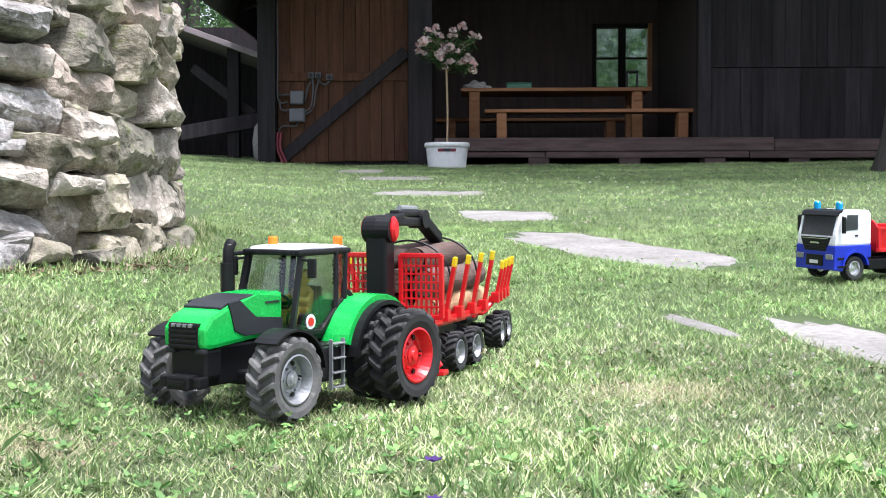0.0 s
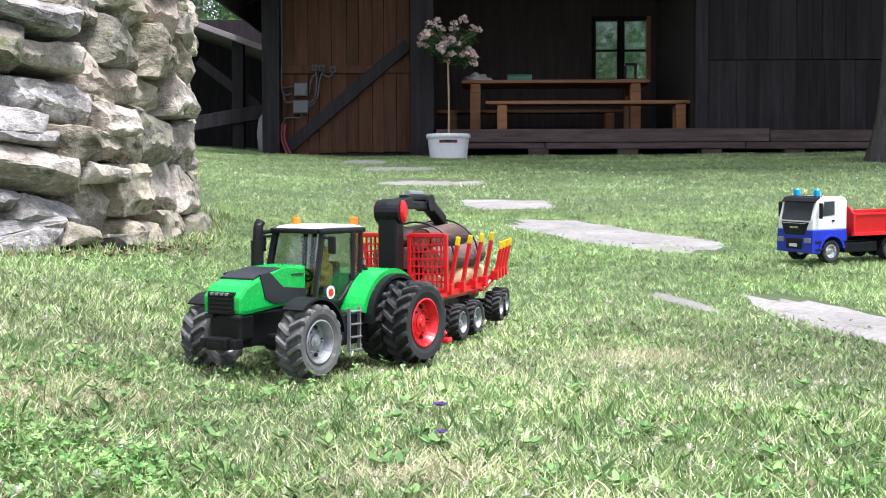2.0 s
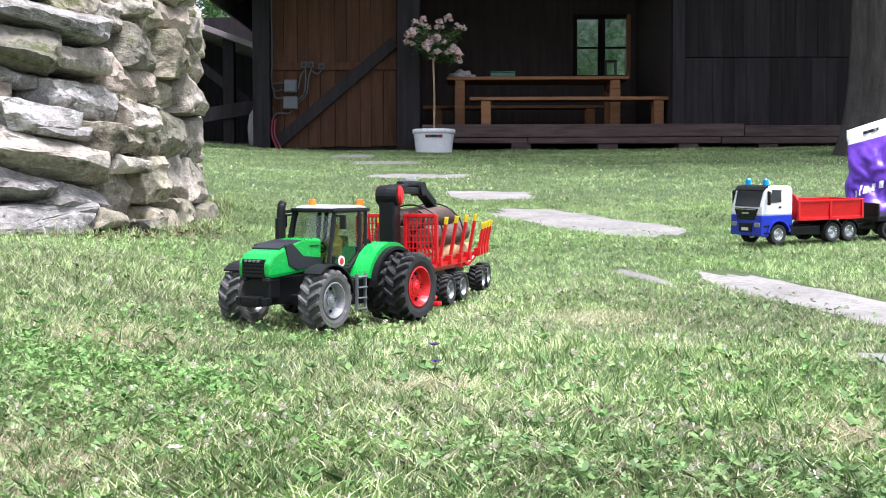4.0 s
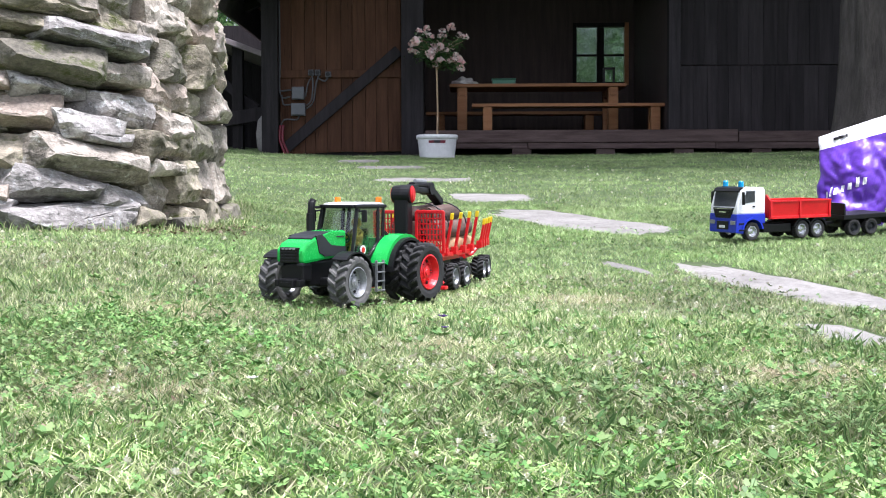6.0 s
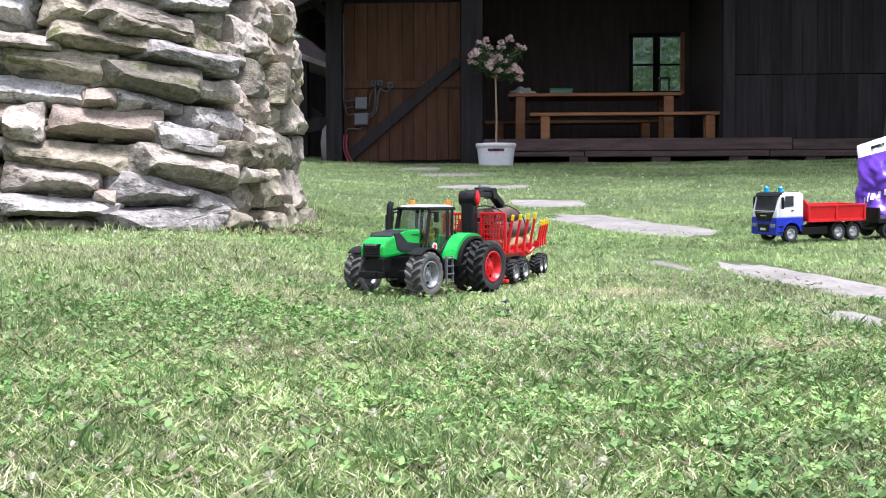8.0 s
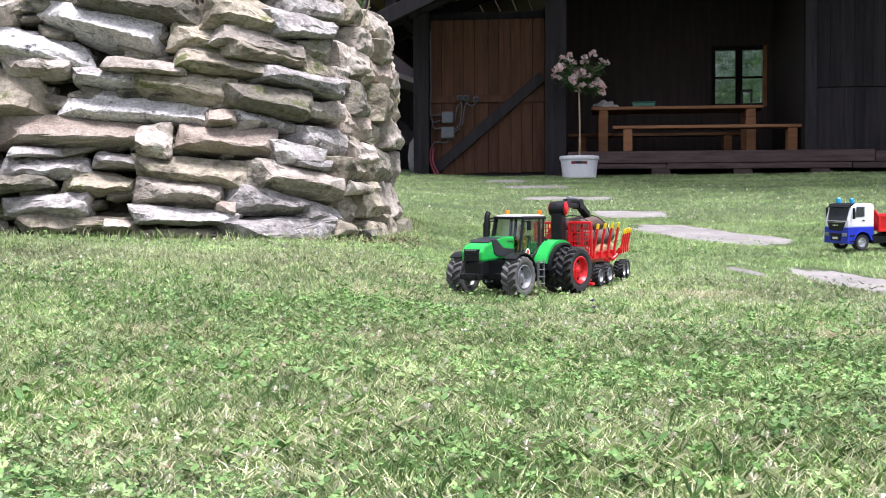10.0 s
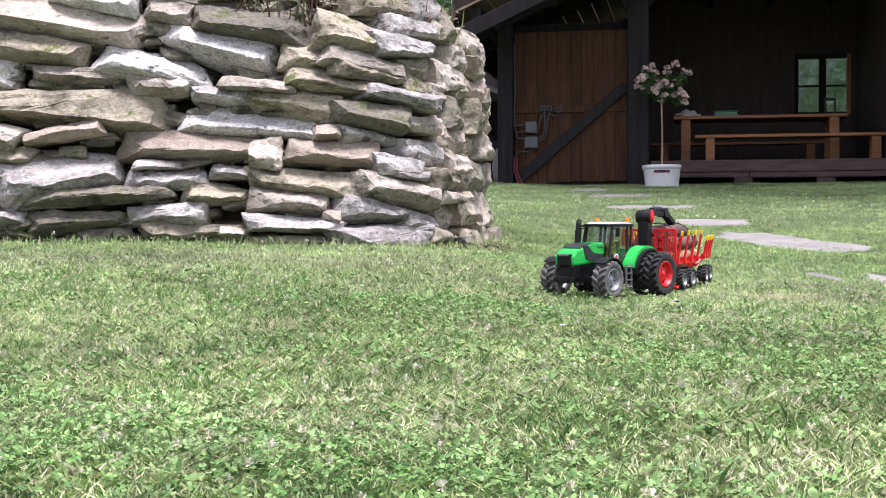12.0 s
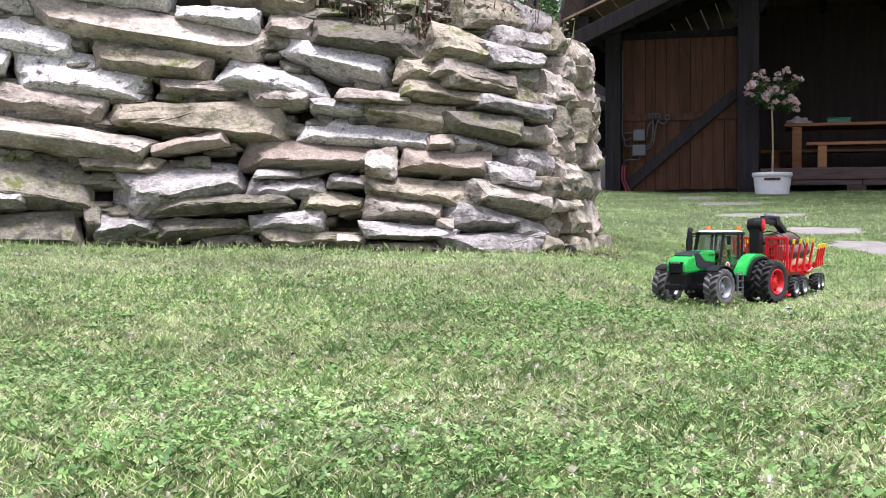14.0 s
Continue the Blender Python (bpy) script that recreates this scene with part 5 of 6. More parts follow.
    lathe(fig, [(0, 0), (0.012, 0.001), (0.014, 0.012), (0.015, 0.030), (0.009, 0.037), (0.005, 0.039), (0.010, 0.044), (0.011, 0.053), (0.007, 0.060), (0, 0.061)], 14)
    for s in (-1, 1):
        tube(fig, bend([(0, s * 0.013, 0.030), (0.016, s * 0.017, 0.020), (0.034, s * 0.011, 0.026)], 3), 0.0045, 6)
        tube(fig, bend([(0.002, s * 0.008, 0.004), (0.026, s * 0.009, 0.006), (0.034, s * 0.009, -0.012)], 3), 0.006, 6)
    tagged(part("toy_driver", fig, M_FIGURE, smooth=True, at=m @ pose(0.066, 0, 0.1185)), "seated plastic toy driver in yellow inside the cab", "toy figure")
    return t


def stake(parent, x, y, z0, z1, lean):
    bm = bmesh.new()
    bar(bm, (x, y, z0), (x, y + lean, z1), 0.0062, 0.0080, 0.0012, up=(1, 0, 0))
    box(bm, (x - 0.007, y - 0.007, z0 - 0.004), (x + 0.007, y + 0.007, z0 + 0.014), 0.001)
    s = part("stake", bm, M_TRED, parent)
    bm = bmesh.new()
    bar(bm, (x, y + lean * 0.97, z1 - 0.001), (x, y + lean * 1.12, z1 + 0.014), 0.0068, 0.0086, 0.0012, up=(1, 0, 0))
    part("tip", bm, M_TYELLOW, s, "yellow stake tip")


def bunk(parent, x, wide, z, up):
    """A red cross bunk: two curved arms rising from the beam."""
    bm = bmesh.new()
    for s in (-1, 1):
        prism(bm, [(0, z), (s * 0.02, z), (s * wide * 0.75, z + up * 0.55), (s * wide, z + up), (s * wide, z + up + 0.010), (s * wide * 0.70, z + up * 0.55 + 0.012), (s * 0.015, z + 0.012), (0, z + 0.012)],
              x - 0.006, x + 0.006, axis="x")
    part("bunk", bm, M_TRED, parent, "curved red cross bunk")


def build_log_trailer(m):
    t = thing("log_trailer", m, "red and black toy timber trailer with logs and crane", "toy trailer")

    def add(name, fn, mat, label="", smooth=False):
        bm = bmesh.new()
        fn(bm)
        return part(name, bm, mat, t, label, smooth)
    for x in (-0.038, 0.038):
        for s in (-1, 1):
            wheel(t, x, s * 0.070, 0.0325, 0.032, 16, 0.004, M_TSILVER, M_RUBBER, s)
        add("axle", lambda bm: tube(bm, [(x, -0.066, 0.034), (x, 0.066, 0.034)], 0.005, 8), M_TBLACK)
    add("drawbar", lambda bm: (box(bm, (-0.110, -0.016, 0.046), (0.150, 0.016, 0.066), 0.003), bar(bm, (0.148, 0, 0.056), (0.238, 0, 0.054), 0.018, 0.012, 0.002), box(bm, (-0.060, -0.045, 0.036), (0.060, 0.045, 0.048), 0.003)), M_TBLACK)
    add("load_frame", lambda bm: [box(bm, (-0.120, s * 0.030 - 0.006, 0.066), (0.140, s * 0.030 + 0.006, 0.078), 0.002) for s in (-1, 1)], M_TRED)
    for x in (-0.105, -0.050, 0.010, 0.070):
        bunk(t, x, 0.070, 0.070, 0.016)
        for s in (-1, 1):
            stake(t, x, s * 0.072, 0.088, 0.170, s * 0.016)
    for s in (-1, 1):
        add("side_rail", lambda bm: box(bm, (-0.112, s * 0.068 - 0.003, 0.080), (0.110, s * 0.068 + 0.003, 0.090), 0.001), M_TRED)
    # headboard of two grilles
    for s in (-1, 1):
        def grid(bm):
            y0, y1 = s * 0.020, s * 0.086
            for i in range(9):
                y = y0 + (y1 - y0) * i / 8
                box(bm, (0.118, y - 0.0013, 0.098), (0.122, y + 0.0013, 0.186), 0)
            for i in range(8):
                z = 0.098 + 0.088 * i / 7
                box(bm, (0.1175, min(y0, y1), z - 0.0013), (0.1225, max(y0, y1), z + 0.0013), 0)
            for y in (y0, y1):
                box(bm, (0.116, y - 0.0035, 0.094), (0.124, y + 0.0035, 0.190), 0.001)
            for z in (0.095, 0.189):
                box(bm, (0.116, min(y0, y1), z - 0.0035), (0.124, max(y0, y1), z + 0.0035), 0.001)
        add("headboard_grille", grid, M_TRED, "red wire grille headboard")
        add("stabiliser_leg", lambda bm: (bar(bm, (0.150, s * 0.030, 0.100), (0.150, s * 0.092, 0.022), 0.016, 0.010, 0.002, up=(1, 0, 0)), box(bm, (0.139, s * 0.092 - 0.012, 0.012), (0.161, s * 0.092 + 0.012, 0.020), 0.002)), M_TRED, "slanted red stabiliser leg")
    add("crane_base", lambda bm: prism(bm, [(0.130, 0.066), (0.178, 0.066), (0.172, 0.118), (0.136, 0.118)], -0.034, 0.034, bev=0.003), M_TRED)
    add("crane_column", lambda bm: (box(bm, (0.136, -0.017, 0.118), (0.170, 0.017, 0.226), 0.005), lathe(bm, [(0, -0.022), (0.020, -0.022), (0.022, 0), (0.020, 0.022), (0, 0.022)], 20, pose(0.153, 0, 0.230, 90))), M_TBLACK, "black crane column")
    for s in (-1, 1):
        add("crane_hub", lambda bm: lathe(bm, [(0, 0.006), (0.010, 0.006), (0.014, 0.002), (0.014, 0)], 20, Matrix.Translation((0.153, s * 0.022, 0.230)) @ Matrix.Rotation(radians(-90 * s), 4, "X") @ Matrix.Diagonal((0.8, 1.4, 1, 1))), M_TRED, "red oval pivot cap")
    arm = [((0.150, 0, 0.238), (0.085, 0, 0.244), 0.026, 0.020), ((0.100, 0, 0.253), (0.010, 0, 0.250), 0.016, 0.010), ((0.088, 0, 0.240), (0.000, 0, 0.236), 0.020, 0.014), ((0.004, 0, 0.246), (-0.075, 0, 0.206), 0.022, 0.018),
           ((-0.070, 0, 0.208), (-0.128, 0, 0.172), 0.015, 0.012)]
    for a, b, w, h in arm:
        add("crane_arm", lambda bm: bar(bm, a, b, w, h, 0.003), M_TBLACK)
    add("crane_joint", lambda bm: lathe(bm, [(0, -0.014), (0.015, -0.014), (0.015, 0.014), (0, 0.014)], 16, pose(0.002, 0, 0.241, 90)), M_TBLACK)
    add("crane_joint", lambda bm: lathe(bm, [(0, -0.010), (0.010, -0.010), (0.010, 0.010), (0, 0.010)], 16, pose(-0.126, 0, 0.173, 90)), M_TBLACK)
    add("hydraulic_ram", lambda bm: tube(bm, [(0.080, 0.0, 0.260), (0.015, 0.0, 0.258)], 0.005, 10), M_TSILVER, "silver hydraulic ram")
    return t


def log(m, length, r, mat, label, seed):
    """A log: slightly crooked bark cylinder with cut ends."""
    t = thing("log", m, label, "log", "logs on the timber trailer")
    bm = bmesh.new()
    k, n = 18, 14
    rings = []
    for i in range(n + 1):
        x = length * (i / n - 0.5)
        c = Vector((x, 0.003 * math.sin(i * 0.7 + seed), 0.002 * math.cos(i * 0.5 + seed)))
        rings.append([bm.verts.new(c + Vector((0, math.cos(a), math.sin(a))) * r * (1 + 0.06 * noise.noise(Vector((x * 30 + seed, math.cos(a) * 2.4, math.sin(a) * 2.4))))) for a in [2 * math.pi * j / k for j in range(k)]])
    for a, b in zip(rings, rings[1:]):
        for j in range(k):
            bm.faces.new((a[j], a[(j + 1) % k], b[(j + 1) % k], b[j]))
    bmesh.ops.recalc_face_normals(bm, faces=bm.faces)
    part("bark", bm, mat, t, smooth=True)
    for e in (-1, 1):
        bm = bmesh.new()
        lathe(bm, [(0, 0.0006), (r * 0.9, 0.0004), (r * 0.93, -0.002)], 18, Matrix.Translation((e * length / 2, 0, 0)) @ Matrix.Rotation(radians(90 * e), 4, "Y"))
        part("cut_end", bm, M_LOGPALE if mat is M_LOGPALE else M_LOGEND, t, "sawn end")


def build_rear_trailer(m):
    t = thing("stake_trailer", m, "empty red toy stake trailer with yellow tips coupled behind", "toy trailer")

    def add(name, fn, mat, label=""):
        bm = bmesh.new()
        fn(bm)
        return part(name, bm, mat, t, label)
    for x in (-0.034, 0.034):
        for s in (-1, 1):
            wheel(t, x, s * 0.062, 0.0300, 0.030, 16, 0.004, M_TSILVER, M_RUBBER, s)
        add("axle", lambda bm: tube(bm, [(x, -0.058, 0.032), (x, 0.058, 0.032)], 0.005, 8), M_TBLACK)
    add("drawbar", lambda bm: (box(bm, (-0.050, -0.015, 0.040), (0.110, 0.015, 0.056), 0.003), bar(bm, (0.105, 0, 0.046), (0.165, 0, 0.050), 0.016, 0.010, 0.002), box(bm, (0.070, -0.028, 0.052), (0.110, 0.028, 0.062), 0.003)), M_TBLACK)
    add("load_frame", lambda bm: [box(bm, (-0.060, s * 0.026 - 0.005, 0.056), (0.060, s * 0.026 + 0.005, 0.068), 0.002) for s in (-1, 1)], M_TRED)
    for x in (-0.052, -0.018, 0.018, 0.052):
        bunk(t, x, 0.066, 0.062, 0.024)
        for s in (-1, 1):
            stake(t, x, s * 0.067, 0.088, 0.145, s * 0.012)
    for s in (-1, 1):
        add("front_arm", lambda bm: tube(bm, bend([(0.052, s * 0.060, 0.084), (0.075, s * 0.045, 0.068), (0.098, s * 0.035, 0.084), (0.112, s * 0.034, 0.098)]), 0.005, 8), M_TRED)
    return t


def build_grapple(m):
    t = thing("grapple", m, "yellow toy log grapple hanging from the crane's tip", "toy grapple")

    def add(name, fn, mat=M_TYELLOW, label=""):
        bm = bmesh.new()
        fn(bm)
        return part(name, bm, mat, t, label)
    add("rotator", lambda bm: (box(bm, (-0.010, -0.010, -0.004), (0.010, 0.010, 0.014), 0.002), box(bm, (-0.016, -0.018, -0.020), (0.016, 0.018, -0.002), 0.003)))
    for s in (-1, 1):
        for x in (-0.010, 0.004):
            add("claw", lambda bm: arc_band(bm, s * 0.004, -0.034, 0.026, 0.009, 90 - s * 80 - 60, 90 - s * 80 + 60, x, x + 0.006, 8))
        add("pivot", lambda bm: lathe(bm, [(0, -0.016), (0.006, -0.016), (0.006, 0.016), (0, 0.016)], 12, pose(0, s * 0.014, -0.016, 0, 90)))
    return t


def build_truck(m):
    t = thing("toy_truck", m, "white and blue toy truck with a red dump body", "toy truck")

    def add(name, fn, mat, label="", smooth=False):
        bm = bmesh.new()
        fn(bm)
        return part(name, bm, mat, t, label, smooth)
    for s in (-1, 1):
        wheel(t, 0.262, s * 0.062, 0.033, 0.026, 26, 0.0025, M_CHROME, M_RUBBER, s)
        for x in (-0.036, 0.036):
            wheel(t, x, s * 0.060, 0.033, 0.030, 26, 0.0025, M_CHROME, M_RUBBER, s)
            add("mudguard", lambda bm: arc_band(bm, x, 0.033, 0.042, 0.004, 15, 165, s * 0.046, s * 0.078, 8), M_TBLACK)
    add("chassis", lambda bm: (box(bm, (-0.085, -0.030, 0.034), (0.320, 0.030, 0.060), 0.003), box(bm, (0.080, -0.066, 0.026), (0.205, 0.066, 0.056), 0.004), box(bm, (-0.05, -0.06, 0.028), (0.05, 0.06, 0.038)),
                               box(bm, (-0.110, -0.008, 0.040), (-0.080, 0.008, 0.048), 0.001)), M_TBLACK)
    cab = [(0.205, 0.094), (0.205, 0.178), (0.215, 0.188), (0.290, 0.188), (0.312, 0.178), (0.328, 0.122), (0.330, 0.094)]
    add("cab", lambda bm: prism(bm, cab, -0.074, 0.074, bev=0.005), M_TWHITE, "white cab shell")
    add("cab_base", lambda bm: (prism(bm, [(0.205, 0.060), (0.205, 0.095), (0.3315, 0.095), (0.334, 0.030), (0.302, 0.026), (0.300, 0.050), (0.288, 0.072), (0.262, 0.080), (0.236, 0.072), (0.224, 0.060)], -0.075, 0.075, bev=0.003)), M_TBLUE, "blue lower cab")
    add("windscreen", lambda bm: prism(bm, [(0.3285, 0.121), (0.3160, 0.176), (0.3105, 0.178), (0.3225, 0.121)], -0.061, 0.061, bev=0.001), M_DARKGLASS, "dark windscreen")
    add("visor", lambda bm: prism(bm, [(0.300, 0.176), (0.318, 0.172), (0.3225, 0.175), (0.314, 0.186), (0.298, 0.190)], -0.068, 0.068, bev=0.002), M_TBLACK, "black sun visor")
    add("grille", lambda bm: ([box(bm, (0.325, -0.040, 0.082 + 0.008 * i), (0.3345, 0.040, 0.087 + 0.008 * i), 0.001) for i in range(4)], prism(bm, [(-0.056, 0.117), (0.056, 0.117), (0.040, 0.080), (-0.040, 0.080)], 0.322, 0.3335, axis="x", bev=0.001)), M_TBLACK, "black grille")
    add("emblem_bar", lambda bm: (box(bm, (0.333, -0.017, 0.099), (0.3350, 0.017, 0.104)), box(bm, (0.333, -0.050, 0.1125), (0.3348, 0.050, 0.1145))), M_CHROME)
    add("bumper_inset", lambda bm: box(bm, (0.328, -0.032, 0.040), (0.336, 0.032, 0.070), 0.002), M_TBLACK)
    add("plate_bar", lambda bm: box(bm, (0.3355, -0.016, 0.046), (0.337, 0.016, 0.055)), M_TWHITE)
    for s in (-1, 1):
        add("headlight", lambda bm: box(bm, (0.328, s * 0.056 - 0.013, 0.058), (0.3355, s * 0.056 + 0.013, 0.072), 0.002), M_TSILVER)
        add("side_window", lambda bm: prism(bm, [(0.300, 0.133), (0.290, 0.176), (0.252, 0.176), (0.252, 0.137)], s * 0.0735, s * 0.0750, bev=0.0004), M_DARKGLASS, "dark side window")
        add("mirror", lambda bm: (tube(bm, [(0.305, s * 0.074, 0.172), (0.312, s * 0.086, 0.170)], 0.002, 6), box(bm, (0.308, s * 0.086 - 0.005, 0.128), (0.315, s * 0.086 + 0.005, 0.172), 0.002)), M_TBLACK)
        add("wheel_arch", lambda bm: arc_band(bm, 0.262, 0.035, 0.047, 0.006, 8, 172, s * 0.058, s * 0.0795, 12), M_TBLUE, "blue front wheel arch")
        add("door_handle", lambda bm: box(bm, (0.252, s * 0.0745 - 0.001, 0.118), (0.262, s * 0.0745 + 0.0012, 0.123)), M_TBLACK)
        add("step", lambda bm: [box(bm, (0.288, s * 0.073, 0.036 + 0.022 * i), (0.322, s * 0.0768, 0.042 + 0.022 * i), 0.001) for i in range(2)], M_TBLACK)
        add("beacon", lambda bm: lathe(bm, [(0.0095, 0.190), (0.0095, 0.207), (0.006, 0.211), (0, 0.211)], 14, pose(0.288, s * 0.042, 0)), M_CYAN, "blue beacon light")
    add("light_bar", lambda bm: box(bm, (0.280, -0.055, 0.186), (0.297, 0.055, 0.1905), 0.001), M_TDARK)

    def dump(bm):
        z0, z1, x0, x1, w = 0.078, 0.140, -0.090, 0.192, 0.078
        box(bm, (x0, -w, z0), (x1, w, z0 + 0.006), 0.001)
        for s in (-1, 1):
            prism(bm, [(s * w, z0), (s * (w + 0.006), z1), (s * (w + 0.001), z1), (s * (w - 0.005), z0)], x0, x1, axis="x")
            box(bm, (x0, s * (w + 0.003) - 0.005, z1 - 0.006), (x1, s * (w + 0.003) + 0.005, z1), 0.001)
            box(bm, (x0, s * w - 0.004, z0 - 0.004), (x1, s * w + 0.005, z0 + 0.006), 0.001)
            for x in (x0 + 0.003, 0.05, x1 - 0.01):
                box(bm, (x, s * (w + 0.002) - 0.004, z0), (x + 0.008, s * (w + 0.002) + 0.006, z1 - 0.002), 0.001)
        box(bm, (x0 - 0.003, -w, z0), (x0 + 0.004, w, z1), 0.001)
        prism(bm, [(-w, z0), (w, z0), (w + 0.004, z1 + 0.002), (w * 0.8, z1 + 0.020), (-w * 0.8, z1 + 0.020), (-w - 0.004, z1 + 0.002)], x1 - 0.006, x1, axis="x")
    add("dump_body", dump, M_TRED, "red ribbed dump body")
    return t


def build_low_loader(m):
    t = thing("low_loader_trailer", m, "black toy low-loader trailer coupled behind the truck", "toy trailer")

    def add(name, fn, mat, label=""):
        bm = bmesh.new()
        fn(bm)
        return part(name, bm, mat, t, label)
    for x in (0.0, 0.078):
        for s in (-1, 1):
            wheel(t, x, s * 0.060, 0.030, 0.026, 22, 0.003, M_TDARK, M_RUBBER, s)
    for x in (-0.42, -0.35):
        for s in (-1, 1):
            wheel(t, x, s * 0.060, 0.026, 0.026, 22, 0.003, M_TSILVER, M_RUBBER, s)
    add("front_deck", lambda bm: (box(bm, (-0.075, -0.072, 0.060), (0.125, 0.072, 0.078), 0.003), box(bm, (0.116, -0.072, 0.078), (0.125, 0.072, 0.122), 0.002), box(bm, (-0.075, -0.040, 0.030), (0.110, 0.040, 0.060), 0.003)), M_TBLACK)
    add("drawbar", lambda bm: bar(bm, (0.115, 0, 0.048), (0.215, 0, 0.044), 0.016, 0.010, 0.002), M_TBLACK)
    add("low_deck", lambda bm: (prism(bm, [(-0.07, 0.074), (-0.07, 0.060), (-0.12, 0.030), (-0.46, 0.044), (-0.46, 0.060), (-0.14, 0.048)], -0.074, 0.074, bev=0.002)), M_TBLACK)
    add("deck_plate", lambda bm: prism(bm, [(-0.15, 0.0496), (-0.15, 0.0525), (-0.455, 0.0635), (-0.455, 0.0605)], -0.066, 0.066), M_TSILVER, "grey deck plate")
    return t


def build_bag(m):
    """A crumpled upright foil sack with a white head and a printed band."""
    t = thing("soil_bag", m, "crumpled purple foil bag with white top standing in grass", "bag")
    W, H, D = 0.265, 0.385, 0.10
    nx, nz = 44, 48

    def skin(bm, z0, z1, off=0.0, x0=-1.0, x1=1.0, front_only=False):
        rows = []
        steps = max(2, int(nz * (z1 - z0)))
        for j in range(steps + 1):
            w = z0 + (z1 - z0) * j / steps
            row = []
            for i in range(nx if front_only else nx * 2):
                if front_only:
                    cx = x0 + (x1 - x0) * i / (nx - 1)
                    a = math.pi + math.acos(max(-1, min(1, -cx)))
                else:
                    a = 2 * math.pi * i / (nx * 2)
                half = W / 2 * (0.80 + 0.24 * w + 0.03 * math.sin(w * 7))
                thick = D / 2 * (1 - 0.93 * w ** 2.2) + 0.004
                p = Vector((half * math.cos(a), thick * math.sin(a), 0.0))
                q = Vector((p.x * 9, p.y * 9 + 3, w * 5))
                fold = Vector((q.x * 1.5 + q.z * 0.5, q.y, q.z * 0.55 - q.x * 0.25))
                crease = (0.026 * noise.noise(q) + 0.044 * abs(noise.noise(fold)) + 0.022 * abs(noise.noise(fold * 2.3)) + 0.008 * abs(noise.noise(fold * 5.1))) * (1 - 0.6 * w ** 3)
                p += Vector((math.cos(a) * 0.4, math.sin(a), 0)) * (crease + off)
                row.append(bm.verts.new((p.x + 0.03 * w, p.y + 0.05 * w * w, H * w + 0.085 * w * (p.x / W))))
            rows.append(row)
        k = len(rows[0])
        for a, b in zip(rows, rows[1:]):
            for i in range(k - 1 if front_only else k):
                bm.faces.new((a[i], a[(i + 1) % k], b[(i + 1) % k], b[i]))
        return rows
    bm = bmesh.new()
    rows = skin(bm, 0, 0.84)
    bm.faces.new(rows[0])
    part("body", bm, M_PURPLE, t, "crumpled purple foil", True)
    bm = bmesh.new()
    rows = skin(bm, 0.84, 1.0)
    bm.faces.new(rows[-1])
    part("top_band", bm, M_BAGWHITE, t, "white top edge", True)
    bm = bmesh.new()
    skin(bm, 0.905, 0.935, 0.003, -0.62, -0.26, True)
    part("grip_hole", bm, M_TBLACK, t, "dark grip slot")
    x = -0.78
    for k, w in enumerate((0.10, 0.10, 0.16, 0.16, 0.18, 0.15, 0.16)):
        bm = bmesh.new()
        skin(bm, 0.30 + 0.016 * k, 0.365 + 0.016 * k + (0.03 if k in (1, 5) else 0.0), 0.003, x, x + w * 0.62, True)
        part("print_bar", bm, M_BAGWHITE, t, "white print bar", True)
        x += w * 1.2
    return t


def standing(x, y, heading, dz=0.0):
    """A pose on the lawn, tilted with its slope."""
    c, s = math.cos(radians(heading)), math.sin(radians(heading))
    e = 0.12
    fx = (sink(x + c * e, y + s * e) - sink(x - c * e, y - s * e)) / (2 * e)
    fy = (sink(x - s * e, y + c * e) - sink(x + s * e, y - c * e)) / (2 * e)
    return Matrix.Translation((x, y, sink(x, y) + dz)) @ Matrix.Rotation(radians(heading), 4, "Z") @ Matrix.Rotation(-math.atan(fx), 4, "Y") @ Matrix.Rotation(math.atan(fy), 4, "X")


def behind(x, y, heading, back):
    return x - back * math.cos(radians(heading)), y - back * math.sin(radians(heading))


SC = 1.00     # the tractor train at 1:16
GROW = Matrix.Scale(SC, 4)
H0, H1, H2 = 218, 228, 237
TX, TY = 0.765, 2.40
build_tractor(standing(TX, TY, H0, 0.010) @ GROW)
hx, hy = behind(TX, TY, H0, 0.066 * SC)
LX, LY = behind(hx, hy, H1, 0.236 * SC)
LOGS = standing(LX, LY, H1, 0.009) @ GROW
build_log_trailer(LOGS)
for i, (y, z, length, rad, dx, mm) in enumerate(((-0.044, 0.104, 0.235, 0.0210, -0.02, M_LOGPALE), (0.0, 0.104, 0.220, 0.0215, -0.01, M_LOG), (0.044, 0.103, 0.245, 0.0205, -0.025, M_LOGPALE),
                                                 (-0.045, 0.144, 0.215, 0.0210, -0.01, M_LOG), (0.045, 0.143, 0.220, 0.0215, -0.012, M_LOG), (0.0, 0.147, 0.205, 0.0205, 0.0, M_LOG),
                                                 (0.026, 0.1800, 0.195, 0.0200, 0.0, M_LOG), (-0.022, 0.1815, 0.200, 0.0200, 0.005, M_LOG))):
    log(LOGS @ pose(dx - 0.008, y, z), length, rad, mm, "brown bark toy log" if mm is M_LOG else "peeled pale toy log", i * 1.7)
for x in (-0.075, 0.045):
    bm = bmesh.new()
    tube(bm, bend([(x, 0.074 * math.cos(a), 0.142 + 0.066 * math.sin(a)) for a in [2 * math.pi * i / 12 for i in range(13)]], 3), 0.0018, 5)
    tagged(part("strap", bm, M_TBLACK, at=LOGS), "thin black rubber strap round the logs", "strap", "straps round the logs")
build_grapple(LOGS @ pose(-0.128, 0, 0.158))
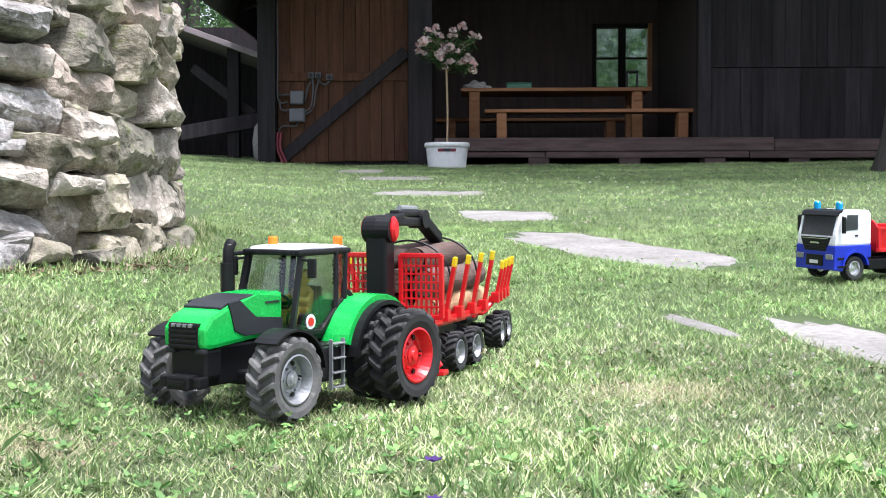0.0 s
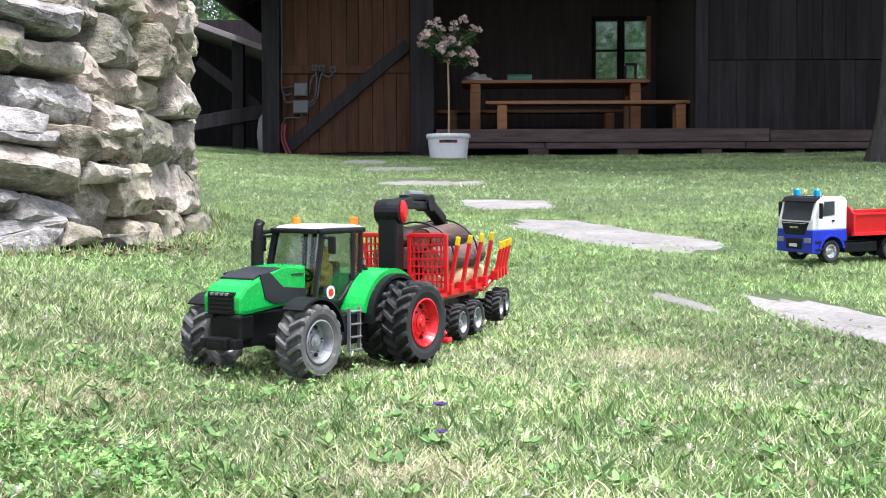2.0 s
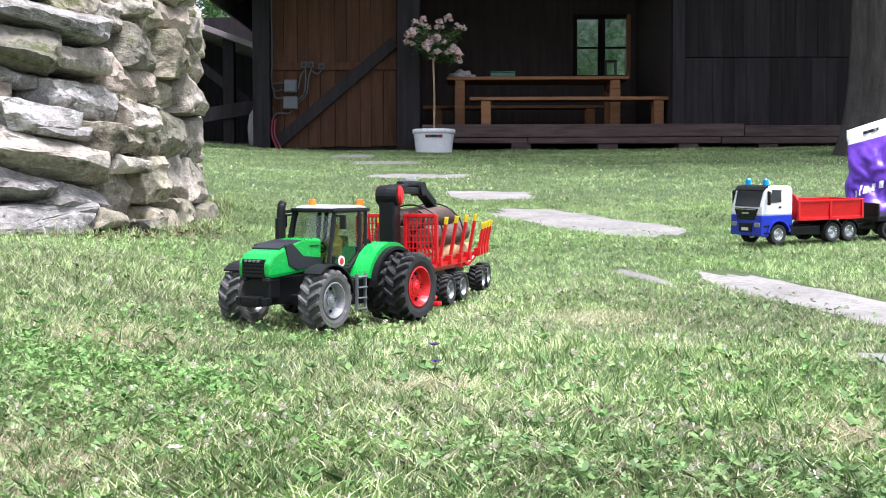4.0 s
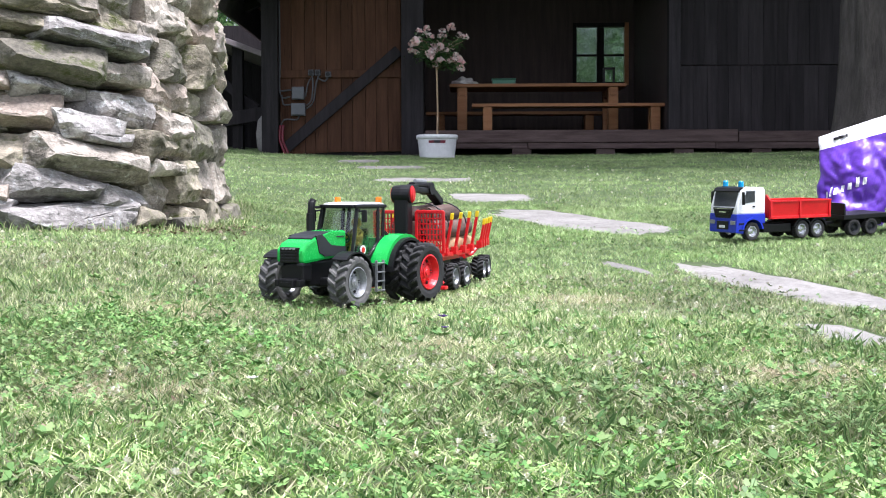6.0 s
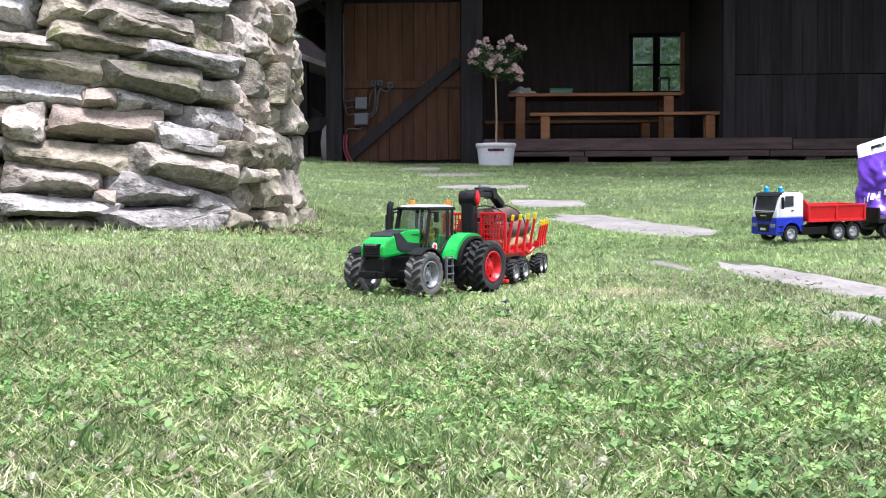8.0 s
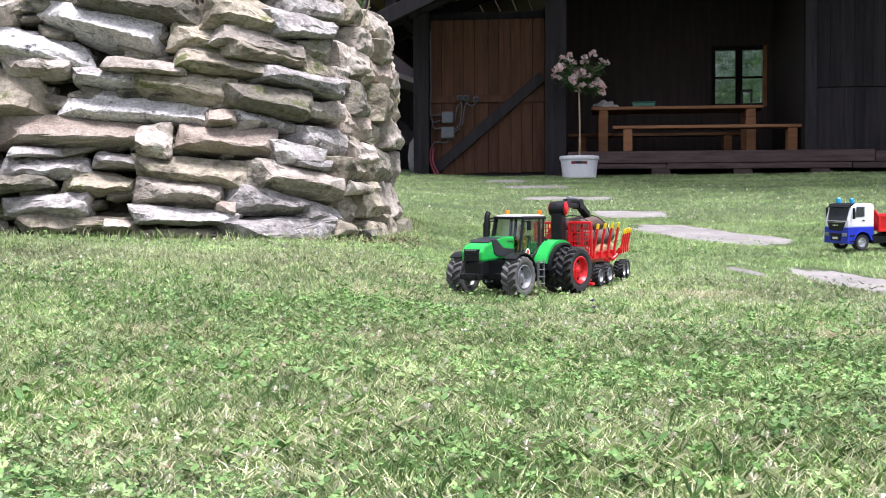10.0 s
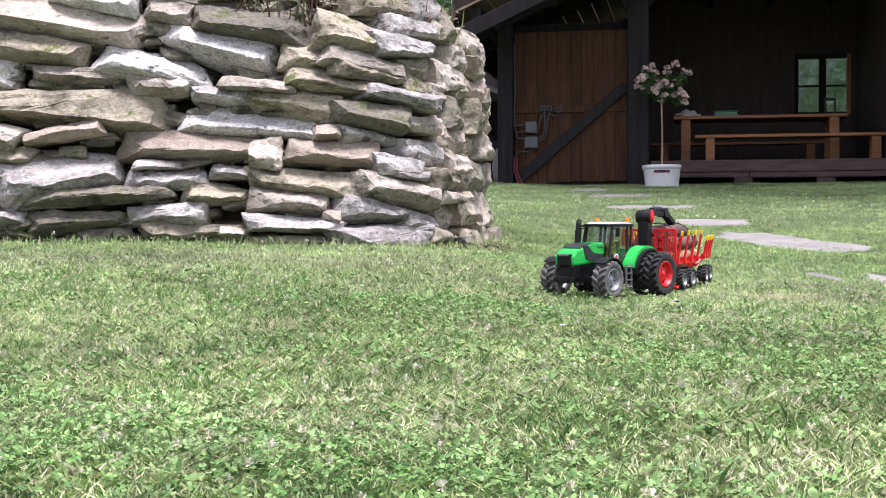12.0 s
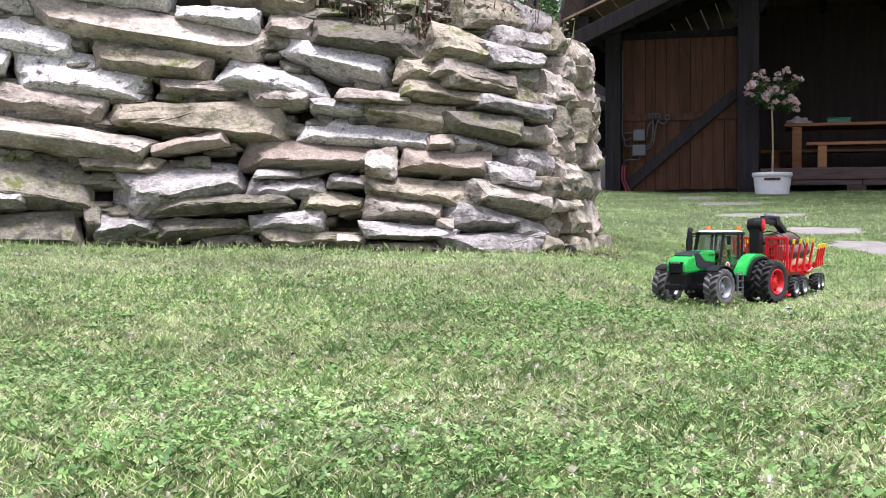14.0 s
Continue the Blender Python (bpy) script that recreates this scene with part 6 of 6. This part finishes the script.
hx, hy = behind(LX, LY, H1, 0.112 * SC)
SX, SY = behind(hx, hy, H2, 0.165 * SC)
build_rear_trailer(standing(SX, SY, H2, 0.009) @ GROW)
KX, KY, KH = 2.605, 3.38, 185
SHRINK = Matrix.Scale(0.94, 4)
build_truck(standing(KX, KY, KH, 0.008) @ SHRINK)
hx, hy = behind(KX, KY, KH, 0.105 * 0.94)
QX, QY = behind(hx, hy, KH - 4, 0.185 * 0.94)
build_low_loader(standing(QX, QY, KH - 4, 0.008) @ SHRINK)
build_bag(pose(3.03, 3.63, sink(3.03, 3.63) - 0.004, 0, 0, -38))

# ---- grass, clover and small flowers ----
g = np.random.default_rng(21)
wall_az = np.array([math.degrees(math.atan2(p.x, p.y)) for p in wall_line])
wall_d = np.array([math.hypot(p.x, p.y) for p in wall_line])
turn_i = int(np.argmax(wall_az))


def lawn_mask(x, y):
    """True where grass grows: before the wall and the barn, and off the slabs."""
    d, az = np.hypot(x, y), np.degrees(np.arctan2(x, y))
    face = np.interp(az, wall_az[:turn_i + 1], wall_d[:turn_i + 1])
    ok = ~((az < wall_az[turn_i]) & (d > face - 0.02) & (y > 1.0) & ~((d > 6.3) & (az > 9)))
    n, u = np.array([math.sin(radians(22)), math.cos(radians(22))]), np.array([math.cos(radians(22)), -math.sin(radians(22))])
    v, w = x * n[0] + y * n[1] - 13.0, x * u[0] + y * u[1]
    ok &= ~((v > -0.02) & (w > -2.2) & (w < 4.3))
    for cx, cy, lx, ly, turn, seed in SLABS:
        c, s = math.cos(radians(turn)), math.sin(radians(turn))
        a, b = ((x - cx) * c + (y - cy) * s) / (lx * 0.47), (-(x - cx) * s + (y - cy) * c) / (ly * 0.47)
        ok &= (np.abs(a) ** 3.2 + np.abs(b) ** 3.2) > 1
    return ok


def patch(x, y, k):
    return (np.sin(x * k * 1.7 + 2 * np.sin(y * k * 0.9)) + np.sin(y * k * 1.3 + 1.7 * np.sin(x * k * 1.1 + 1)) + np.sin((x + y) * k * 2.3)) / 3


def scatter(n, r0, r1, a0=-38, a1=50, centre=(-0.45, -1.2)):
    r = np.sqrt(g.uniform(r0 * r0, r1 * r1, n))
    a = np.radians(g.uniform(a0, a1, n))
    x, y = centre[0] + r * np.sin(a), centre[1] + r * np.cos(a)
    ok = lawn_mask(x, y)
    return x[ok], y[ok]


def blades(x, y, h, w, lean, bent=True):
    n = len(x)
    z = ground_z(x, y) - 0.003
    a = g.uniform(0, 2 * np.pi, n)
    side = np.stack([np.cos(a), np.sin(a), np.zeros(n)], 1) * w[:, None]
    b = g.uniform(0, 2 * np.pi, n)
    off = np.stack([np.cos(b), np.sin(b), np.zeros(n)], 1) * (lean * h)[:, None]
    base = np.stack([x, y, z], 1)
    tip = base + off + np.array([0, 0, 1]) * h[:, None]
    if not bent:
        return np.stack([base - side, base + side, tip], 1).reshape(-1, 3), np.arange(3 * n).reshape(n, 3).tolist()
    mid = base + off * 0.35 + np.array([0, 0, 0.6]) * h[:, None]
    v = np.stack([base - side, base + side, mid + side * 0.8, tip, mid - side * 0.8], 1).reshape(-1, 3)
    i = np.arange(n)[:, None] * 5
    return v, (i + np.array([[0, 1, 2, 3, 4]])).tolist()


def grass(name, n, r0, r1, h0, h1, w0, w1, mat, label, bent, dry=False, lean=0.9):
    x, y = scatter(n, r0, r1)
    p = patch(x, y, 2.1) + 0.7 * patch(x + 3, y - 5, 6.3) + 0.5 * g.normal(0, 1, len(x))
    keep = p > 0.42 if dry else p > -1.3
    # the zones fade into one another
    d = np.hypot(x + 0.45, y + 1.2)
    keep &= g.uniform(0, 1, len(x)) < np.clip((r1 - d) / 0.75, 0, 1) * np.clip((d - r0) / 0.75 if r0 > 1 else 1.0, 0, 1)
    x, y = x[keep], y[keep]
    h = g.uniform(h0, h1, len(x)) * (1 + 0.25 * patch(x, y, 4.0))
    v, f = blades(x, y, h, g.uniform(w0, w1, len(x)), g.uniform(0.2, 1.0 + lean, len(x)), bent)
    return tagged(raw(name, v.tolist(), f, mat), label, "grass", kind="stuff")


grass("grass", 430000, 0.55, 3.2, 0.005, 0.018, 0.0006, 0.0012, M_GRASS, "short mown green grass blades", True)
grass("grass", 500000, 2.4, 4.7, 0.006, 0.018, 0.0008, 0.0015, M_GRASS, "short mown green grass among the toys", False, lean=0.6)
grass("grass", 640000, 4.0, 7.6, 0.007, 0.019, 0.0009, 0.0018, M_GRASS_FAR, "short mown green grass further up the lawn", False, lean=0.6)
grass("grass", 400000, 6.8, 15.8, 0.009, 0.022, 0.0015, 0.0028, M_GRASS_FAR, "short mown green grass before the barn", False)
grass("dry_grass", 230000, 0.55, 4.1, 0.004, 0.013, 0.0004, 0.0008, M_STRAW, "dry straw-coloured clippings in the lawn", False, dry=True, lean=3.0)
grass("dry_grass", 30000, 3.2, 9.0, 0.004, 0.013, 0.0007, 0.0015, M_STRAW, "dry straw-coloured clippings further up the lawn", False, dry=True, lean=3.0)

# narrow tufts standing a little above the mown sward
tx, ty = scatter(900, 0.6, 3.6)
tx, ty = np.repeat(tx, 26) + g.normal(0, 0.012, len(tx) * 26), np.repeat(ty, 26) + g.normal(0, 0.012, len(ty) * 26)
tv, tf = blades(tx, ty, g.uniform(0.012, 0.034, len(tx)), g.uniform(0.0006, 0.0012, len(tx)), g.uniform(0.1, 1.0, len(tx)), True)
tagged(raw("grass_tufts", tv.tolist(), tf, M_TUFT), "fresh green grass tufts standing above the lawn", "grass", kind="stuff")

# worn spots where dry thatch shows
wx, wy2 = [], []
for cx, cy, rad, n in ((0.09, 1.37, 0.10, 4200), (0.96, 1.16, 0.07, 2200), (0.62, 1.62, 0.06, 1500), (0.30, 2.05, 0.09, 2200), (1.25, 2.3, 0.10, 2200), (-0.30, 1.55, 0.09, 2600)):
    wx.append(cx + g.normal(0, rad * 0.75, n))
    wy2.append(cy + g.normal(0, rad * 0.6, n))
wx, wy2 = np.concatenate(wx), np.concatenate(wy2)
wv, wf = blades(wx, wy2, g.uniform(0.006, 0.018, len(wx)), g.uniform(0.0004, 0.0009, len(wx)), g.uniform(0.6, 3.0, len(wx)), False)
tagged(raw("dry_thatch", wv.tolist(), wf, M_STRAW), "pale dry thatch in worn spots of the lawn", "dry grass", kind="stuff")


def clover(n, r0, r1, size):
    x, y = scatter(n, r0, r1)
    keep = patch(x + 7, y + 2, 2.6) + 0.6 * patch(x, y, 7.0) + 0.4 * g.normal(0, 1, len(x)) > 0.28
    x, y = x[keep], y[keep]
    n = len(x)
    c = np.stack([x, y, ground_z(x, y) + g.uniform(0.008, 0.026, n)], 1)
    a = g.uniform(0, 2 * np.pi, n)
    s = size * g.uniform(0.7, 1.3, n)
    tilt = g.normal(0, 0.35, (n, 2))
    vs = []
    for k in range(3):
        b = a + 2.094 * k
        d = np.stack([np.cos(b), np.sin(b), tilt[:, 0] * np.cos(b) + tilt[:, 1] * np.sin(b) + 0.15], 1) * s[:, None]
        q = np.stack([-np.sin(b), np.cos(b), -tilt[:, 0] * np.sin(b) + tilt[:, 1] * np.cos(b)], 1) * s[:, None]
        vs.append(np.stack([c, c + d * 0.6 - q * 0.55, c + d * 1.1 - q * 0.35, c + d * 1.02, c + d * 1.1 + q * 0.35, c + d * 0.6 + q * 0.55], 1))
    v = np.stack(vs, 1).reshape(-1, 3)
    f = np.arange(len(v)).reshape(-1, 6)
    return tagged(raw("clover", v.tolist(), f.tolist(), M_CLOVER), "low patches of green clover leaves in the lawn", "clover", kind="stuff")


clover(66000, 0.55, 3.2, 0.0039)
clover(34000, 2.9, 6.5, 0.0045)


def blossoms(n, r0, r1, size, name, mat, label):
    x, y = scatter(n, r0, r1)
    keep = patch(x + 1, y + 9, 2.2) + 0.5 * g.normal(0, 1, len(x)) > 0.1
    x, y = x[keep], y[keep]
    v, f = [], []
    for px, py in zip(x, y):
        z = sink(px, py) + g.uniform(0.022, 0.040)
        s = size * g.uniform(0.6, 1.25)
        for k in range(24):
            e, a = g.uniform(-0.4, 1.4), g.uniform(0, 6.28)
            d = np.array([np.cos(a) * np.cos(e), np.sin(a) * np.cos(e), np.sin(e)])
            t = np.cross(d, [0.3, 0.5, 0.8])
            t /= np.linalg.norm(t)
            c = np.array([px, py, z])
            i = len(v)
            v += [(c + d * s * 0.2 - t * s * 0.08).tolist(), (c + d * s * 0.2 + t * s * 0.08).tolist(), (c + d * s + t * s * 0.13).tolist(), (c + d * s - t * s * 0.13).tolist()]
            f.append((i, i + 1, i + 2, i + 3))
    return tagged(raw(name, v, f, mat), label, "clover flowers", kind="stuff")


blossoms(3000, 0.6, 4.2, 0.0052, "clover_blossoms", M_BLOSSOM, "small white and browned clover blossoms in the lawn")
blossoms(1700, 3.8, 11.0, 0.008, "clover_blossoms", M_BLOSSOM, "small white clover blossoms up the lawn")


def litter(n, r0, r1):
    """Small brown leaf scraps lying between the blades."""
    x, y = scatter(n, r0, r1)
    n = len(x)
    c = np.stack([x, y, ground_z(x, y) + g.uniform(0.004, 0.014, n)], 1)
    a, s = g.uniform(0, 2 * np.pi, n), g.uniform(0.002, 0.006, n)
    d = np.stack([np.cos(a), np.sin(a), g.normal(0, 0.4, n)], 1) * s[:, None]
    q = np.stack([-np.sin(a), np.cos(a), g.normal(0, 0.5, n)], 1) * (s * g.uniform(0.3, 0.7, n))[:, None]
    v = np.stack([c - d, c - q, c + d, c + q * 0.7], 1).reshape(-1, 3)
    tagged(raw("leaf_litter", v.tolist(), np.arange(len(v)).reshape(-1, 4).tolist(), M_LITTER), "small brown leaf scraps lying in the grass", "leaf litter", kind="stuff")


litter(4500, 0.6, 4.2)


def foot_litter(n):
    """Brown leaf scraps and crumbs of soil gathered at the foot of the wall's rounded end."""
    s = g.normal(5.15, 0.35, n)
    o = np.abs(g.normal(0.0, 0.07, n)) + 0.01
    pos = np.array([[*(along(float(q))[0] + along(float(q))[2] * float(k))[:2]] for q, k in zip(s, o)])
    c = np.stack([pos[:, 0], pos[:, 1], ground_z(pos[:, 0], pos[:, 1]) + g.uniform(0.004, 0.014, n)], 1)
    a, r = g.uniform(0, 2 * np.pi, n), g.uniform(0.003, 0.009, n)
    d = np.stack([np.cos(a), np.sin(a), g.normal(0, 0.4, n)], 1) * r[:, None]
    q = np.stack([-np.sin(a), np.cos(a), g.normal(0, 0.5, n)], 1) * (r * g.uniform(0.4, 0.8, n))[:, None]
    v = np.stack([c - d, c - q, c + d, c + q * 0.7], 1).reshape(-1, 3)
    tagged(raw("leaf_litter", v.tolist(), np.arange(len(v)).reshape(-1, 4).tolist(), M_LITTER), "dark leaf litter gathered at the wall's foot", "leaf litter", kind="stuff")


foot_litter(650)


def edge_grass():
    """Longer unmown grass along the wall's foot and under the barn's deck."""
    n = 5200
    s = g.uniform(0.6, 6.9, n)
    pts = np.array([[*(along(float(q))[0] + along(float(q))[2] * float(o))[:2]] for q, o in zip(s, g.uniform(0.0, 0.07, n))])
    m = 2600
    u, v = g.uniform(-2.2, 3.9, m), g.uniform(-0.30, -0.06, m)
    c, k = math.cos(radians(22)), math.sin(radians(22))
    far = np.stack([13.0 * k + u * c + v * k, 13.0 * c - u * k + v * c], 1)
    for pos, h0, h1, w, label in ((pts, 0.015, 0.05, 0.0011, "longer grass along the foot of the stone wall"), (far, 0.010, 0.035, 0.002, "longer grass along the barn's deck")):
        x, y = pos[:, 0], pos[:, 1]
        vv, f = blades(x, y, g.uniform(h0, h1, len(x)) * g.uniform(0.4, 1, len(x)), np.full(len(x), w), g.uniform(0.1, 0.7, len(x)), True)
        tagged(raw("edge_grass", vv.tolist(), f, M_GRASS), label, "grass", kind="stuff")


edge_grass()


def rosettes(n, r0, r1):
    """Broad-leaved weeds pressed flat into the lawn."""
    x, y = scatter(n, r0, r1)
    v, f = [], []
    for px, py in zip(x, y):
        z = sink(px, py) + 0.006
        k, a0, size = int(g.integers(4, 9)), g.uniform(0, 6.28), g.uniform(0.006, 0.016)
        for i in range(k):
            a = a0 + 6.283 * i / k + g.normal(0, 0.2)
            d = np.array([np.cos(a), np.sin(a), g.uniform(0.15, 0.7)]) * size * g.uniform(0.7, 1.2)
            q = np.array([-np.sin(a), np.cos(a), g.normal(0, 0.2)]) * size * 0.28
            c = np.array([px, py, z])
            j = len(v)
            v += [(c + d * 0.15).tolist(), (c + d * 0.5 - q).tolist(), (c + d * 0.85 - q * 0.8).tolist(), (c + d * 1.1).tolist(), (c + d * 0.85 + q * 0.8).tolist(), (c + d * 0.5 + q).tolist()]
            f.append(tuple(range(j, j + 6)))
    tagged(raw("broad_weeds", v, f, M_WEED), "broad-leaved weeds pressed flat in the lawn", "weeds", kind="stuff")


rosettes(2600, 0.6, 3.6)


def wild_flower(x, y, size, mat, name, label):
    t = thing(name, pose(x, y, sink(x, y)), label, "flower")
    bm = bmesh.new()
    tube(bm, [(0, 0, 0), (0.002, 0, 0.020)], 0.0012, 5)
    part("stem", bm, M_CLOVER, t)
    bm = bmesh.new()
    for k in range(6):
        a = k * 1.047
        d, q = Vector((math.cos(a), math.sin(a), 0.5)) * size, Vector((-math.sin(a), math.cos(a), 0)) * size * 0.45
        bm.faces.new([bm.verts.new(Vector((0.002, 0, 0.020)) + o) for o in (d * 0.1, d * 0.6 - q, d, d * 0.6 + q)])
    part("petals", bm, mat, t)


wild_flower(0.72, 1.86, 0.011, M_PETAL, "purple_flower", "single small purple flower in the lawn")
wild_flower(0.67, 1.72, 0.008, M_PETAL, "purple_flower", "small dark purple self-heal flower in the lawn")
wild_flower(0.24, 1.26, 0.008, M_WHITE, "daisy", "small white daisy in the lawn")
for x, y in ((0.66, 3.12), (0.74, 3.2)):
    bm = bmesh.new()
    bmesh.ops.create_icosphere(bm, subdivisions=2, radius=0.008)
    for v in bm.verts:
        v.co = Vector((v.co.x * 1.3, v.co.y, v.co.z * 0.5)) * (1 + 0.3 * noise.noise(v.co * 40 + Vector((x, y, 0))))
    tagged(part("pebble", bm, M_STONE, at=pose(x, y, sink(x, y) + 0.005)), "small pale stone lying at the wall's foot", "stone", "loose stones at the wall")
